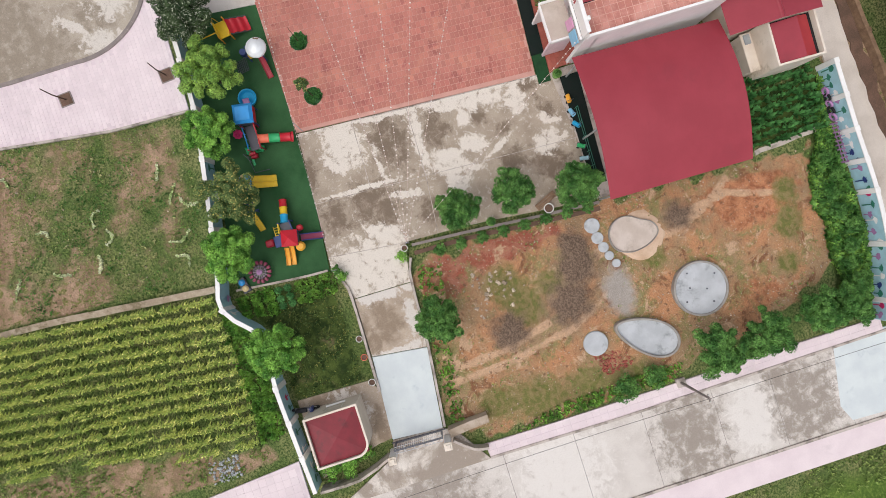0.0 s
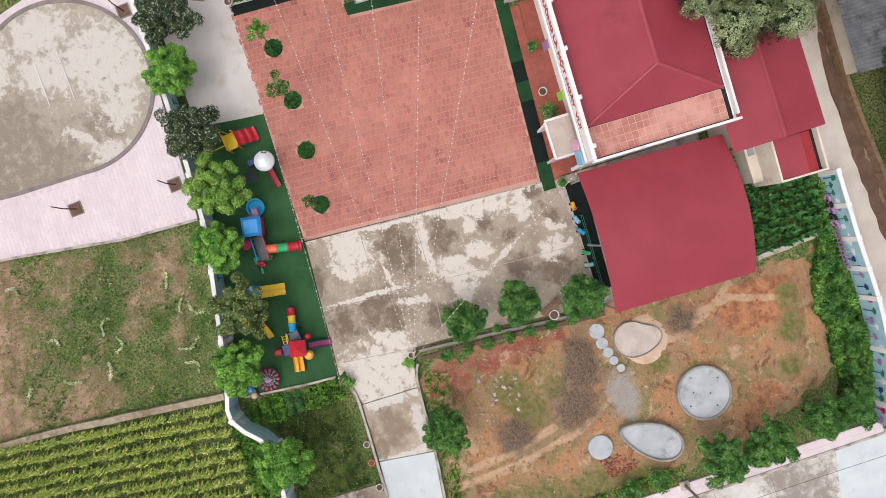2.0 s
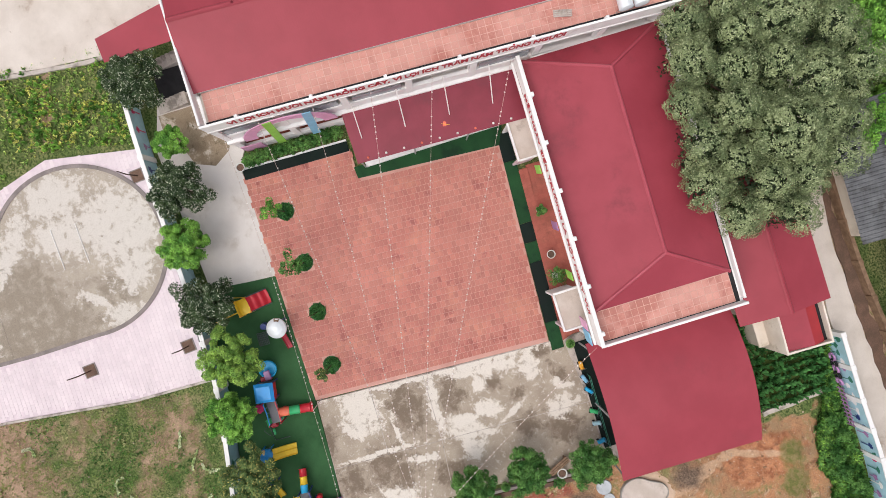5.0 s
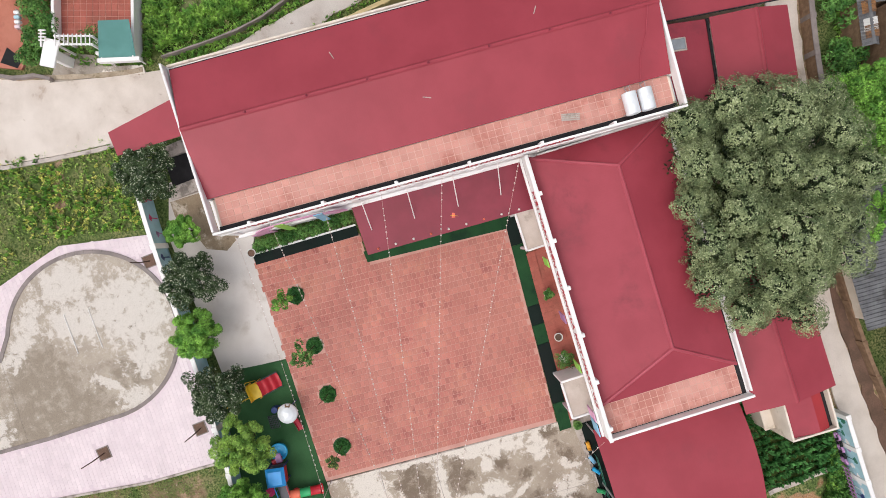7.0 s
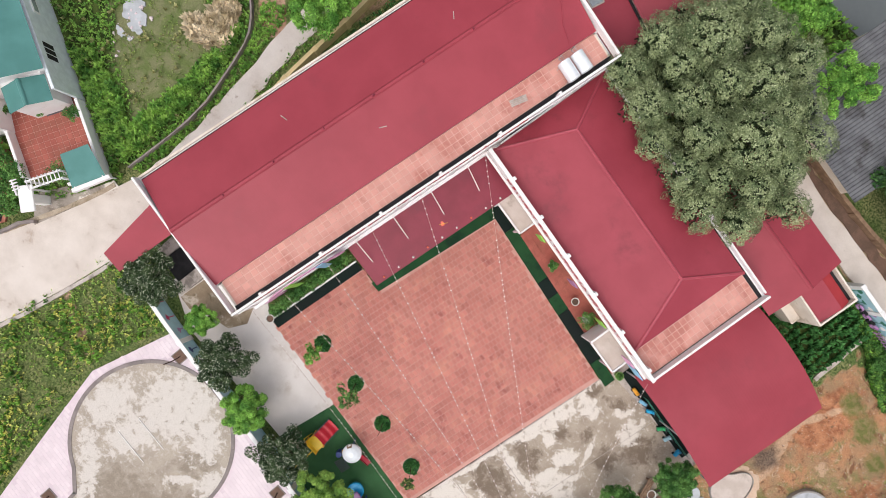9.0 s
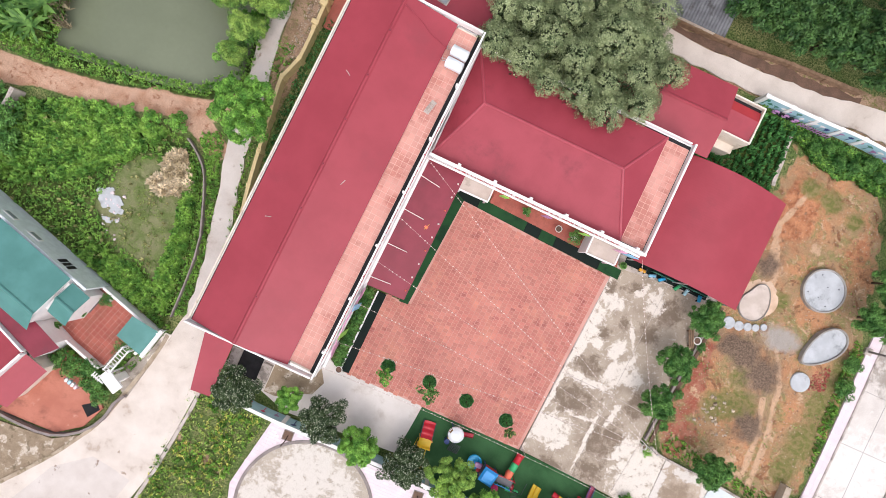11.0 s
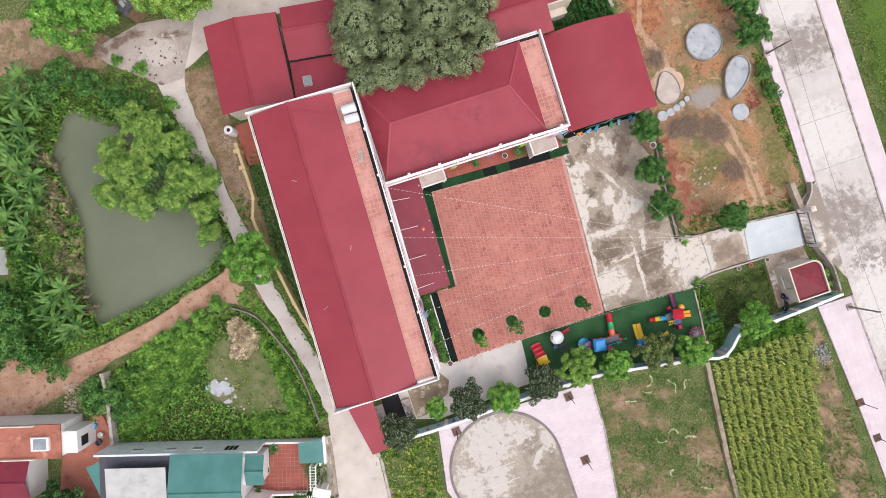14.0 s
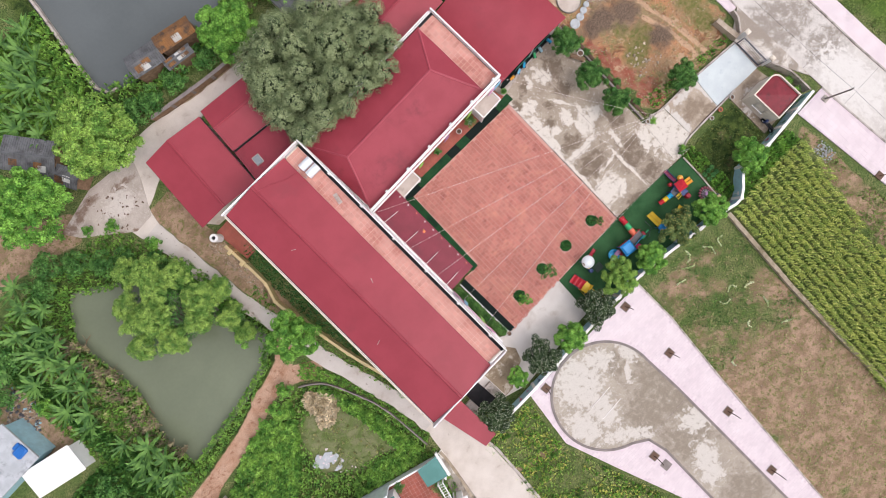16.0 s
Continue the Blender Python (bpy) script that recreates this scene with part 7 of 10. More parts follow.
def clumps_for(rx, ry, rz, n, size, seed, centre=(0, 0, 0), low=-0.3):
    """Clump centres over an uneven egg-shaped crown."""
    r = np.random.default_rng(seed)
    out = []
    for i in range(n):
        z = 1 - (1 - low) * (i + 0.5) / n
        a = i * 2.39996 + r.uniform(-0.35, 0.35)
        k = math.sqrt(max(0, 1 - z * z))
        s = r.uniform(0.62, 1.0) * (1 + 0.12 * math.sin(3 * a + seed) + 0.08 * math.sin(5 * a + 2 * seed))
        out.append((centre[0] + rx * k * s * math.cos(a), centre[1] + ry * k * s * math.sin(a), centre[2] + rz * z * s, size * r.uniform(0.7, 1.25)))
    for i in range(n // 4):
        out.append((centre[0] + r.uniform(-0.4, 0.4) * rx, centre[1] + r.uniform(-0.4, 0.4) * ry, centre[2] + r.uniform(-0.2, 0.6) * rz, size * 1.2))
    return out


def limbs(parent, base, tip_h, spread, n, r0, seed, centre=(0, 0)):
    """A tapered leaning trunk and its limbs."""
    r = random.Random(seed)
    lean = (r.uniform(-0.1, 0.1), r.uniform(-0.1, 0.1))
    fork = base * 0.75
    part("trunk", Build().tube([(0, 0, -0.35), (lean[0] * 0.4, lean[1] * 0.4, fork * 0.5), (lean[0], lean[1], fork), (lean[0] + centre[0] * 0.3, lean[1] + centre[1] * 0.3, base * 1.15)], [r0 * 1.35, r0, r0 * 0.85, r0 * 0.5], 9), M["bark"], parent, smooth=True)
    for i in range(n):
        a = 2 * math.pi * (i + r.uniform(-0.2, 0.2)) / n
        k = spread * r.uniform(0.55, 0.95)
        p0 = Vector((lean[0], lean[1], fork * r.uniform(0.85, 1.0)))
        p2 = Vector((centre[0] + k * math.cos(a), centre[1] + k * math.sin(a), tip_h * r.uniform(0.8, 1.05)))
        p1 = p0.lerp(p2, 0.5) + Vector((0, 0, 0.12 * spread))
        part("limb", Build().tube([p0, p1, p2], [r0 * 0.5, r0 * 0.33, r0 * 0.1], 6), M["bark"], parent, smooth=True)


def tree(name, label, key, rad, height, rz, n, per, size, length, width, seed, trunk=0.09, low=-0.3, spread_y=None, lift=0.0):
    ob = thing(name, pose(0, 0, 0), label, "tree")
    hc = height - rz
    limbs(ob, max(0.5, hc - 0.35 * rz), hc + 0.3 * rz, rad * 0.75, 5, trunk, seed)
    part("crown", crown_mesh("crown", clumps_for(rad, spread_y or rad, rz, n, size, seed, (0, 0, hc), low), per, length, width, seed + 1), M[key], ob)
    return ob


def place(proto, spots, group, first=True):
    """Copies of a prototype at x, y, scale, turn; the prototype takes the first spot."""
    for i, (x, y, s, a) in enumerate(spots):
        m = pose(x, y, -0.02, 0, 0, a) @ Matrix.Scale(s, 4)
        ob = proto if i == 0 and first else copy_thing(proto, m)
        ob.matrix_basis = m
        ob["group"] = group


bright = tree("leafy_tree", "young tree with a bright green airy crown", "leaf_bright", 1.5, 3.3, 1.15, 46, 300, 0.32, 0.145, 0.068, 11)
place(bright, [(-21.0, -10.0, 1.0, 0), (-10.25, -10.5, 1.0, 80), (-3.0, -11.6, 1.06, 200), (-27.4, -9.15, 0.68, 130), (3.35, -10.7, 1.1, 300)], "trees along the garden wall")
dark = tree("flowering_tree", "dark-leaved tree flecked with pale blossom", "leaf_dark", 1.75, 3.3, 1.2, 50, 260, 0.36, 0.17, 0.06, 23, low=-0.2)
place(dark, [(-24.3, -9.3, 1.0, 0), (-31.3, -9.8, 1.02, 70), (-17.2, -9.9, 1.0, 160)], "trees along the garden wall")
olive = tree("olive_green_tree", "spreading tree with olive and yellowing leaves", "leaf_olive", 1.75, 3.4, 1.2, 48, 280, 0.32, 0.14, 0.062, 31)
place(olive, [(-6.3, -10.5, 1.0, 0)], "trees along the garden wall")
lime = tree("lime_green_tree", "spreading tree with loose yellow-green leaves", "leaf_yellow", 1.8, 3.3, 1.1, 48, 290, 0.32, 0.15, 0.068, 37)
place(lime, [(-13.6, -9.5, 1.0, 0)], "trees along the garden wall")
yard_tree = tree("round_yard_tree", "dense round green tree at the edge of the yard", "leaf_mid", 1.22, 3.0, 1.1, 90, 110, 0.24, 0.19, 0.05, 41)
place(yard_tree, [(-1.5, 2.1, 1.0, 0), (-1.5, 5.65, 1.02, 100), (-0.7, 9.5, 1.08, 220), (4.5, -1.0, 1.08, 310)], "trees beside the yard")
road_tree = tree("roadside_tree", "broad green tree with whorled leafy branches", "leaf_mid", 1.75, 3.4, 1.1, 48, 180, 0.38, 0.24, 0.078, 53)
place(road_tree, [(11.5, 14.8, 0.88, 0), (11.5, 17.8, 0.86, 90), (11.2, 21.5, 0.74, 190), (10.9, 24.0, 0.66, 290)], "trees beside the road")
lane_tree = tree("lane_tree", "rounded bright green tree beside the lane", "leaf_bright", 2.15, 5.2, 1.7, 70, 320, 0.36, 0.15, 0.07, 61, 0.14)
place(lane_tree, [(-38.5, 9.5, 1.12, 0)], "trees beside the lane")
village = tree("village_tree", "large dense yellow-green tree beside the lane", "leaf_yellow", 3.2, 5.6, 2.0, 100, 190, 0.5, 0.22, 0.12, 67, 0.18)
place(village, [(-37.2, 34.9, 1.14, 0)], "trees beside the lane")
village2 = tree("village_tree", "large dense mid-green tree beside the lane", "leaf_bright", 3.1, 5.4, 1.9, 96, 190, 0.5, 0.22, 0.12, 71, 0.18)
place(village2, [(-46.1, 35.5, 1.16, 0), (-15.2, 33.2, 0.7, 40), (-21.8, 33.4, 0.85, 120)], "trees beside the lane")
hedge_tree = tree("hedge_tree", "dense dark green tree in a row behind the lane", "leaf_deep", 2.3, 4.4, 1.7, 66, 105, 0.48, 0.28, 0.145, 79, 0.14)
place(hedge_tree, [(-7.6, 33.2, 1.0, 0), (-4.2, 32.9, 1.05, 60), (-0.8, 32.8, 1.0, 130), (2.8, 33.2, 1.1, 200), (6.6, 33.0, 1.0, 280), (-2.5, 36.6, 1.1, 20), (3.0, 37.0, 1.1, 150), (10.6, 32.6, 1.0, 330), (-60.6, -9.4, 0.9, 45), (-62.8, -6.4, 1.0, 145), (-61.4, -12.8, 1.0, 255), (-64.6, -10.4, 1.1, 75)], "trees behind the lane")

# the old tree behind the low building
ob = thing("old_shade_tree", pose(-18.6, 24.05, 0), "huge old tree with a lumpy grey-green crown over the roofs", "tree")
limbs(ob, 5.2, 6.2, 4.6, 9, 0.38, 5)
cl, inner = [], []
lr = random.Random(12)
HULL = [(-6.0, -3.8), (-7.0, -0.6), (-6.7, 2.6), (-5.6, 4.7), (-3.0, 6.2), (0.0, 6.0), (3.4, 4.6), (5.8, 2.8), (7.2, -0.6), (7.0, -3.2), (5.2, -5.3), (3.0, -5.9), (0.2, -5.2), (-3.0, -4.2)]


def lump(x, y, z, s, seed, n=64):
    """Small clumps over the dome of one rounded bough."""
    r = np.random.default_rng(seed)
    out = []
    for k in range(n):
        h = 1 - 1.15 * (k + 0.5) / n
        a = k * 2.39996 + r.uniform(-0.3, 0.3)
        q = s * r.uniform(0.86, 1.03) * (1 + 0.07 * math.sin(3 * a + seed))
        w = math.sqrt(max(0, 1 - h * h))
        out.append((x + q * w * math.cos(a), y + q * w * math.sin(a), z + 0.85 * q * h, r.uniform(0.2, 0.33), w * math.cos(a), w * math.sin(a), h))
    return out


core, boughs = [], [(-5.3, -3.5, 6.5, 1.25), (-3.1, -3.9, 7.0, 1.25), (-1.0, -4.5, 6.2, 1.1), (1.2, -4.3, 6.9, 1.25), (3.6, -4.7, 6.2, 1.3), (5.6, -3.2, 5.8, 1.25)]
for layer, gap, drop in ((34, 0.82, 0.0), (70, 0.5, 1.7)):
    tries = 0
    while tries < 5000 and len(boughs) < layer:
        tries += 1
        x, y, s = lr.uniform(-7, 7), lr.uniform(-6, 6), lr.choice((1.0, 1.2, 1.45, 1.7, 1.9)) if layer < 50 else lr.uniform(0.8, 1.1)
        if inside(HULL, x, y) < 0.7 * s or any(math.hypot(x - p[0], y - p[1]) < gap * (s + p[3]) for p in boughs):
            continue
        dome = math.sqrt(max(0.0, 1 - (x / 7.6) ** 2 - (y / 6.6) ** 2))
        boughs.append((x, y, 4.4 + 3.6 * dome + lr.uniform(-0.8, 0.7) + 0.2 * s - drop, s))
for i, (x, y, z, s) in enumerate(boughs):
    cl += lump(x, y, z, s, 100 + i, int(34 * s * s))
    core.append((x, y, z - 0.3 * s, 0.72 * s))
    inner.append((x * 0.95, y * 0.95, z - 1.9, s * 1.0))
part("crown", crown_mesh("crown", cl, 64, 0.12, 0.062, 9, -0.05), M["leaf_big"], ob)
# cores and inner leaves carry painted shade for the gaps between boughs
part("bough_core", crown_mesh("bough_core", core, 420, 0.2, 0.12, 13, -0.1), M["leaf_shade"], ob)
part("inner_foliage", crown_mesh("inner_foliage", inner, 260, 0.26, 0.12, 10, -0.6), M["leaf_shade"], ob)

# the feathery tree leaning over the pond
ob = thing("pond_tree", pose(-44.6, 17.2, -0.3), "feathery yellow-green tree leaning over the pond", "tree")
limbs(ob, 2.2, 3.0, 2.6, 9, 0.16, 8, (-0.4, 1.6))
cl, inner = [], []
lr = random.Random(77)
for i, (x, y, z, s) in enumerate([(1.2, 6.4, 3.6, 1.5), (-2.9, 5.8, 2.8, 1.25), (2.5, 4.3, 3.4, 1.35), (2.7, 1.3, 3.7, 1.6), (1.0, -0.1, 3.2, 1.3), (-1.3, 2.7, 4.2, 1.7), (-2.0, 0.3, 3.3, 1.35), (-4.7, 2.1, 2.6, 1.25), (3.2, -2.1, 2.8, 1.0), (4.4, 0.6, 2.8, 1.05), (-0.3, 7.8, 2.8, 1.3), (0.3, 4.4, 3.9, 1.3), (-3.4, 4.0, 3.0, 1.1), (2.6, -4.0, 2.0, 0.8)]):
    cl += [c[:4] for c in lump(x, y, z, 0.8 * s, 400 + i, int(26 * s * s))]
    for k in range(7):
        a, d = lr.uniform(0, 2 * math.pi), lr.uniform(0.5, 1.0) * s
        cl += clumps_for(s * 0.42, s * 0.32, s * 0.3, 7, 0.26, 200 + 7 * i + k, (x + d * math.cos(a), y + d * math.sin(a), z + lr.uniform(-0.7, 0.3)), -0.3)
    inner.append((x, y, z - 1.0, s * 0.9))
    inner.append((x * 0.7 + 0.6, y * 0.75, z - 1.1, s * 0.8))
part("crown", crown_mesh("crown", cl, 110, 0.15, 0.056, 19, -0.3), M["leaf_pond"], ob)
# inner leaves in a darker green, painting shade between the boughs
part("inner_foliage", crown_mesh("inner_foliage", inner, 520, 0.24, 0.09, 20, -0.6), M["leaf_mid"], ob)


# bananas
def banana_plant(seed, h=1.6):
    r = random.Random(seed)
    ob = thing("banana_plant", pose(0, 0, 0), "banana plant with long arching torn leaves", "banana plant")
    part("stem", Build().tube([(0, 0, -0.3), (0.03, 0.02, h * 0.6), (0, 0, h)], [0.15, 0.12, 0.07], 8), M["leaf_olive"], ob, smooth=True)
    for i in range(15):
        a = 2.39996 * i + r.uniform(-0.3, 0.3)
        ln, rise = r.uniform(1.3, 2.3), r.uniform(0.3, 1.2)
        b = Build()
        k = 9
        for side in (1, -1):
            p = []
            for j in range(k + 1):
                s = j / k
                d = ln * (0.9 * s + 0.02)
                z = h + rise * math.sin(1.5 * s) * 1.5 * s - 1.0 * s * s * s * (1.4 - rise)
                w = 0.19 * math.sin(math.pi * min(1, 0.08 + s * 0.95)) ** 0.6 * (1 - 0.22 * ((j * 7 + i * 3) % 3))
                p.append((d * math.cos(a), d * math.sin(a), z))
                p.append((d * math.cos(a) - side * w * math.sin(a), d * math.sin(a) + side * w * math.cos(a), z - 0.1 * w))
            b.add(p, [(2 * j, 2 * j + 2, 2 * j + 3, 2 * j + 1) for j in range(k)])
        part("leaf", b, M["banana"], ob, fix=False)
    return ob


b1, b2 = banana_plant(3), banana_plant(4, 2.0)
grove = [(-55.2, 27.7), (-53.7, 28.9), (-57.2, 26.4), (-55.6, 23.4), (-56.3, 21.0), (-57.9, 19.2), (-58.3, 14.8), (-56.1, 12.7), (-58.1, 11.4), (-55.9, 10.4), (-56.9, 9.0), (-54.9, 26.0), (-54.6, 30.4), (-57.3, 29.1), (-56.8, 25.0), (-55.8, 21.8), (-57.7, 22.3), (-58.6, 17.8),
         (-59.7, 20.5), (-58.3, 10.0), (-58.0, 8.4), (-53.4, 32.4), (-59.4, 24.4), (-60.4, 27.6), (-58.8, 31.0), (-36.8, 47.1), (-34.9, 48.0), (-40.6, 42.8), (-39.3, 44.9), (-39.2, 40.9), (-37.1, 49.0), (-38.1, 43.3), (-42.4, 42.4), (-41.2, 40.6), (-38.6, 46.4), (-41.6, 45.2), (-36.2, 45.4)]
gr = random.Random(5)
spots = [(x + gr.uniform(-0.3, 0.3), y + gr.uniform(-0.3, 0.3), gr.uniform(0.72, 1.1), gr.uniform(0, 360)) for x, y in grove]
place(b1, spots[0::2], "banana grove")
place(b2, spots[1::2], "banana grove")


# shrubs
def shrub(name, label, key, rad, h, seed, length=0.16, width=0.08, n=16, per=62):
    ob = thing(name, pose(0, 0, 0), label, "shrub")
    st = Build()
    r = random.Random(seed)
    for i in range(5):
        a = i * 1.26
        st.tube([(0.03 * math.cos(a), 0.03 * math.sin(a), -0.2), (rad * 0.5 * math.cos(a), rad * 0.5 * math.sin(a), h * 0.6)], [0.025, 0.01], 5)
    part("stems", st, M["bark"], ob)
    part("foliage", crown_mesh("foliage", clumps_for(rad, rad, h * 0.5, n, rad * 0.36, seed, (0, 0, h * 0.5), -0.2), per, length, width, seed + 3), M[key], ob)
    return ob


s1 = shrub("green_shrub", "bushy green shrub on rough ground", "leaf_mid", 1.0, 1.3, 301, 0.2, 0.1)
place(s1, [(-50.4, 31.8, 1.3, 0), (-48.4, 30.0, 1.2, 50), (-46.6, 28.0, 1.2, 90), (-44.8, 26.8, 1.0, 130), (-52.6, 30.6, 1.3, 170), (-63.4, 9.6, 1.7, 30), (-65.8, 8.4, 1.6, 80), (-62.0, 7.2, 1.2, 260), (-56.0, 2.0, 1.1, 120), (-55.4, 0.2, 1.2, 160),
           (-56.2, 27.0, 1.4, 200), (-59.6, 28.4, 1.5, 240), (-60.0, 5.6, 1.1, 280), (-43.0, 24.4, 1.0, 20), (-28.6, 34.9, 1.3, 60), (-31.6, 35.2, 1.2, 100), (-25.2, 34.2, 1.2, 140), (-33.6, 35.4, 1.4, 15), (-57.3, 2.6, 1.3, 25), (-62.4, 12.6, 1.4, 15), (-64.6, 10.6, 1.5, 65), (-62.8, 9.8, 1.3, 115), (-65.8, 12.4, 1.4, 165), (-61.4, 28.2, 1.4, 215), (-63.0, 26.2, 1.3, 265), (-68.4, 10.4, 1.6, 315), (-57.8, 1.4, 1.2, 95), (-57.0, 1.4, 1.0, 195), (12.5, 9.0, 0.8, 10), (12.3, 11.0, 0.7, 60), (-43.6, -13.9, 0.85, 70), (-41.9, -14.4, 0.85, 150), (-42.7, -13.5, 0.8, 230), (-44.8, -13.7, 0.75, 30), (-41.0, -15.2, 0.7, 110), (-45.3, -14.4, 0.5, 200)], "rough shrubs")
s2 = shrub("bright_shrub", "bright leafy sapling shrub", "leaf_bright", 0.8, 1.2, 311, 0.2, 0.1)
place(s2, [(-47.8, 5.9, 0.7, 0), (-46.0, 6.2, 0.8, 60), (-44.0, 6.7, 0.9, 120), (-49.8, 5.3, 0.6, 180), (-41.9, 25.8, 0.8, 240), (-47.6, 33.0, 0.5, 300), (-45.4, 31.4, 0.6, 20), (-43.4, 30.0, 0.7, 80), (-42.6, 13.2, 1.1, 10), (-41.6, 16.0, 1.2, 70), (-41.4, 18.8, 1.1, 130), (-42.2, 21.6, 1.2, 190), (-61.0, 22.8, 1.0, 40)], "rough shrubs")
s3 = shrub("hedge_shrub", "dense hedge shrub along the mural wall", "leaf_mid", 0.75, 1.0, 321, 0.18, 0.09)
place(s3, [(2.4 + 1.15 * i, 25.6 + 0.5 * math.sin(i * 1.9), 0.55 + 0.25 * math.sin(i * 2.7) ** 2, i * 47) for i in range(8)] + [(12.4, 23.6, 0.8, 70), (12.6, 25.0, 0.9, 110)], "hedge along the mural wall")
s4 = shrub("gate_shrub", "clipped green shrub beside the gatehouse", "leaf_bright", 0.7, 0.9, 331, 0.16, 0.08)
place(s4, [(11.3, -9.0, 0.9, 0), (11.5, -10.2, 1.0, 60), (11.2, -7.9, 0.7, 120), (12.0, -9.2, 0.7, 180), (0.3, -6.0, 0.5, 30), (0.2, -2.0, 0.5, 200)], "garden shrubs")
s5 = shrub("bed_shrub", "low clipped shrub in the planted bed", "leaf_mid", 0.42, 0.6, 341, 0.12, 0.06, 12, 70)
place(s5, [(-25.15, -5.2 + 0.72 * i, 1.0 + 0.2 * math.sin(i * 3.1), i * 53) for i in range(9)] + [(0.55 + 0.04 * i, 0.4 + 1.4 * i, 0.8, i * 31) for i in range(8)], "bed shrubs")


# tufts of weeds and grass
def tufts(name, label, poly, count, key, h, blades, seed, category="weeds", avoid=(), width=0.35, flat=0.6, spots=None, patchy=None):
    r = np.random.default_rng(seed)
    xs, ys = [p[0] for p in poly], [p[1] for p in poly]
    x, y = r.uniform(min(xs), max(xs), count * 4), r.uniform(min(ys), max(ys), count * 4)
    ok = inside(poly, x, y) > 0.05
    for other in avoid:
        ok &= inside(other, x, y) < -0.1
    if patchy is not None:
        ok &= waves(x, y, 0.55, seed) + 0.5 * waves(x, y, 1.7, seed + 2) + r.normal(0, 0.25, len(x)) > patchy
    x, y = x[ok][:count], y[ok][:count]
    if spots is not None:
        x, y = spots
    n = len(x)
    big = np.repeat(h * r.uniform(0.5, 1.4, n), blades)
    a = r.uniform(0, 2 * math.pi, n * blades)
    reach = big * r.uniform(0.3, 1.0, n * blades) * flat
    bx, by = np.repeat(x, blades), np.repeat(y, blades)
    root = np.stack([bx, by, np.full(n * blades, -0.14)], 1)
    tip = root + np.stack([reach * np.cos(a), reach * np.sin(a), big * r.uniform(0.5, 1.0, n * blades)], 1)
    side = np.stack([-np.sin(a), np.cos(a), np.zeros(n * blades)], 1) * (big * width / 2)[:, None]
    mid = root * 0.45 + tip * 0.55 + np.array([0, 0, 1]) * (0.18 * big)[:, None]
    v = np.stack([root, mid + side, tip, mid - side], 1).reshape(-1, 3)
    ob = part(name, fast_mesh(name, v, quads(n * blades)), M[key])
    return tagged(ob, label, category, kind="stuff")


FIELD_NEAR = [(-12.4, -12.2), (-2.0, -14.2), (-2.6, -26.0), (-14.2, -24.0)]
FIELD_FAR = [(-14.2, -24.0), (-2.6, -26.0), (-3.6, -52.0), (-17.6, -52.0)]
RANK_W = [(-56.6, 3.2), (-50.2, 5.8), (-44.4, 5.8), (-46.4, 2.4), (-50.0, -0.8), (-54.8, -3.4), (-57.4, -2.6)]
RANK_E = [(-42.0, 4.4), (-40.8, 3.0), (-39.6, -2.0), (-39.0, -8.4), (-47.0, -6.0), (-46.4, -4.6), (-43.0, -4.9), (-40.9, -5.6), (-41.1, -1.6)]
SPILL_ZONE = [(-47.9, -0.1), (-45.3, -0.1), (-45.3, -2.1), (-47.9, -2.1)]
WORN = [(-46.4, 2.6), (-44.6, 3.2), (-41.8, 2.0), (-41.2, -1.8), (-40.8, -5.4), (-42.4, -4.4), (-45.0, -3.8), (-47.6, -1.8), (-46.8, 0.6)]
tufts("weed_patch", "short grass of the vacant lot", LOT, 4800, "weed", 0.19, 6, 1, flat=1.0, avoid=(WORN,))
tufts("weed_patch", "thin grass on the worn middle of the lot", WORN, 700, "weed_low", 0.1, 6, 53, flat=1.1, avoid=(SPILL_ZONE,), patchy=0.0)
tufts("weed_patch", "rank broad-leaved weeds in the vacant lot", RANK_W, 3000, "weed", 0.42, 9, 30, flat=0.85, patchy=-0.5)
tufts("weed_patch", "rank broad-leaved weeds along the lot's edge", RANK_E, 1500, "weed", 0.38, 9, 31, flat=0.8, patchy=-0.5)
tufts("weed_patch", "dark leafy weeds in the vacant lot", RANK_W, 300, "leaf_mid", 0.4, 9, 32, flat=0.8, patchy=0.1)
tufts("weed_patch", "dark leafy weeds along the lot's edge", RANK_E, 350, "leaf_mid", 0.36, 9, 47, flat=0.8, patchy=0.0)
tufts("weed_patch", "scattered pale dry weeds in the vacant lot", LOT, 260, "weed_dry", 0.3, 8, 2)
tufts("weed_patch", "yellow-flowered weeds beside the plaza", WEEDS, 4200, "weed_flower", 0.16, 7, 3, flat=0.9, patchy=-0.15)
tufts("weed_patch", "clusters of yellow blossom beside the plaza", WEEDS, 2200, "weed_blossom", 0.2, 7, 48, flat=0.9, patchy=0.1)
tufts("weed_patch", "short grass beside the plaza", WEEDS, 4000, "weed_low", 0.15, 6, 33, flat=1.0)
tufts("weed_patch", "fresh green weeds beside the plaza", WEEDS, 2600, "weed", 0.3, 9, 4, patchy=0.05)
tufts("field_grass", "thin green grass patches on the fallow field", FIELD_NEAR, 7000, "weed_low", 0.06, 6, 5, "grass", flat=1.2, patchy=-0.3)
tufts("field_grass", "sparse grass on the bare end of the fallow field", FIELD_FAR, 4200, "weed_low", 0.07, 6, 50, "grass", flat=1.2, patchy=0.0)
tufts("field_grass", "fresh green weeds on the fallow field", FIELD_NEAR, 1500, "leaf_mid", 0.1, 6, 34, "grass", flat=1.1, patchy=0.25)
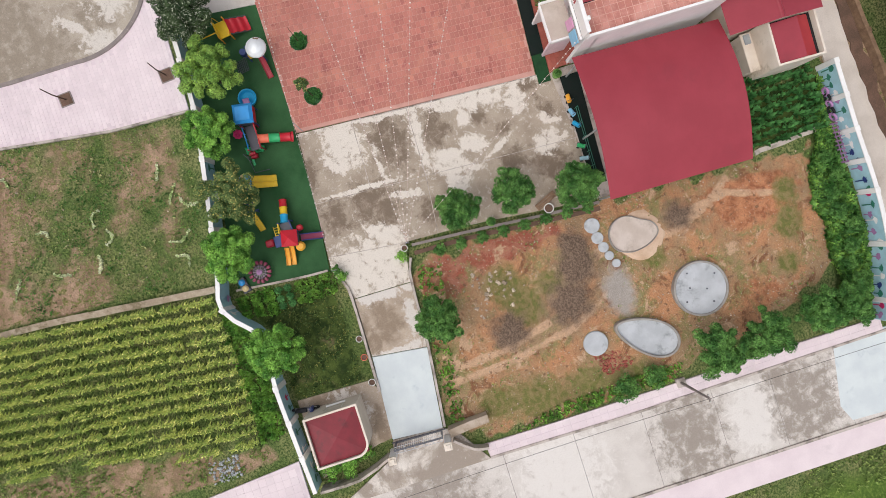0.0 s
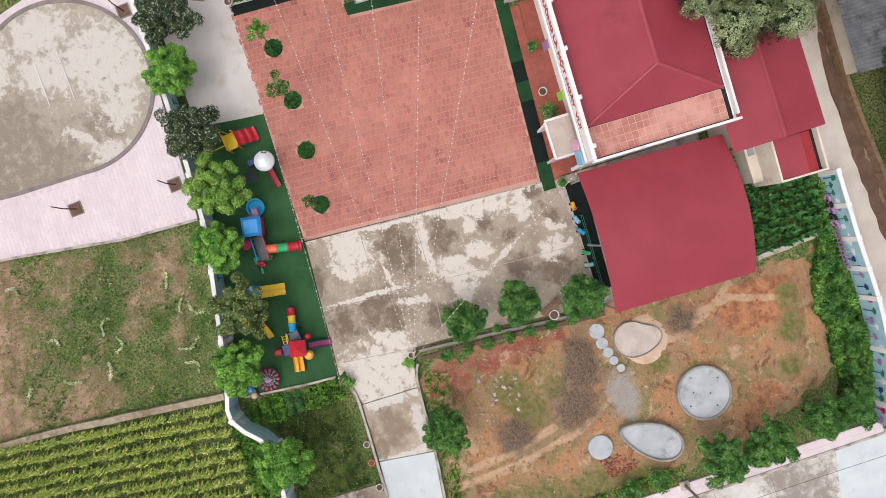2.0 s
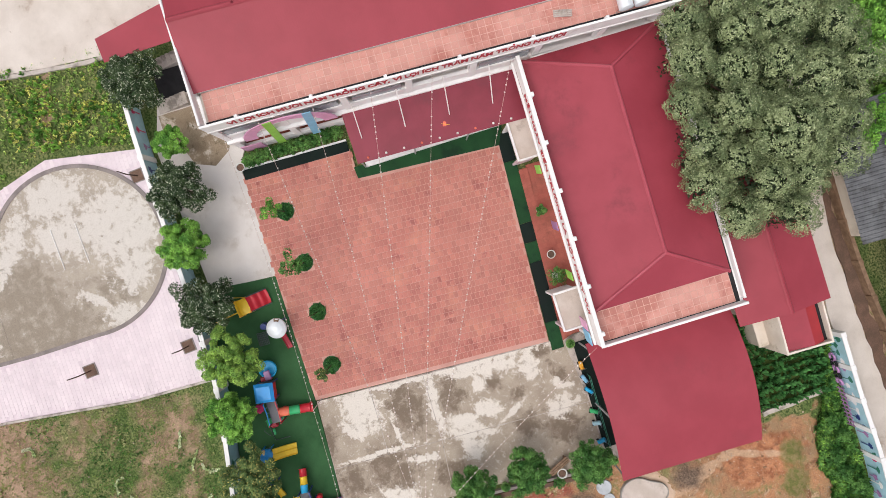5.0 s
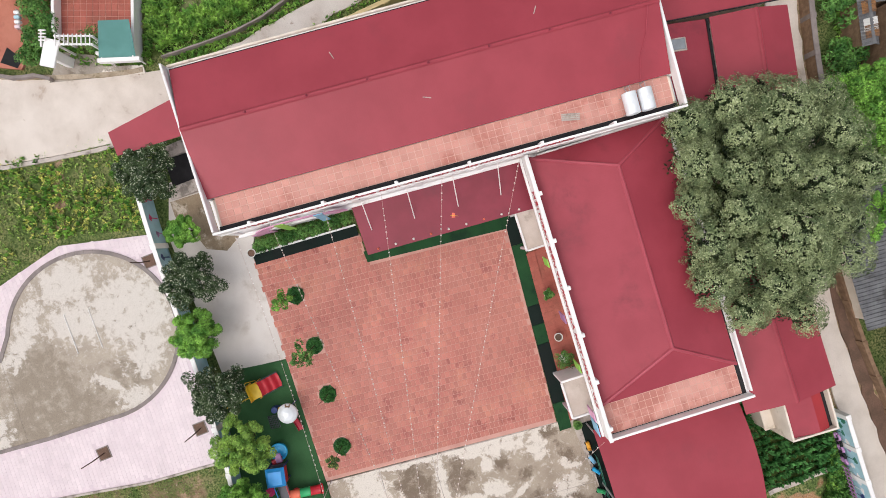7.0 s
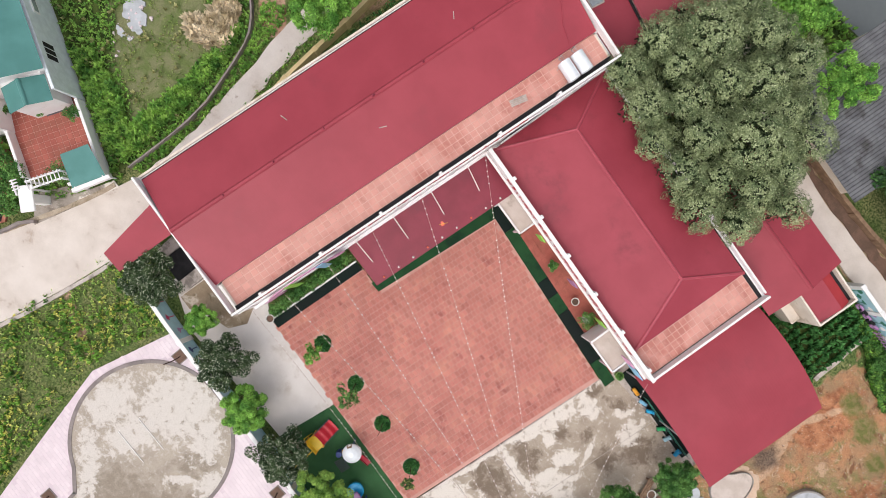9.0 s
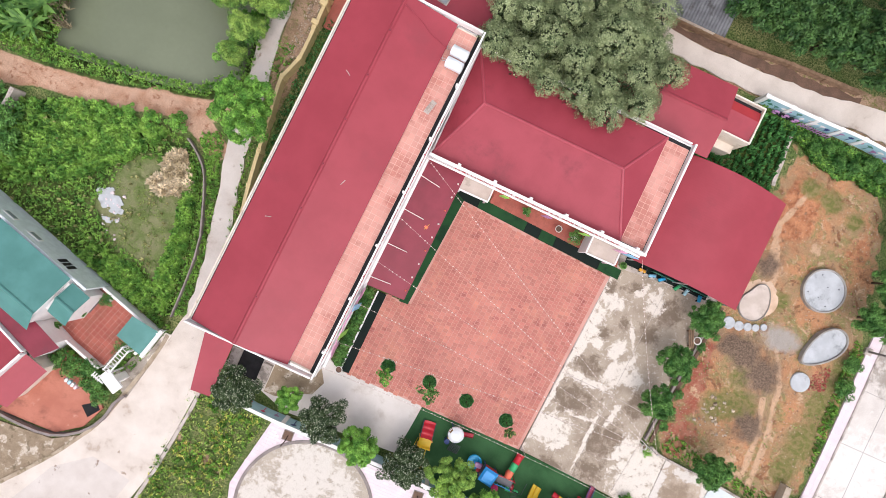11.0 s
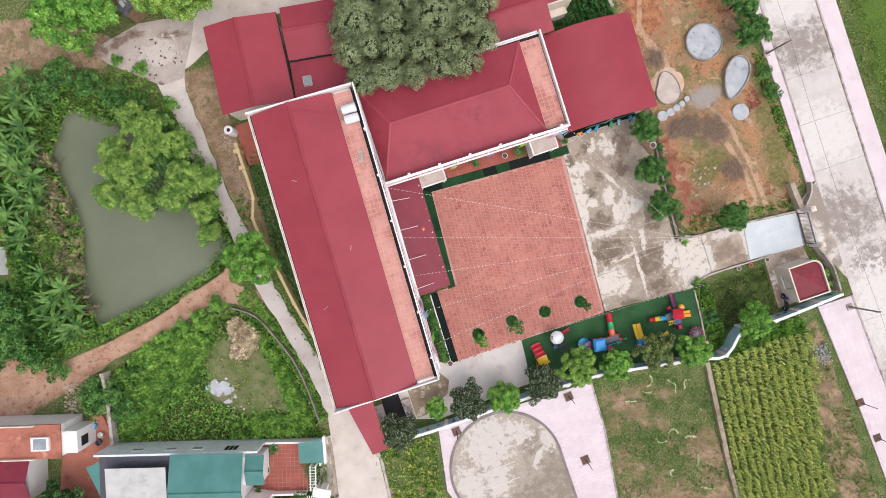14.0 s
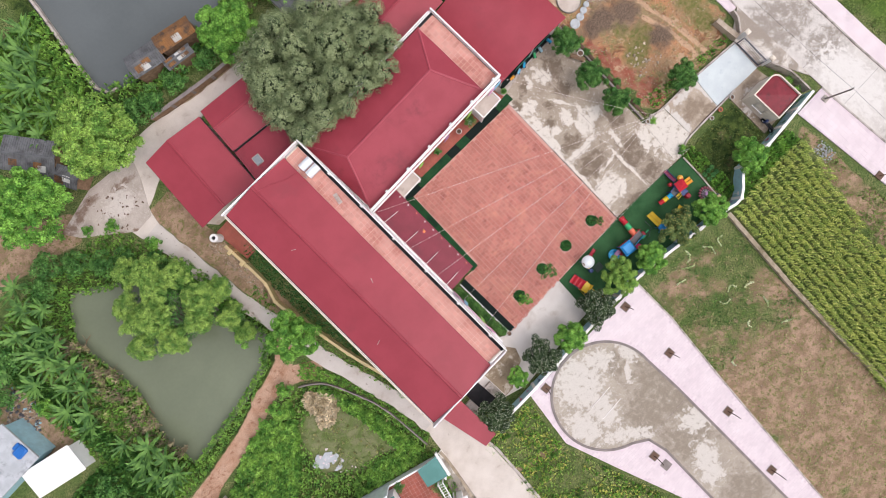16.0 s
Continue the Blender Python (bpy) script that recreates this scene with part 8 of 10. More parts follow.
tufts("field_grass", "pale dry grass tufts on the fallow field", FIELD, 900, "weed_dry", 0.14, 8, 6, "grass", flat=1.0, patchy=0.0)
fr = np.random.default_rng(91)
fx0 = np.repeat([-11.5, -9.5, -7.9, -7.2, -7.8, -6.5, -7.6, -5.0, -5.1, -5.1, -3.6, -5.0], 26)
fy0 = np.repeat([-24.6, -15.1, -14.6, -13.8, -19.6, -19.4, -23.2, -20.3, -22.7, -15.0, -15.3, -25.6], 26)
turn_a, bend = np.repeat(fr.uniform(0, math.pi, 12), 26), np.repeat(fr.uniform(-0.5, 0.5, 12), 26)
along = np.tile(np.linspace(-0.62, 0.62, 26), 12) * np.repeat(fr.uniform(0.5, 1.2, 12), 26)
across = bend * np.cos(3.0 * along) + fr.normal(0, 0.03, len(along))
tufts("flowering_weeds", "trailing pale-flowered weeds on the fallow field", FIELD, 0, "weed_pale", 0.12, 9, 35, spots=(fx0 + along * np.cos(turn_a) - across * np.sin(turn_a), fy0 + along * np.sin(turn_a) + across * np.cos(turn_a)), flat=1.0, width=0.6)
tufts("yard_weeds", "sparse low weeds on the red earth", DIRT, 700, "weed_low", 0.12, 7, 7, flat=1.0, patchy=0.25)
tufts("bank_weeds", "lush weeds on the pond banks", [(-56.5, 32.0), (-44.0, 30.5), (-40.8, 22.0), (-40.6, 11.5), (-43.0, 9.6), (-55.0, 7.8), (-62.0, 6.0), (-62.0, 30.0)], 6500, "weed", 0.34, 8, 8, avoid=(POND,), width=0.24)
tufts("bank_weeds", "dry fallen leaves and weeds on the pond bank", [(-56.4, 28.0), (-53.4, 24.0), (-52.6, 17.6), (-54.6, 10.0), (-59.0, 10.0), (-59.6, 26.0)], 260, "weed_dry", 0.34, 7, 9, avoid=(POND,), patchy=0.0)
BANK = [(-55.8, 27.8), (-54.0, 24.2), (-53.9, 17.6), (-55.3, 12.2), (-54.2, 9.8), (-56.6, 9.9), (-57.6, 13.0), (-57.0, 17.0), (-56.3, 22.0), (-56.8, 27.0)]
tufts("bank_litter", "brown dead banana leaves along the pond bank", BANK, 520, "dead_leaf", 0.42, 7, 52, "dead leaves", flat=1.1, width=0.2, patchy=0.0)
for x, y, a, ln in ((-53.9, 24.4, 20, 1.6), (-54.3, 20.6, -50, 1.9), (-54.6, 15.4, 75, 1.5)):
    br = thing("fallen_branch", pose(x, y, -0.5, 0, -4, a), "bleached fallen branch at the water's edge", "branch", "fallen branches")
    part("stem", Build().tube([(-ln / 2, 0, 0.05), (0, 0.08, 0.1), (ln / 2, -0.05, 0.05)], [0.05, 0.045, 0.02], 6), M["wood"], br)
    part("twig", Build().tube([(0, 0.08, 0.1), (0.3, 0.4, 0.16), (0.45, 0.75, 0.12)], [0.03, 0.02, 0.01], 5), M["wood"], br)
tufts("verge_grass", "bright low grass between pond and mud track", [(-42.5, 9.9), (-43.8, 10.15), (-48.0, 9.25), (-55.4, 8.45), (-60.0, 8.0), (-60.0, 6.2), (-55.6, 6.7), (-50.1, 7.5), (-46.5, 8.4), (-43.0, 9.5)], 1500, "weed", 0.14, 7, 46, "grass", flat=1.0)
tufts("grove_weeds", "rank weeds between the banana plants and the sheds", [(-60.0, 31.0), (-58.0, 8.0), (-62.0, 6.8), (-67.0, 9.4), (-68.0, 15.0), (-61.0, 15.0), (-60.8, 20.0), (-62.0, 30.0)], 3000, "leaf_mid", 0.45, 8, 40)
tufts("grove_weeds", "rank weeds behind the village lane", [(-48.0, 50.0), (-33.5, 50.0), (-35.0, 41.5), (-37.5, 38.5), (-42.0, 39.5), (-46.0, 43.5)], 2600, "weed", 0.45, 8, 41, avoid=(POND_N,))
tufts("north_weeds", "weeds on the bank of the far pond", [(-46.0, 50.0), (-46.0, 36.0), (-33.0, 36.0), (-24.0, 34.0), (-12.0, 34.0), (-12.0, 39.0), (-23.0, 37.0), (-34.0, 40.0), (-33.0, 50.0)], 3600, "weed", 0.4, 7, 10, avoid=(POND_N,))
tufts("lane_grass", "grass verge between lane and school wall", [(-37.2, 19.0), (-35.2, 19.5), (-35.5, -4.5), (-36.2, 0.0), (-37.0, 6.0), (-37.4, 13.0)], 1400, "crop", 0.2, 7, 11, "grass")
tufts("lane_grass", "grass verge along the lane", [(-40.0, 16.0), (-38.2, 16.0), (-37.6, 9.0), (-36.2, 0.0), (-36.6, -5.0), (-37.2, 0.0), (-38.6, 6.0)], 500, "weed", 0.22, 7, 12, "grass")
tufts("plot_weeds", "low weeds on the garden plot", PLOT, 1300, "leaf_olive", 0.1, 7, 13, flat=1.0, patchy=-0.2)
tufts("verge_grass", "ragged grass along the far footway", [(21.4, 28.0), (23.6, 28.0), (25.0, -40.0), (22.8, -40.0), (21.6, -10.0)], 2600, "weed_low", 0.16, 6, 14, "grass", flat=1.0, patchy=-0.2)
HEDGE = [(1.8, 25.3), (2.8, 24.5), (5.1, 23.9), (6.2, 24.6), (8.5, 24.2), (10.2, 24.5), (12.6, 23.0), (13.0, 25.6), (10.1, 26.6), (7.7, 26.9), (5.3, 26.8), (-3.0, 27.0), (0.6, 25.6)]
tufts("hedge_weeds", "tall dense weeds below the mural wall", HEDGE, 1500, "leaf_mid", 0.34, 9, 15, flat=0.9, patchy=-0.6)
tufts("hedge_weeds", "bright weeds below the mural wall", HEDGE, 1100, "weed", 0.3, 8, 36, flat=0.9, patchy=-0.2)
tufts("lane_grass", "rank verge between the weedy lot and the lane", [(-41.0, 4.4), (-39.5, -1.0), (-38.7, -7.4), (-37.6, -7.0), (-38.1, -2.0), (-39.2, 3.0), (-40.6, 7.6), (-42.4, 6.6)], 900, "weed", 0.24, 8, 39, "grass", flat=0.8)
tufts("corn_understorey", "low weeds between the corn rows", [(-1.0, -14.0), (8.4, -14.0), (7.4, -24.0), (7.0, -51.0), (-3.0, -51.0)], 5200, "weed_low", 0.15, 6, 42, flat=1.0, patchy=-0.3)
tufts("corn_margin_weeds", "low weeds on the soil beside the corn", [(8.6, -14.0), (10.5, -13.6), (11.0, -40.0), (7.0, -40.0), (7.0, -23.0)], 1600, "weed_low", 0.14, 7, 37, flat=1.0, patchy=0.0)
tufts("corn_margin_weeds", "tall weeds where the corn meets the wall", [(-0.8, -13.9), (2.6, -12.2), (8.8, -12.4), (9.0, -14.0), (2.6, -14.2)], 700, "weed", 0.35, 8, 38)
tufts("edge_weeds", "weeds along the roadside edge of the red earth", [(1.0, -1.4), (6.3, -1.9), (11.4, -2.2), (11.4, -1.2), (6.0, -0.8), (1.6, 0.2)], 260, "weed", 0.25, 7, 16)
tufts("edge_weeds", "weeds below the roadside footway", [(13.2, 1.0), (13.2, 12.5), (12.0, 13.2), (12.2, 5.0)], 420, "weed", 0.25, 7, 17)
tufts("corner_weeds", "weeds between lane and tiled court", [(-39.0, -8.0), (-38.2, -8.0), (-40.0, -14.0), (-41.5, -14.0)], 160, "weed", 0.3, 7, 18)
tufts("court_plants", "garden plants below the red house", [(-45.8, -12.6), (-41.6, -13.6), (-40.6, -15.6), (-43.2, -13.6)], 160, "weed", 0.5, 9, 19)
pile = tufts("brush_pile", "pile of dry pale brushwood", [(-43.9, 3.9), (-42.9, 5.0), (-42.3, 4.2), (-41.2, 2.6), (-41.9, 1.7), (-43.0, 1.0), (-44.5, 1.6), (-43.6, 2.6)], 420, "straw", 0.5, 9, 20, "brushwood", flat=1.0)

# vegetable beds and the crop by the shed: plants in rows
gr = np.random.default_rng(44)
vx, vy = np.meshgrid(np.arange(-0.3, 1.4, 0.12), np.arange(-12.7, -10.35, 0.11))
vx, vy = vx.ravel(), vy.ravel()
ok = ((vy + 12.7) % 0.8 < 0.6) & (vx - 0.12 * (vy + 10.4) < 1.34) & ((vx + 0.3) % 0.85 < 0.74)
tufts("vegetable_rows", "blocks of dark leafy greens in the kitchen bed", PLOT, 0, "leaf_bright", 0.22, 9, 21, "vegetables", spots=(vx[ok] + gr.normal(0, 0.03, ok.sum()), vy[ok] + gr.normal(0, 0.03, ok.sum())), flat=0.8)
for cx in (-0.05, 0.5, 0.95):
    for cy in (-10.12, -9.5):
        cb = thing("cabbage", pose(cx, cy, -0.1), "round pale-veined cabbage in the kitchen bed", "vegetable", "cabbages")
        part("leaves", crown_mesh("leaves", [(0.13 * math.cos(a), 0.13 * math.sin(a), 0.1, 0.13) for a in np.linspace(0, 5.2, 6)] + [(0, 0, 0.15, 0.13)], 26, 0.13, 0.1, int(100 * cx - 10 * cy)), M["crop"], cb)
vx, vy = np.meshgrid(np.arange(-0.2, 1.3, 0.17), np.arange(-9.0, -6.5, 0.17))
tufts("vegetable_rows", "bushy green herbs along the end of the bed", PLOT, 0, "weed", 0.3, 10, 54, "vegetables", spots=(vx.ravel() + gr.normal(0, 0.07, vx.size), vy.ravel() + gr.normal(0, 0.07, vx.size)))
vx, vy = np.meshgrid(np.arange(-5.9, 0.4, 0.52), np.arange(20.5, 26.6, 0.13))
tufts("vegetable_rows", "dense dark green crop in rows", PLOT, 0, "crop", 0.46, 10, 22, "vegetables", spots=(vx.ravel() + gr.normal(0, 0.06, vx.size), vy.ravel() + gr.normal(0, 0.05, vx.size)))


def corn_field():
    r = np.random.default_rng(55)
    at = []
    for i, x in enumerate(np.arange(-1.35, 9.5, 0.78)):
        y = np.arange(-13.8 - 0.03 * abs(i - 6) ** 1.4, -51.0, -0.15)
        keep = r.uniform(0, 1, len(y)) > 0.12 + 0.12 * waves(x + 0 * y, y, 0.9, 4.0)
        keep &= x + 0.115 * (y + 20) < np.maximum(6.4 + 0.03 * (y + 26), 8.5 + 0.22 * (y + 17.0)) + 0.3 * np.sin(1.3 * y)
        y = y[keep]
        at.append(np.stack([x + 0.115 * (y + 20) + 0.04 * np.sin(0.5 * y + i) + r.normal(0, 0.06, len(y)), y], 1))
    p = np.concatenate(at)
    n, k = len(p), 8
    h = r.uniform(0.75, 1.4, n) * (1 + 0.18 * waves(p[:, 0], p[:, 1], 0.8))
    allv = []
    for j in range(k):
        a = j * math.pi * 0.93 + r.uniform(-0.5, 0.5, n)
        z0 = h * (0.2 + 0.09 * j)
        ln = r.uniform(0.18, 0.36, n)
        d = np.stack([np.cos(a), np.sin(a), np.zeros(n)], 1)
        s = np.stack([-np.sin(a), np.cos(a), np.zeros(n)], 1) * 0.045
        root = np.stack([p[:, 0], p[:, 1], z0 - 0.1], 1)
        mid = root + d * (ln * 0.55)[:, None] + np.array([0, 0, 1]) * (ln * 0.45)[:, None]
        tip = root + d * ln[:, None] + np.array([0, 0, 1]) * (ln * 0.05)[:, None]
        allv += [np.stack([root - s * 0.6, root + s * 0.6, mid + s, mid - s], 1), np.stack([mid - s, mid + s, tip + s * 0.1, tip - s * 0.1], 1)]
    for j in range(3):
        a = r.uniform(0, 6.28, n)
        top = np.stack([p[:, 0], p[:, 1], h - 0.1], 1)
        d = np.stack([np.cos(a) * 0.1, np.sin(a) * 0.1, np.full(n, 0.22)], 1)
        s = np.stack([-np.sin(a), np.cos(a), np.zeros(n)], 1) * 0.02
        allv.append(np.stack([top - np.array([0, 0, 0.5]), top + s, top + d, top - s], 1))
    v = np.concatenate(allv).reshape(-1, 3)
    tagged(part("corn_rows", fast_mesh("corn_rows", v, quads(len(v) // 4)), M["corn"]), "rows of young yellow-green corn", "corn field", kind="stuff")


corn_field()


# loose stones and broken brick
def stones(name, label, poly, count, size, material, seed, category="rubble"):
    r = random.Random(seed)
    xs, ys = [p[0] for p in poly], [p[1] for p in poly]
    b = Build()
    made = 0
    while made < count:
        x, y = r.uniform(min(xs), max(xs)), r.uniform(min(ys), max(ys))
        if inside(poly, x, y) < 0.05:
            continue
        s = size * r.uniform(0.4, 1.5)
        m = pose(x, y, -0.1, r.uniform(-25, 25), r.uniform(-25, 25), r.uniform(0, 360))
        c = 0.3 * s
        b.add([m @ Vector(q) for q in ((-s, -s * 0.7, 0), (s, -s * 0.6, 0), (s * 0.8, s * 0.7, 0), (-s * 0.9, s * 0.8, 0), (-s + c, -s * 0.7 + c, s), (s - c, -s * 0.5 + c, s * 1.1), (s * 0.7 - c, s * 0.6 - c, s), (-s * 0.7, s * 0.5, s * 0.9))],
              [(0, 1, 5, 4), (1, 2, 6, 5), (2, 3, 7, 6), (3, 0, 4, 7), (4, 5, 6, 7)])
        made += 1
    tagged(part(name, b, material, fix=False), label, category, kind="stuff")


stones("loose_stones", "loose pale stones on the red earth", DIRT, 1100, 0.04, M["rubble"], 1)
stones("broken_brick", "patch of broken red brick", [(10.0, 7.6), (11.6, 8.2), (11.4, 10.2), (10.2, 9.8)], 160, 0.07, M["terrace"], 2)
stones("broken_brick", "broken brick spilled along the ditch", [(1.3, 5.0), (2.4, 5.0), (2.2, 11.0), (1.5, 11.0)], 70, 0.05, M["terrace"], 3)
stones("concrete_lumps", "lumps of broken concrete on the earth", [(2.6, 1.6), (6.0, 1.4), (5.6, 4.0), (3.0, 4.4)], 50, 0.12, M["rubble"], 4)
cr = random.Random(8)
spill = Build()
for sx, sy, sa, sb, st in ((-46.7, -1.0, 1.0, 0.62, -0.03), (-45.9, -1.5, 0.55, 0.4, -0.036), (-47.5, -0.7, 0.4, 0.32, -0.042), (-46.2, -2.5, 0.42, 0.22, -0.048), (-46.9, -0.3, 0.3, 0.24, -0.039), (-45.5, -2.3, 0.2, 0.16, -0.045)):
    ring = [(sx + sa * (1 + 0.16 * math.sin(3 * a + sx * 9) + 0.12 * math.sin(7 * a + sy * 5) + cr.uniform(-0.07, 0.07)) * math.cos(a), sy + sb * (1 + 0.16 * math.sin(3 * a + sx * 9) + 0.12 * math.sin(7 * a + sy * 5) + cr.uniform(-0.07, 0.07)) * math.sin(a)) for a in np.linspace(0, 2 * math.pi, 40, endpoint=False)]
    spill.prism(ring, -0.3, st)
tagged(part("cement_spill", spill, M["pool"]), "hardened pale grey cement spill among the weeds", "cement", kind="structure")
stones("lot_rubble", "pale rubble dumped in the vacant lot", [(-47.4, -0.2), (-45.4, -0.2), (-45.0, -3.8), (-46.8, -3.8)], 36, 0.09, M["paver"], 5)
stones("mud_clods", "dark dried mud clods on the lane junction", [(-42.6, 28.4), (-40.2, 28.4), (-38.6, 31.4), (-42.5, 33.8), (-46.0, 32.6)], 60, 0.1, M["darksoil"], 8)
stones("mud_clods", "dark dried mud clods on the narrow lane", [(-41.2, 27.4), (-40.4, 27.4), (-39.6, 16.0), (-40.6, 16.0)], 26, 0.07, M["darksoil"], 9)
stones("lane_gravel", "gravel beside the lane wall", [(-38.8, 22.0), (-37.4, 22.0), (-37.6, 14.5), (-38.8, 15.0)], 420, 0.05, M["rubble"], 6)
stones("cement_rubble", "dumped pale cement lumps beside the footway", [(9.0, -17.9), (10.6, -17.8), (10.6, -15.8), (9.0, -15.7)], 130, 0.07, M["pool"], 12)
stones("field_litter", "pale stones and litter scattered on the fallow field", [(-12.2, -12.6), (-2.4, -14.6), (-3.2, -40.0), (-15.4, -40.0)], 420, 0.035, M["rubble"], 13)
stones("path_litter", "dark crumbs and leaf litter on the pale path", [(-24.6, -6.4), (-18.2, -6.4), (-18.4, -8.6), (-24.8, -8.0)], 40, 0.03, M["darksoil"], 14)
JUNK = [(-62.5, 27.4), (-61.0, 24.9), (-62.0, 23.2), (-64.4, 20.4), (-65.5, 21.6), (-67.2, 22.4)]
stones("yard_junk", "grey scrap and broken boards beside the village sheds", JUNK, 170, 0.12, M["rubble"], 15, "scrap")
stones("yard_junk", "dark scrap beside the village sheds", JUNK, 110, 0.13, M["deck"], 16, "scrap")
stones("yard_junk", "pale plastic scrap beside the village sheds", JUNK, 60, 0.12, M["mural"], 17, "scrap")
stones("roadside_rubble", "rubble where the mud tracks meet", [(-57.5, 3.8), (-60.5, 4.0), (-61.5, 1.2), (-58.5, 0.8)], 200, 0.09, M["rubble"], 7)


# ---- playground ----
def chute(b, a, c, w, sag=0.12, wall=0.12, n=10):
    """An open slide trough from a down to c."""
    a, c = Vector(a), Vector(c)
    d = Vector((c.x - a.x, c.y - a.y, 0)).normalized()
    s = Vector((-d.y, d.x, 0)) * w / 2
    rows = []
    for i in range(n + 1):
        u = i / n
        p = a.lerp(c, u)
        p.z = c.z + (a.z - c.z) * (1 - u) ** 1.25 - sag * math.sin(math.pi * u) * 0.4
        up = Vector((0, 0, wall))
        rows.append([p - s * 1.1 + up, p - s + up, p - s * 0.9, p, p + s * 0.9, p + s + up, p + s * 1.1 + up, p + s * 1.05 - Vector((0, 0, 0.04)), p - s * 1.05 - Vector((0, 0, 0.04))])
    k = 9
    b.add([q for r in rows for q in r], [(k * i + j, k * i + (j + 1) % k, k * (i + 1) + (j + 1) % k, k * (i + 1) + j) for i in range(n) for j in range(k)] + [tuple(range(k)), tuple(range(k * n, k * n + k))])
    return b


def posts(ob, spots, h, key, r=0.045):
    for x, y in spots:
        part("post", Build().tube([(x, y, 0.0), (x, y, h)], r, 8), M[key], ob)


def bumpy_slide():
    ob = thing("triple_slide", pose(-16.4, -8.15, 0.02, 0, 0, 187), "red wavy slide with a yellow climbing platform", "slide")
    b = Build()
    n, w = 16, 0.45
    v = []
    for i in range(n + 1):
        u = i / n
        z = 0.72 * (1 - u) + 0.06 + 0.1 * math.cos(3 * 2 * math.pi * u) * 0.6
        for s in (-w, -w * 0.92, -w * 0.45, 0, w * 0.45, w * 0.92, w):
            v.append((s, -0.25 - 1.2 * u, z + (0.12 if abs(s) >= w * 0.9 else (0.04 if s == 0 else 0))))
    b.add(v, [(7 * i + j, 7 * i + j + 1, 7 * i + 8 + j, 7 * i + 7 + j) for i in range(n) for j in range(6)])
    part("slide_bed", b, M["red"], ob, smooth=True)
    part("platform", Build().soft(-0.5, -0.25, 0.7, 0.5, 0.45, 0.78, 0.02), M["yellow"], ob)
    part("safety_panel", Build().soft(-0.55, 0.42, 0.7, 0.55, 0.5, 1.15, 0.03), M["yellow"], ob)
    posts(ob, ((-0.5, -0.22), (0.5, -0.22), (-0.5, 0.45), (0.5, 0.45)), 1.2, "orange")
    part("edge_rail", Build().tube([(0.5, -0.25, 0.85), (0.5, -1.45, 0.2)], 0.03, 6), M["deck"], ob)
    part("edge_rail", Build().tube([(-0.5, -0.25, 0.85), (-0.5, -1.45, 0.2)], 0.03, 6), M["deck"], ob)
    part("hand_bar", Build().tube([(0.55, 0.1, 0.0), (0.75, 0.35, 1.05), (0.55, 0.5, 1.1)], 0.025, 6), M["yellow"], ob)
    part("swing_beam", Build().tube([(-0.2, 0.5, 1.15), (-0.2, 2.0, 1.15), (-0.35, 2.2, 0.0)], 0.04, 8), M["yellow"], ob)


def mushroom():
    ob = thing("mushroom_tower", pose(-14.5, -6.55, 0.02), "play tower with a silvery mushroom roof, net and small red slide", "play tower")
    k = 24
    b = Build()
    prof = [(0.64, 1.32), (0.6, 1.42), (0.4, 1.56), (0.15, 1.66), (0.02, 1.68)]
    b.lathe(0, 0, prof, k)
    part("mushroom_roof", b, M["steel"], ob, "silvery segmented round roof")
    part("roof_wedge", Build().add([(0.02, 0.0, 1.69)] + [(0.45 * math.cos(a), 0.45 * math.sin(a), 1.55) for a in np.linspace(2.5, 3.1, 5)] + [(0.63 * math.cos(a), 0.63 * math.sin(a), 1.40) for a in np.linspace(3.1, 2.5, 5)], [tuple(range(11))]), M["wood"], ob, "faded brown roof wedge")
    part("stalk", Build().lathe(0, 0, [(0.14, 0.0), (0.11, 0.8), (0.16, 1.34)], 14), M["bulb"], ob)
    part("platform", Build().soft(-0.4, -0.75, 0.55, 0.25, -0.15, 0.62, 0.02), M["yellow"], ob)
    posts(ob, ((-0.38, -0.72), (0.22, -0.72), (0.45, 0.2), (-0.38, 0.35)), 1.0, "navy")
    part("slide", chute(Build(), (0.35, 0.0, 0.62), (1.55, 0.12, 0.06), 0.32), M["crimson"], ob)
    net = Build()
    for i in range(7):
        u = i / 6
        net.tube([(0.05 + 0.8 * u, -1.7, 0.08 + 0.02 * i), (0.05 + 0.8 * u, -0.95, 0.5)], 0.02, 5)
        net.tube([(0.05, -1.7 + 0.75 * u, 0.08 + 0.42 * u), (0.85, -1.7 + 0.75 * u, 0.14 + 0.38 * u)], 0.02, 5)
    part("climbing_net", net, M["deck"], ob, "dark rope climbing net")
    part("barrel", Build().lathe(-0.3, -1.0, [(0.2, 0.0), (0.24, 0.3), (0.2, 0.6)], 14), M["navy"], ob)


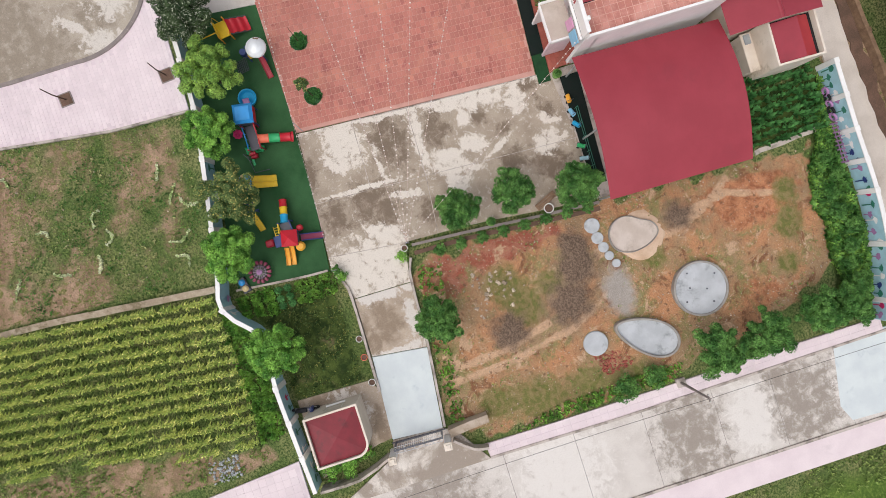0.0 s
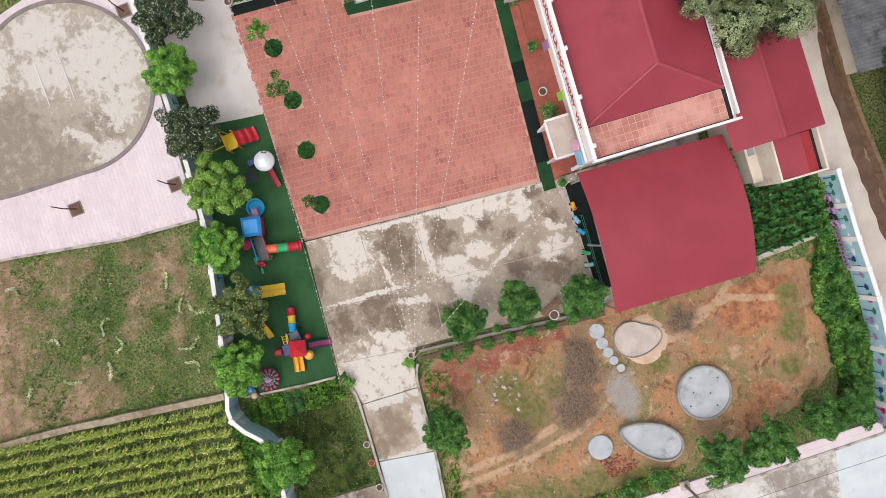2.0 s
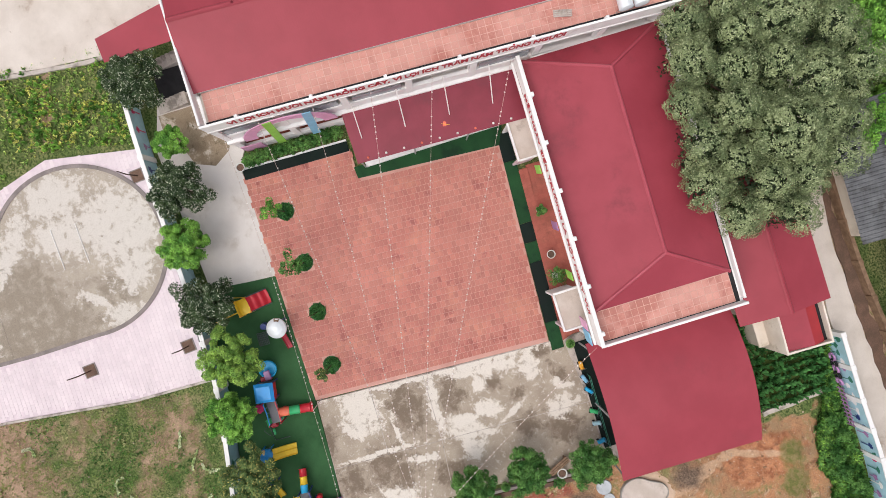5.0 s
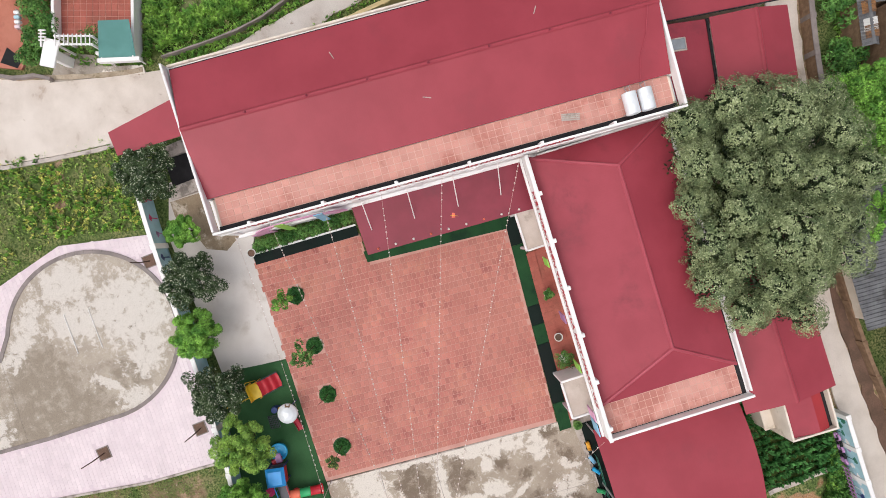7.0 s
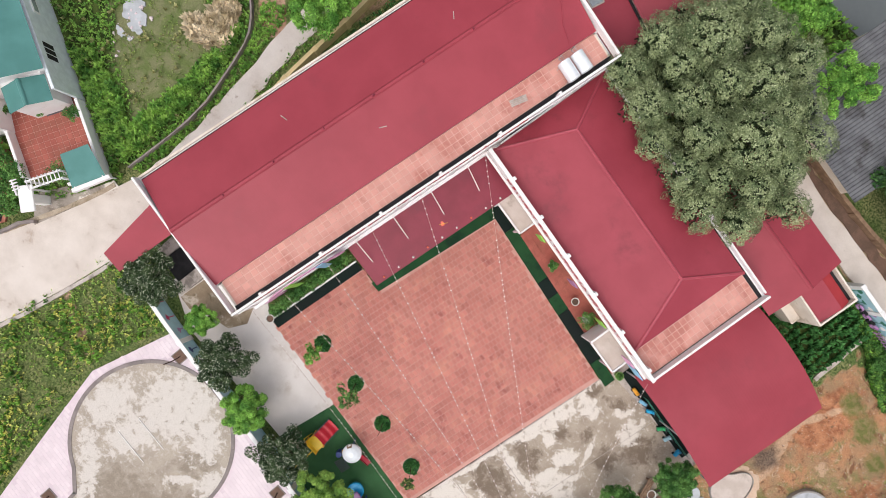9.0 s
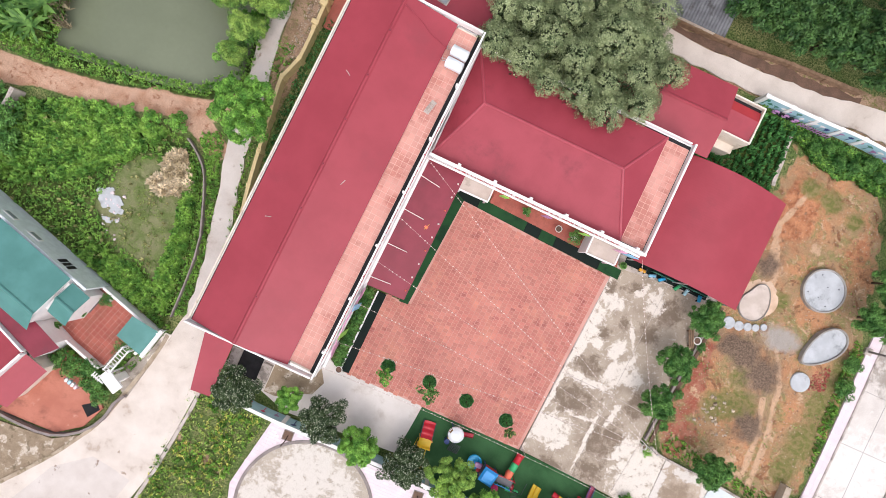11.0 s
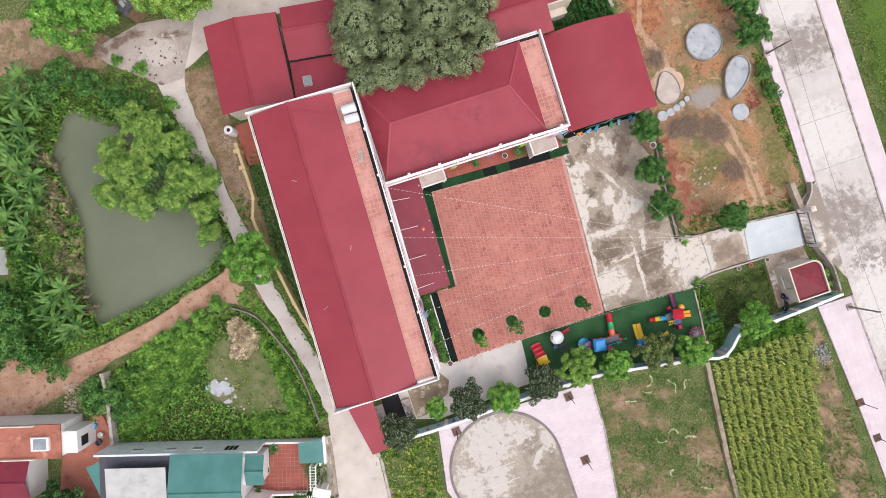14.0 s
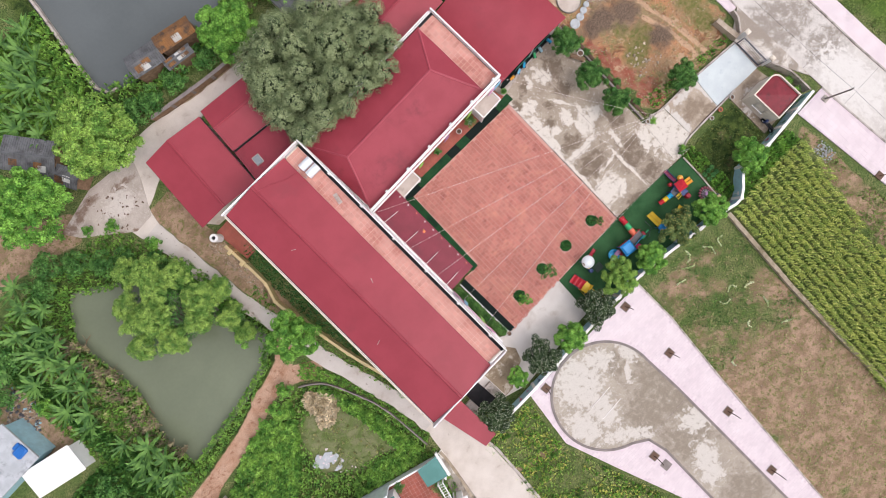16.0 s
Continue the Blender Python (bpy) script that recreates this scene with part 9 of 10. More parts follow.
def play_castle():
    ob = thing("play_castle", pose(0, 0, 0.02), "plastic play castle with blue roof, bridge and tube slide", "play castle")
    m = pose(-10.9, -8.5, 0, 0, 0, -10)
    b = Build()
    r = 0.6
    b.add([m @ Vector(q) for q in ((-r, -r, 1.42), (r, -r, 1.42), (r, r, 1.42), (-r, r, 1.42), (-r * 0.7, -r * 0.7, 1.6), (r * 0.7, -r * 0.7, 1.6), (r * 0.7, r * 0.7, 1.6), (-r * 0.7, r * 0.7, 1.6))],
          [(0, 1, 5, 4), (1, 2, 6, 5), (2, 3, 7, 6), (3, 0, 4, 7), (4, 5, 6, 7), (3, 2, 1, 0)])
    part("tower_roof", b, M["blue"], ob, "bright blue square roof")
    for x, y in ((-0.5, -0.5), (0.5, -0.5), (0.5, 0.5), (-0.5, 0.5)):
        p = m @ Vector((x, y, 0))
        part("post", Build().tube([(p.x, p.y, 0), (p.x, p.y, 1.44)], 0.05, 8), M["navy"], ob)
    part("deck", Build().soft(-0.55, -0.55, 0.6, 0.55, 0.55, 0.68, 0.02, m), M["deck"], ob)
    part("side_panel", Build().soft(-0.5, 0.5, 0.68, 0.5, 0.56, 1.15, 0.02, m), M["red"], ob)
    part("ball_pool", Build().lathe(-12.1, -8.2, [(0.5, 0.0), (0.58, 0.34), (0.55, 0.38), (0.5, 0.36), (0.42, 0.12), (0.02, 0.1)], 28), M["cyan"], ob, "round blue paddling tub")
    part("spout", Build().soft(-12.05, -8.5, 0.4, -11.45, -8.1, 0.52, 0.04), M["mauve"], ob)
    part("entry_step", Build().soft(-11.75, -8.8, 0.0, -11.4, -8.15, 0.45, 0.03), M["crimson"], ob)
    part("bridge_deck", Build().soft(-10.3, -8.85, 0.62, -8.75, -8.2, 0.7, 0.02), M["deck"], ob, "grey rubber bridge deck")
    for y, key in ((-8.9, "blue"), (-8.16, "red")):
        part("bridge_rail", Build().tube([(-10.25, y, 1.1), (-9.5, y, 1.0), (-8.8, y, 1.1)], 0.035, 6), M[key], ob)
        for i in range(5):
            part("baluster", Build().tube([(-10.2 + 0.35 * i, y, 0.68), (-10.2 + 0.35 * i, y, 1.05)], 0.02, 6), M[key], ob)
    posts(ob, ((-10.25, -8.9), (-8.75, -8.9), (-8.75, -8.15), (-10.25, -8.15)), 1.25, "crimson")
    f = Build()
    for i in range(8):
        a = i * math.pi / 4
        f.lathe(-9.95 + 0.2 * math.cos(a), -9.3 + 0.2 * math.sin(a), [(0.1, 0.84), (0.11, 0.88), (0.06, 0.92)], 10)
    f.lathe(-9.95, -9.3, [(0.1, 0.86), (0.1, 0.94), (0.03, 0.96)], 12)
    part("flower_wheel", f, M["magenta"], ob, "magenta flower-shaped wheel")
    part("flower_stem", Build().tube([(-9.95, -9.3, 0), (-9.95, -9.3, 0.88)], 0.04, 8), M["navy"], ob)
    a, c = Vector((-9.35, -8.25, 0.78)), Vector((-8.98, -6.35, 0.36))
    for i, key in enumerate(("salmon", "green", "red")):
        p, q = a.lerp(c, i / 3 + 0.01), a.lerp(c, (i + 1) / 3)
        part("tube_section", Build().tube([p, p.lerp(q, 0.08), p.lerp(q, 0.92), q], [0.31, 0.28, 0.28, 0.31], 16), M[key], ob, key + " slide tube section", smooth=True)
    part("tube_mouth", Build().tube([c, c + (c - a).normalized() * 0.12 - Vector((0, 0, 0.02))], [0.3, 0.34], 16, False), M["red"], ob)
    part("dragon_ramp", chute(Build(), (-8.85, -9.2, 0.62), (-8.9, -8.4, 0.15), 0.4), M["green"], ob)
    for i in range(6):
        t = i * math.pi / 3
        part("ramp_foot", Build().lathe(-8.9 + 0.13 * math.cos(t), -8.35 + 0.13 * math.sin(t), [(0.1, 0.02), (0.11, 0.2), (0.05, 0.28)], 9), M["green"], ob)
    part("red_seat", Build().soft(-9.55, -8.05, 0.4, -9.2, -7.7, 0.62, 0.08), M["red"], ob)
    part("steps", Build().soft(-8.7, -9.1, 0.0, -8.4, -8.7, 0.3, 0.03).soft(-8.75, -9.1, 0.3, -8.55, -8.7, 0.55, 0.03), M["crimson"], ob)


def wide_slide():
    ob = thing("wide_yellow_slide", pose(0, 0, 0.02), "wide double yellow slide with a blue dome", "slide")
    part("slide", chute(Build(), (-7.08, -9.35, 0.85), (-6.84, -8.02, 0.1), 0.36), M["yellow"], ob)
    part("slide", chute(Build(), (-6.72, -9.42, 0.85), (-6.5, -8.08, 0.1), 0.36), M["yellow"], ob)
    part("dome", Build().lathe(-7.02, -9.75, [(0.42, 0.9), (0.4, 1.1), (0.28, 1.24), (0.04, 1.3)], 18), M["blue"], ob, "blue dome with a cream band")
    part("dome_band", Build().soft(-7.45, -9.86, 1.12, -6.6, -9.66, 1.27, 0.05), M["ochre"], ob)
    posts(ob, ((-7.35, -10.0), (-6.7, -10.05), (-7.3, -9.45), (-6.65, -9.5)), 1.0, "blue")
    part("platform", Build().soft(-7.4, -10.1, 0.75, -6.55, -9.4, 0.82, 0.02), M["deck"], ob)


def narrow_slide():
    ob = thing("narrow_yellow_slide", pose(0, 0, 0.02), "narrow yellow slide with a blue ladder frame", "slide")
    part("slide", chute(Build(), (-5.05, -9.98, 0.8), (-3.95, -9.8, 0.08), 0.34), M["yellow"], ob)
    posts(ob, ((-5.2, -10.25), (-5.15, -9.72), (-5.75, -10.2), (-5.7, -9.75)), 1.05, "navy")
    for k in range(4):
        part("rung", Build().tube([(-5.75 + 0.12 * k, -10.2, 0.2 + 0.18 * k), (-5.7 + 0.12 * k, -9.75, 0.2 + 0.18 * k)], 0.025, 6), M["navy"], ob)
    part("top_bar", Build().tube([(-5.2, -10.3, 1.02), (-5.15, -9.45, 1.02)], 0.04, 6), M["navy"], ob)


def red_tower():
    ob = thing("red_roofed_play_tower", pose(0, 0, 0.02), "play tower with a red pyramid roof and several slides", "play tower")
    m = pose(-2.9, -8.15, 0, 0, 0, -12)
    r = 0.5
    part("tower_roof", Build().add([m @ Vector(q) for q in ((-r, -r, 1.3), (r, -r, 1.3), (r, r, 1.3), (-r, r, 1.3), (0, 0, 1.62))], [(0, 1, 4), (1, 2, 4), (2, 3, 4), (3, 0, 4), (3, 2, 1, 0)]), M["red"], ob, "red pyramid roof")
    for x, y in ((-0.42, -0.42), (0.42, -0.42), (0.42, 0.42), (-0.42, 0.42)):
        p = m @ Vector((x, y, 0))
        part("post", Build().tube([(p.x, p.y, 0), (p.x, p.y, 1.32)], 0.045, 8), M["navy"], ob)
    part("deck", Build().soft(-0.45, -0.45, 0.6, 0.45, 0.45, 0.67, 0.02, m), M["deck"], ob)
    part("upper_deck", Build().soft(-3.95, -8.6, 0.62, -3.35, -7.95, 0.7, 0.02), M["deck"], ob, "grey rubber deck")
    part("deck_rail", Build().tube([(-3.98, -8.62, 1.05), (-3.3, -8.72, 1.05)], 0.04, 6), M["yellow"], ob)
    part("deck_rail", Build().tube([(-3.98, -7.92, 1.05), (-3.3, -7.85, 1.05)], 0.04, 6), M["navy"], ob)
    posts(ob, ((-3.98, -8.62), (-3.3, -8.72), (-3.98, -7.92), (-3.3, -7.85)), 1.1, "navy")
    a, c = Vector((-3.95, -8.25, 0.78)), Vector((-5.35, -8.05, 0.34))
    for i, key in enumerate(("cyan", "yellow", "red")):
        p, q = a.lerp(c, i / 3 + 0.01), a.lerp(c, (i + 1) / 3)
        part("tube_section", Build().tube([p, p.lerp(q, 0.08), p.lerp(q, 0.92), q], [0.26, 0.23, 0.23, 0.26], 16), M[key], ob, key + " slide tube section", smooth=True)
    part("plank_slide", chute(Build(), (-2.78, -7.6, 0.66), (-2.55, -6.3, 0.08), 0.36, wall=0.06), M["plank"], ob, "mauve roller slide")
    for s in (-0.2, 0.2):
        part("slide_rail", Build().tube([(-2.78 + s, -7.6, 0.76), (-2.55 + s, -6.3, 0.18)], 0.03, 6), M["navy"], ob)
    part("slide", chute(Build(), (-2.42, -8.62, 0.62), (-1.35, -8.95, 0.06), 0.26), M["orange"], ob)
    part("slide", chute(Build(), (-2.42, -8.3, 0.62), (-1.3, -8.6, 0.06), 0.26), M["orange"], ob)
    part("side_booth", Build().soft(-3.2, -9.75, 0.3, -2.75, -9.25, 0.9, 0.08), M["crimson"], ob)
    part("booth_deck", Build().soft(-3.3, -9.25, 0.6, -2.6, -8.6, 0.68, 0.02), M["navy"], ob)
    part("orange_panel", Build().lathe(-2.25, -7.75, [(0.28, 0.6), (0.3, 0.8), (0.2, 0.95)], 14), M["orange"], ob)
    part("red_panel", Build().soft(-3.55, -7.65, 0.5, -3.2, -7.3, 0.9, 0.08), M["red"], ob)
    for k in range(5):
        part("ladder_rung", Build().tube([(-3.8 + 0.16 * k, -9.05, 0.6), (-3.8 + 0.16 * k, -8.7, 0.66)], 0.022, 6), M["yellow"], ob)
    for y in (-9.05, -8.7):
        part("ladder_side", Build().tube([(-3.9, y, 0.62), (-3.1, y, 0.64)], 0.025, 6), M["yellow"], ob)


def carousel():
    ob = thing("carousel", pose(-1.5, -10.75, 0.02), "small round carousel with red seats", "carousel")
    part("hub", Build().lathe(0, 0, [(0.1, 0), (0.1, 0.5), (0.18, 0.54), (0.03, 0.6)], 14), M["mauve"], ob)
    for i in range(14):
        a = 2 * math.pi * i / 14
        part("seat", Build().soft(-0.12, -0.09, 0.26, 0.12, 0.09, 0.42, 0.03, pose(0.6 * math.cos(a), 0.6 * math.sin(a), 0, 0, 0, math.degrees(a))), M["plank"], ob)
        part("spoke", Build().tube([(0.1 * math.cos(a), 0.1 * math.sin(a), 0.36), (0.55 * math.cos(a), 0.55 * math.sin(a), 0.3)], 0.018, 5), M["pinkwall"], ob)
    ring = [(0.38 * math.cos(2 * math.pi * k / 24), 0.38 * math.sin(2 * math.pi * k / 24), 0.38) for k in range(25)]
    part("hand_ring", Build().tube(ring, 0.02, 6), M["mauve"], ob)


bumpy_slide()
mushroom()
play_castle()
wide_slide()
narrow_slide()
red_tower()
carousel()
ob = thing("toy_trolley", pose(-1.0, -12.0, 0.02, 0, 0, 15), "dark toy trolley with two round lids", "toy")
part("tray", Build().soft(-0.5, -0.25, 0.08, 0.5, 0.25, 0.22, 0.03), M["deck"], ob)
for x, key in ((-0.22, "blue"), (0.22, "ochre")):
    part("lid", Build().lathe(x, 0, [(0.19, 0.2), (0.2, 0.3), (0.1, 0.38)], 16), M[key], ob)
for x in (-0.38, 0.38):
    for y in (-0.26, 0.26):
        part("wheel", Build().tube([(x, y - 0.02, 0.08), (x, y + 0.02, 0.08)], 0.08, 12), M["black"], ob)
ob = thing("swing_frame", pose(-8.0, -9.35, 0.02, 0, 0, 0), "thin dark metal swing frame", "swing")
part("side_rail", Build().tube([(-0.8, 0, 0.05), (0.45, 0.15, 0.05), (0.5, 1.1, 0.05)], 0.025, 6), M["deck"], ob)
part("swing_seat", Build().soft(-0.35, 0.25, 0.25, 0.05, 0.4, 0.33, 0.03), M["green"], ob)
part("hanger", Build().tube([(-0.15, 0.32, 0.33), (-0.15, 0.32, 1.1), (-0.6, 0.1, 1.3), (-0.75, 0.0, 0.0)], 0.018, 6), M["deck"], ob)


# ---- pots, pits and small things ----
def pot(x, y, r, h, key, plant, label):
    ob = thing("plant_pot", pose(x, y, 0.0), label, "plant pot", "plant pots")
    part("pot", Build().lathe(0, 0, [(r * 0.7, 0), (r, h), (r * 1.08, h + 0.02), (r * 1.08, h + 0.06), (r * 0.9, h + 0.06), (r * 0.85, h - 0.04), (0.02, h - 0.05)], 20), M[key], ob)
    if plant:
        part("foliage", crown_mesh("foliage", clumps_for(plant, plant, plant * 0.8, 10, plant * 0.45, int(abs(x * 100)), (0, 0, h + plant * 0.6), -0.2), 60, 0.14, 0.06, 5), M["leaf_mid"], ob)
    else:
        part("soil", Build().lathe(0, 0, [(r * 0.86, h - 0.06), (r * 0.86, h - 0.03), (0.02, h - 0.02)], 16), M["darksoil"], ob)


for x, y, r, h, key, plant, label in ((-24.85, -5.85, 0.27, 0.4, "potwhite", 0, "white round planter filled with soil"), (-13.6, 11.3, 0.26, 0.5, "potwhite", 0, "white round planter filled with soil"),
                                      (-16.5, 11.5, 0.24, 0.45, "potwhite", 0.3, "white planter with a small green plant"), (-12.2, 11.2, 0.28, 0.5, "potwhite", 0.55, "planter with a spreading green plant"),
                                      (-7.75, 10.75, 0.28, 0.5, "pot", 0.18, "green planter at the building's corner"), (-0.15, 4.0, 0.28, 0.4, "pot", 0.2, "lime green planter at the yard edge"),
                                      (0.15, 7.75, 0.3, 0.4, "potwhite", 0, "grey round planter at the yard edge"), (4.4, -6.15, 0.2, 0.25, "potwhite", 0, "small round planter beside the drive"),
                                      (5.6, -6.2, 0.2, 0.25, "salmon", 0, "small round planter beside the drive"), (7.25, -6.2, 0.22, 0.3, "potwhite", 0, "small round planter beside the drive"), (-0.2, -1.7, 0.2, 0.35, "potwhite", 0, "small white planter at the yard entrance"),
                                      (-0.2, -6.2, 0.22, 0.3, "potwhite", 0.25, "planter with grass at the turf's corner"), (-44.79, -9.87, 0.22, 0.35, "potwhite", 0.34, "planter with a leafy plant in the red court"), (-43.32, -8.03, 0.22, 0.35, "potwhite", 0.5, "planter with a leafy plant in the red court"), (-46.1, -11.5, 0.22, 0.35, "potwhite", 0.3, "planter with a leafy plant in the red court"), (-40.54, -10.95, 0.26, 0.4, "potwhite", 0.75, "planter with a spreading palm beside the gate")):
    pot(x, y, r, h, key, plant, label)

for i, (x, y, h, cr, key) in enumerate(((-21.4, -4.1, 3.2, 0.55, "leaf_bright"), (-17.9, -3.95, 3.2, 0.66, "leaf_mid"), (-14.62, -4.12, 2.4, 0.0, ""), (-11.1, -4.3, 2.7, 0.36, "leaf_olive"))):
    tagged(part("tree_pit", Build().lathe(x, y, [(0.56, -0.1), (0.56, 0.02), (0.5, 0.03), (0.02, 0.03)], 28), M["turf"]), "round green planting pit in the tiled courtyard", "tree pit", "courtyard tree pits")
    rg = np.random.default_rng(70 + i)
    a, k = rg.uniform(0, 6.28, 240), 0.5 * np.sqrt(rg.uniform(0, 1, 240))
    tufts("pit_grass", "short green grass in a courtyard planting pit", PLOT, 0, "crop", 0.26, 7, 80 + i, "grass", spots=(x + k * np.cos(a), y + k * np.sin(a)))
    if h:
        ob = thing("courtyard_sapling", pose(x, y, 0.02), "small leafy sapling in a courtyard planting pit", "sapling", "courtyard saplings")
        part("trunk", Build().tube([(0, 0, -0.05), (0.03, -0.05, h * 0.5), (-0.04, -0.12, h)], [0.03, 0.022, 0.012], 7), M["bark"], ob)
        if cr:
            part("crown", crown_mesh("crown", clumps_for(cr, cr, cr * 0.9, 12, cr * 0.36, 400 + i, (-0.04, -0.1, h), -0.3), 46, 0.17, 0.08, 410 + i), M[key], ob)

for i, (x, y) in enumerate(((-15.45, -19.05), (-15.05, -12.65), (-15.75, -27.4), (-17.1, -34.7), (-24.05, -25.0), (-26.4, -12.35))):
    ob = thing("tree_pit", pose(x, y, 0.0, 0, 0, 4), "square earth pit with a bare dark tree stake in pink paving", "tree pit", "plaza tree pits")
    part("pit_edge", Build().box(-0.42, -0.42, -0.05, 0.42, -0.36, 0.035).box(-0.42, 0.36, -0.05, 0.42, 0.42, 0.035).box(-0.42, -0.36, -0.05, -0.36, 0.36, 0.035).box(0.36, -0.36, -0.05, 0.42, 0.36, 0.035), M["kerb_dark"], ob)
    part("pit_soil", Build().box(-0.36, -0.36, -0.05, 0.36, 0.36, 0.025), M["darksoil"], ob)
    part("stake", Build().tube([(0, 0, 0.0), (0.05, -0.03, 1.3), (0.02, 0.04, 2.5)], [0.045, 0.04, 0.03], 7), M["stake"], ob)
for x, y in ((11.78, -22.44), (12.3, -26.28)):
    ob = thing("tree_pit", pose(x, y, 0.0, 0, 0, 3), "small earth pit with a bare dark stake in the footway", "tree pit", "footway tree pits")
    part("pit_soil", Build().soft(-0.36, -0.36, -0.05, 0.36, 0.36, 0.05, 0.02), M["darksoil"], ob)
    part("stake", Build().tube([(0, 0, 0.0), (0.04, -0.03, 1.2), (0.02, 0.03, 2.2)], [0.04, 0.035, 0.025], 7), M["stake"], ob)
ob = thing("tree_pit", pose(-23.9, -26.5, 0.0, 0, 0, 4), "empty square earth pit in pink paving", "tree pit", "plaza tree pits")
part("pit_soil", Build().soft(-0.45, -0.45, -0.05, 0.45, 0.45, 0.03, 0.01), M["kerb_dark"], ob)
for x, y, a in ((-23.4, -18.6, 2), (-23.3, -17.0, 2)):
    ob = thing("metal_rod", pose(x, y, 0.04, 0, 0, a), "pale bent rod lying on the turning circle", "rod", "loose rods")
    part("rod", Build().tube([(-1.4, 0.15, 0), (-1.4, 0, 0), (1.3, 0, 0)], 0.03, 6), M["bulb"], ob)

# bench, ride-on toys beside the carport, motorbike, tank
ob = thing("bench", pose(-0.35, 7.7, 0, 0, 0, -66), "weathered wooden bench beside the yard trees", "bench")
for k in range(3):
    part("seat_slat", Build().soft(-0.75, -0.22 + 0.15 * k, 0.4, 0.75, -0.1 + 0.15 * k, 0.45, 0.01), M["wood"], ob)
for x in (-0.6, 0.6):
    part("leg", Build().soft(x - 0.05, -0.2, 0.0, x + 0.05, 0.2, 0.4, 0.01), M["wood"], ob)
for i, (x, y, key) in enumerate(((-6.1, 11.05, "orange"), (-5.2, 11.0, "sky"), (-4.4, 11.05, "cyan"), (-3.0, 10.95, "green"), (-2.2, 10.9, "mural"), (-1.0, 10.85, "cyan"))):
    ob = thing("ride_on_toy", pose(x, y, 0.0, 0, 0, 20 * i), key.replace("mural", "pale blue") + " plastic ride-on toy beside the carport", "ride-on toy", "ride-on toys")
    part("body", Build().soft(-0.28, -0.12, 0.12, 0.28, 0.12, 0.34, 0.05).soft(0.1, -0.1, 0.34, 0.25, 0.1, 0.52, 0.04), M[key], ob)
    part("handlebar", Build().tube([(0.18, -0.2, 0.6), (0.18, 0.2, 0.6)], 0.02, 6).tube([(0.18, 0, 0.5), (0.18, 0, 0.6)], 0.02, 6), M["deck"], ob)
    for wx in (-0.18, 0.2):
        for wy in (-0.15, 0.15):
            part("wheel", Build().tube([(wx, wy - 0.025, 0.09), (wx, wy + 0.025, 0.09)], 0.09, 12), M["black"], ob)
ob = thing("toy_rack", pose(-3.0, 11.25, 0.0, 0, 0, -1), "thin green metal rack beside the carport", "rack")
for k in range(6):
    part("upright", Build().tube([(-2.4 + k * 0.95, 0, 0), (-2.4 + k * 0.95, 0, 0.8)], 0.02, 6), M["mural_green"], ob)
for z in (0.4, 0.8):
    part("rail", Build().tube([(-2.4, 0, z), (2.35, 0, z)], 0.02, 6), M["mural_green"], ob)
ob = thing("motorbike", pose(7.55, -10.65, 0.0, 0, 0, 80), "dark parked motorbike beside the gatehouse", "motorbike")
for x in (-0.6, 0.6):
    w = part("wheel", Build().tube([(x, -0.04, 0.28), (x, 0.04, 0.28)], 0.28, 18), M["black"], ob)
    part("hub", Build().tube([(x, -0.05, 0.28), (x, 0.05, 0.28)], 0.1, 12), M["steel"], w)
part("body", Build().soft(-0.55, -0.12, 0.4, 0.35, 0.12, 0.65, 0.05), M["deck"], ob)
part("saddle", Build().soft(-0.6, -0.13, 0.65, 0.15, 0.13, 0.76, 0.04), M["black"], ob)
part("fairing", Build().soft(0.35, -0.16, 0.35, 0.55, 0.16, 0.9, 0.05), M["navy"], ob)
part("handlebar", Build().tube([(0.42, -0.34, 0.98), (0.45, 0, 0.95), (0.42, 0.34, 0.98)], 0.02, 6), M["deck"], ob)
ob = thing("cement_tank", pose(-37.3, 21.6, 0.0), "white round cement water tank beside the lane", "water tank")
part("drum", Build().lathe(0, 0, [(0.42, -0.2), (0.42, 1.5), (0.38, 1.56), (0.2, 1.58), (0.19, 1.45), (0.02, 1.44)], 22), M["white"], ob)
part("opening", Build().lathe(0, 0, [(0.17, 1.45), (0.17, 1.47), (0.02, 1.47)], 16), M["dark"], ob)
tagged(part("back_yard", Build().prism([(-37.1, 22.2), (-35.2, 22.2), (-35.0, 18.2), (-37.0, 18.2)], -0.25, -0.02), M["terrace"]), "small red floor strip behind the school", "terrace", kind="structure")
ob = thing("back_gate", pose(-37.3, 18.0, 0.0, 0, 0, 90), "small pale wall gate with two short pillars", "gate")
for x in (0.0, 1.6):
    part("gate_post", Build().soft(x - 0.2, -0.3, -0.2, x + 0.2, 0.3, 1.3, 0.04), M["ochre"], ob)
part("gate_leaf", Build().soft(0.2, -0.03, 0.0, 1.4, 0.03, 1.0, 0.01), M["pole"], ob)

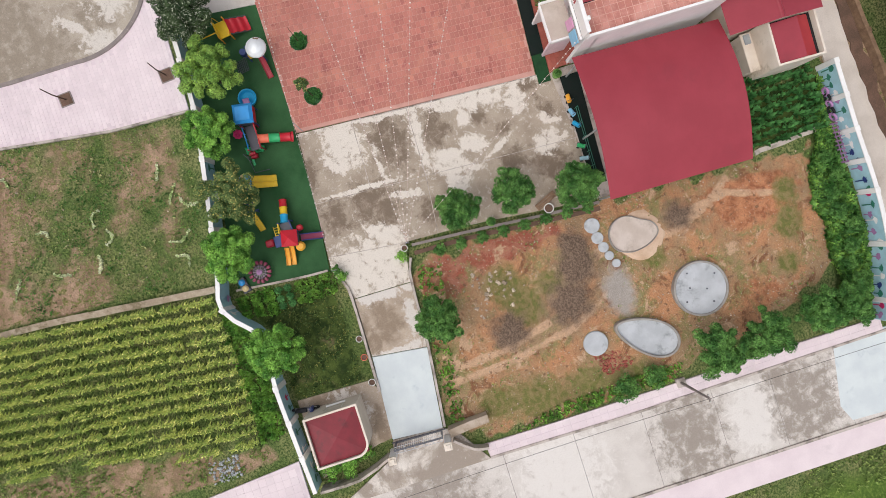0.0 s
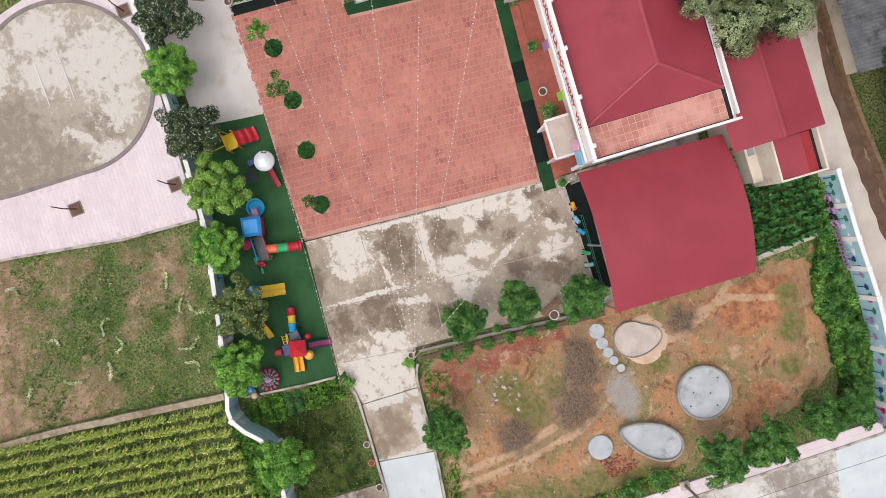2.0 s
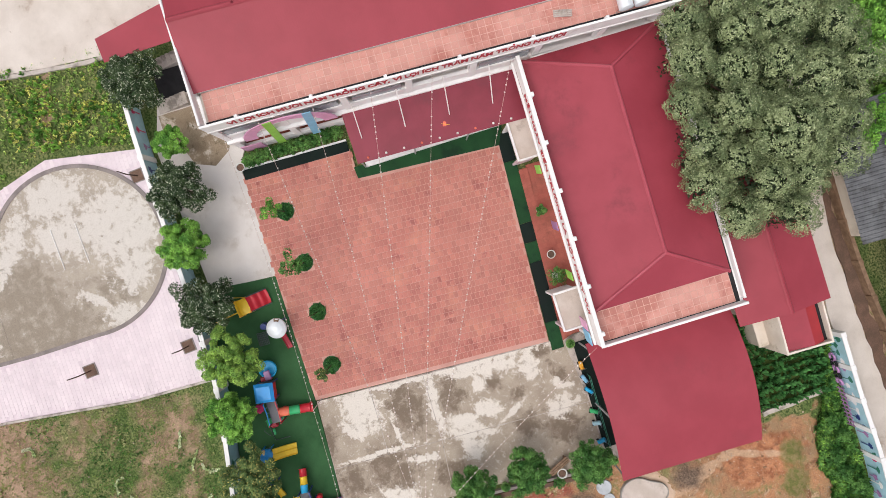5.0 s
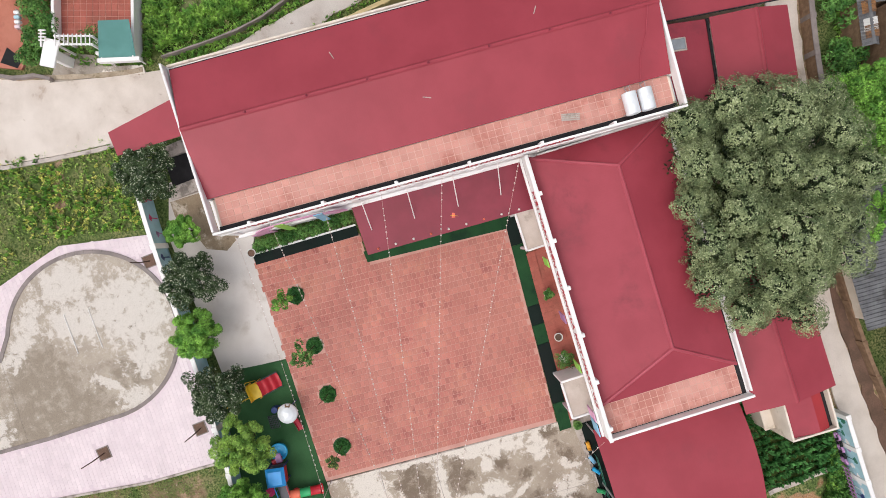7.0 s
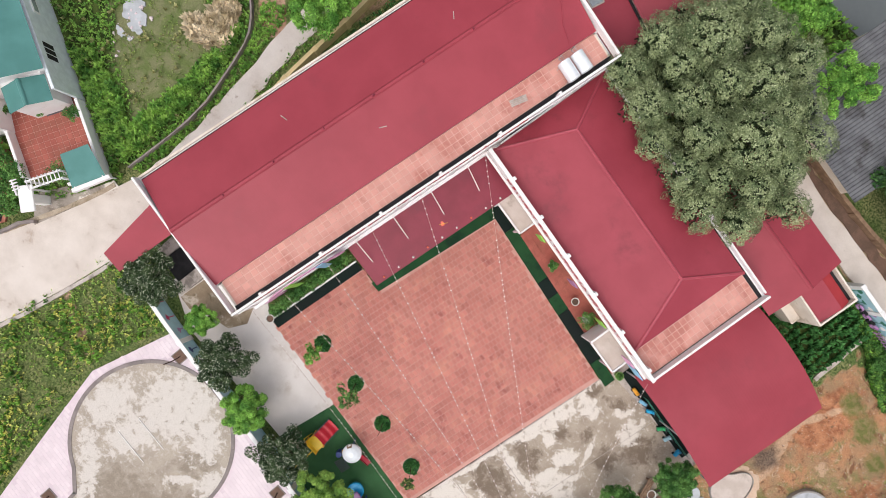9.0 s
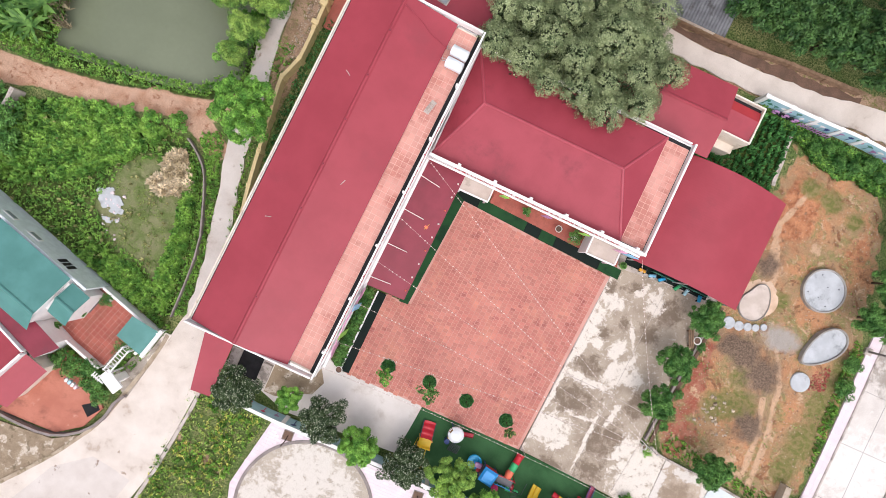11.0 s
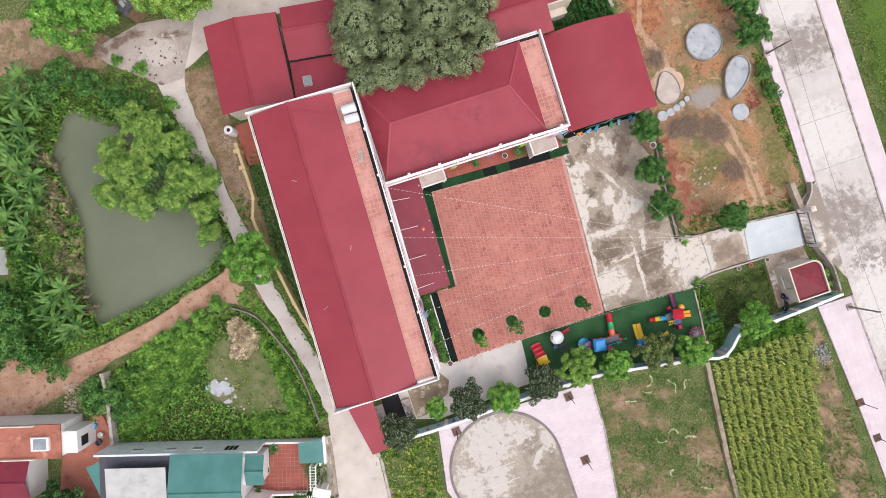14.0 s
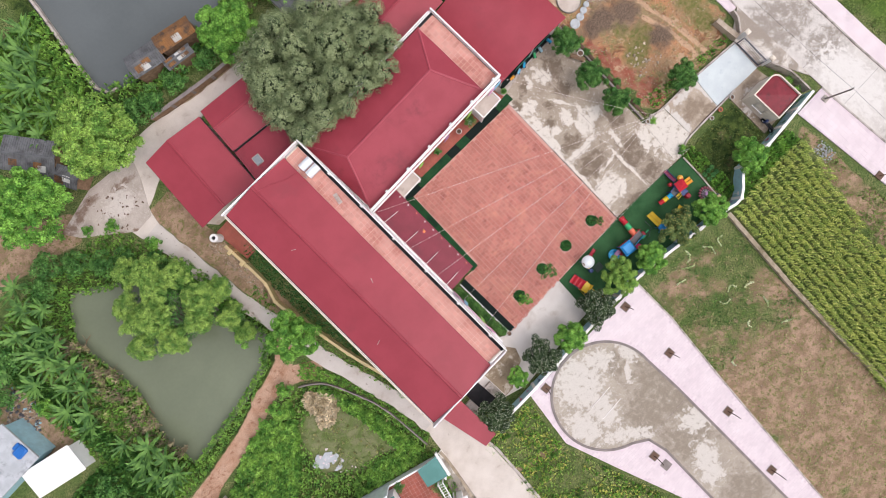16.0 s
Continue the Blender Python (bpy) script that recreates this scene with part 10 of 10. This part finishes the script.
# street lamps and overhead wires
for x, y in ((13.4, 12.6), (13.6, -13.2)):
    ob = thing("utility_pole", pose(x, y, 0.0), "slim dark utility pole on the footway", "utility pole", "utility poles")
    part("column", Build().tube([(0, 0, -0.2), (0, 0, 3.9)], [0.1, 0.06], 10), M["kerb_dark"], ob)
    part("base_block", Build().soft(-0.3, -0.3, -0.1, 0.3, 0.3, 0.12, 0.03), M["kerb"], ob)
    part("cross_arm", Build().soft(-0.25, -0.03, 3.72, 0.25, 0.03, 3.79, 0.01), M["kerb_dark"], ob)
    for k in (-0.2, 0.2):
        part("insulator", Build().lathe(k, 0, [(0.03, 3.79), (0.045, 3.83), (0.02, 3.88)], 8), M["potwhite"], ob)


def wire(name, label, a, b, sag, r, material, bulbs=0.0, group=""):
    ob = thing(name, pose(0, 0, 0), label, "string lights" if bulbs else "cable", group)
    a, b = Vector(a), Vector(b)
    n = 24
    pts = [a.lerp(b, i / n) - Vector((0, 0, sag * 4 * (i / n) * (1 - i / n))) for i in range(n + 1)]
    part("cord", Build().tube(pts, r, 4), material, ob)
    if bulbs:
        total = (b - a).length
        rr = random.Random(int(a.y * 100))
        for k in range(int(total / bulbs)):
            u = (k + 0.5 + rr.uniform(-0.2, 0.2)) * bulbs / total
            if math.sin(k * 0.9 + a.y) < -0.85:
                continue
            lamp = new("bulb", BULB)
            lamp.parent = ob
            lamp.location = a.lerp(b, u) - Vector((0, 0, sag * 4 * u * (1 - u) + 0.05))


BULB = Build().lathe(0, 0, [(0.012, 0.04), (0.034, 0.02), (0.046, -0.016), (0.03, -0.06), (0.006, -0.08)], 6).mesh("bulb")
BULB.materials.append(M["bulb"])
HUB = (-0.45, -1.35, 3.2)
ob = thing("light_pole", pose(HUB[0], HUB[1], 0), "thin steel pole carrying the string lights", "pole")
part("shaft", Build().tube([(0, 0, -0.2), (0, 0, 3.25)], [0.05, 0.035], 8), M["pole"], ob)
part("collar", Build().tube([(0, 0, 3.14), (0, 0, 3.24)], 0.06, 8), M["deck"], ob)
for a in ((-25.62, -2.6, 6.36), (-25.5, 0.4, 6.36), (-25.38, 3.6, 6.36), (-25.2, 7.0, 6.36), (-25.02, 11.5, 5.6), (-8.3, 11.2, 5.5)):
    wire("string_lights", "sagging cord of small white festoon bulbs over the courtyard", a, HUB, 0.5, 0.008, M["cable"], 0.34, "courtyard string lights")
wire("string_lights", "sagging cord of small white festoon bulbs over the courtyard", (-25.65, -4.6, 6.36), (-9.2, -5.6, 2.6), 0.5, 0.008, M["cable"], 0.34, "courtyard string lights")
wire("string_lights", "sagging cord of small white festoon bulbs over the courtyard", (-9.2, -5.6, 2.6), (-0.2, -6.1, 2.4), 0.3, 0.007, M["cable"], 0.5, "courtyard string lights")
for x, y in ((-9.2, -5.6), (-0.2, -6.1)):
    ob = thing("light_pole", pose(x, y, 0), "thin steel pole carrying the string lights", "pole", "light poles")
    part("shaft", Build().tube([(0, 0, -0.1), (0, 0, 2.65 if x < -5 else 2.45)], [0.03, 0.022], 7), M["pole"], ob)
wire("power_cable", "black overhead cable along the road", (13.4, 12.6, 3.86), (13.6, -13.2, 3.86), 0.4, 0.012, M["wire"], 0, "overhead cables")
wire("power_cable", "black overhead cable along the road", (13.4, 12.6, 3.86), (14.0, 55.0, 4.3), 0.6, 0.012, M["wire"], 0, "overhead cables")
wire("power_cable", "black overhead cable along the road", (13.6, -13.2, 3.86), (15.0, -52.0, 4.3), 0.6, 0.012, M["wire"], 0, "overhead cables")


# ---- tiles, pavers ----
def piece_mesh(name, w, d, h, c, material):
    b = Build().soft(-w / 2, -d / 2, -h, w / 2, d / 2, 0, c)
    b.f = b.f[1:]
    me = b.mesh(name)
    me.materials.append(material)
    return me


def pieces(name, parent, spots, w, d, h, c, material, limit, near, z):
    """Spots of x, y: the nearest to a place are objects, the rest one joined mesh."""
    spots = sorted(spots, key=lambda p: math.dist(p[:2], near))
    me = piece_mesh(name, w, d, h, c, material)
    rr = random.Random(len(spots))
    for x, y in spots[:limit]:
        ob = new(name, me)
        ob.parent = parent
        ob.location = (x, y, z + rr.uniform(-0.002, 0.002))
    rest = spots[limit:]
    if rest:
        v0 = np.array([v.co[:] for v in me.vertices])
        f0 = [tuple(p.vertices) for p in me.polygons]
        b = Build()
        for x, y in rest:
            b.add((v0 + np.array([x, y, z + rr.uniform(-0.002, 0.002)])).tolist(), f0)
        tagged(part(name + "_field", b, material, parent, fix=False), kind="stuff")


COURT = [(-24.55, -5.98), (-9.22, -5.98), (-8.24, 9.52), (-21.32, 10.22), (-21.98, 1.08), (-23.92, 1.08), (-24.25, -5.85)]
court = thing("courtyard_tiles", pose(0, 0, 0), "weathered terracotta tile courtyard in staggered rows", "courtyard", kind="structure")
spots = []
sk = math.tan(radians(3.4))
for i in range(-2, 44):
    for j in range(-2, 58):
        y = -5.9 + 0.287 * (j + (0.5 if i % 2 else 0.0) + 0.12 * math.sin(i * 2.3))
        x = -25.6 + 0.4 * i + sk * (y + 6)
        if inside(COURT, x, y) > 0.06 and all(math.dist((x, y), q) > 0.62 for q in ((-21.4, -4.1), (-17.9, -3.95), (-14.62, -4.12), (-11.1, -4.3))):
            spots.append((x, y))
pieces("tile", court, spots, 0.366, 0.262, 0.03, 0.006, M["tile"], 300, (-16.0, 2.0), 0.008)
for ob, x0, y0, x1, y1, z in TILE_BEDS:
    nx, ny = round((x1 - x0) / 0.385), round((y1 - y0) / 0.4)
    w, d = (x1 - x0) / nx, (y1 - y0) / ny
    pieces("roof_tile", ob, [(x0 + w * (i + 0.5), y0 + d * (j + 0.5)) for i in range(nx) for j in range(ny)], w - 0.035, d - 0.035, 0.02, 0.004, M["tile_roof"], 300, (x0, y0), z + 0.014)
terr = thing("terrace_tiles", pose(0, 0, 0), "red clay tiles of the low building's terrace", "terrace", kind="structure")
pieces("floor_tile", terr, [(x, 11.42 - 0.05 * (x + 19) + dy) for x in np.arange(-19.2, -8.3, 0.31) for dy in (-0.3, 0.0, 0.3, 0.6, 0.9)], 0.285, 0.275, 0.02, 0.005, M["terrace"], 200, (-14, 11), 0.104)

for y in COURTS:
    pieces("court_tile", y, [(0.4 + 0.4 * i, -4.8 + 0.4 * j) for i in range(12) for j in range(12)], 0.37, 0.37, 0.02, 0.005, M["terrace"], 300, (2, -2), 0.1)
plaza = thing("plaza_pavers", pose(0, 0, 0), "pale pink concrete pavers of the plaza", "pavement", kind="structure")
loop = TURN_LOOP
spots = []
gx0, gy0 = np.meshgrid(np.arange(-29.5, -12.4, 0.5), np.arange(-51.5, -11.6, 0.25))
odd = ((np.arange(gx0.shape[0]) % 2) * 0.25)[:, None]
px, py = (gx0 + odd).ravel(), gy0.ravel()
ok = (inside(PLAZA, px, py) > 0.2) & (inside(loop, px, py) < -0.45)
for x, y in ((-15.45, -19.05), (-15.05, -12.65), (-15.75, -27.4), (-17.1, -34.7), (-24.05, -25.0), (-26.4, -12.35), (-23.9, -26.5)):
    ok &= ~((np.abs(px - x) < 0.66) & (np.abs(py - y) < 0.54))
pieces("paver", plaza, list(zip(px[ok].tolist(), py[ok].tolist())), 0.485, 0.235, 0.04, 0.008, M["paver"], 300, (-15.5, -15.0), 0.0)
walkway = thing("footway_pavers", pose(0, 0, 0), "pale pink concrete pavers of the roadside footway", "pavement", kind="structure")
spots = [(x, y) for y in np.arange(-0.2, 26.0, 0.5) for x in (13.57, 13.99)]
pieces("paver", walkway, spots, 0.4, 0.485, 0.05, 0.008, M["paver"], 150, (13.7, 8.0), 0.008)
SFOOT = [(10.7, -12.2), (14.1, -12.2), (14.7, -24.0), (15.4, -52.0), (12.8, -52.0), (11.6, -24.0)]
gx0, gy0 = np.meshgrid(np.arange(10.8, 15.4, 0.5), np.arange(-51.8, -12.2, 0.5))
px, py = gx0.ravel(), gy0.ravel()
ok = inside(SFOOT, px, py) > 0.22
pieces("paver", walkway, list(zip(px[ok].tolist(), py[ok].tolist())), 0.485, 0.485, 0.05, 0.008, M["paver"], 150, (12.5, -14.0), 0.008)
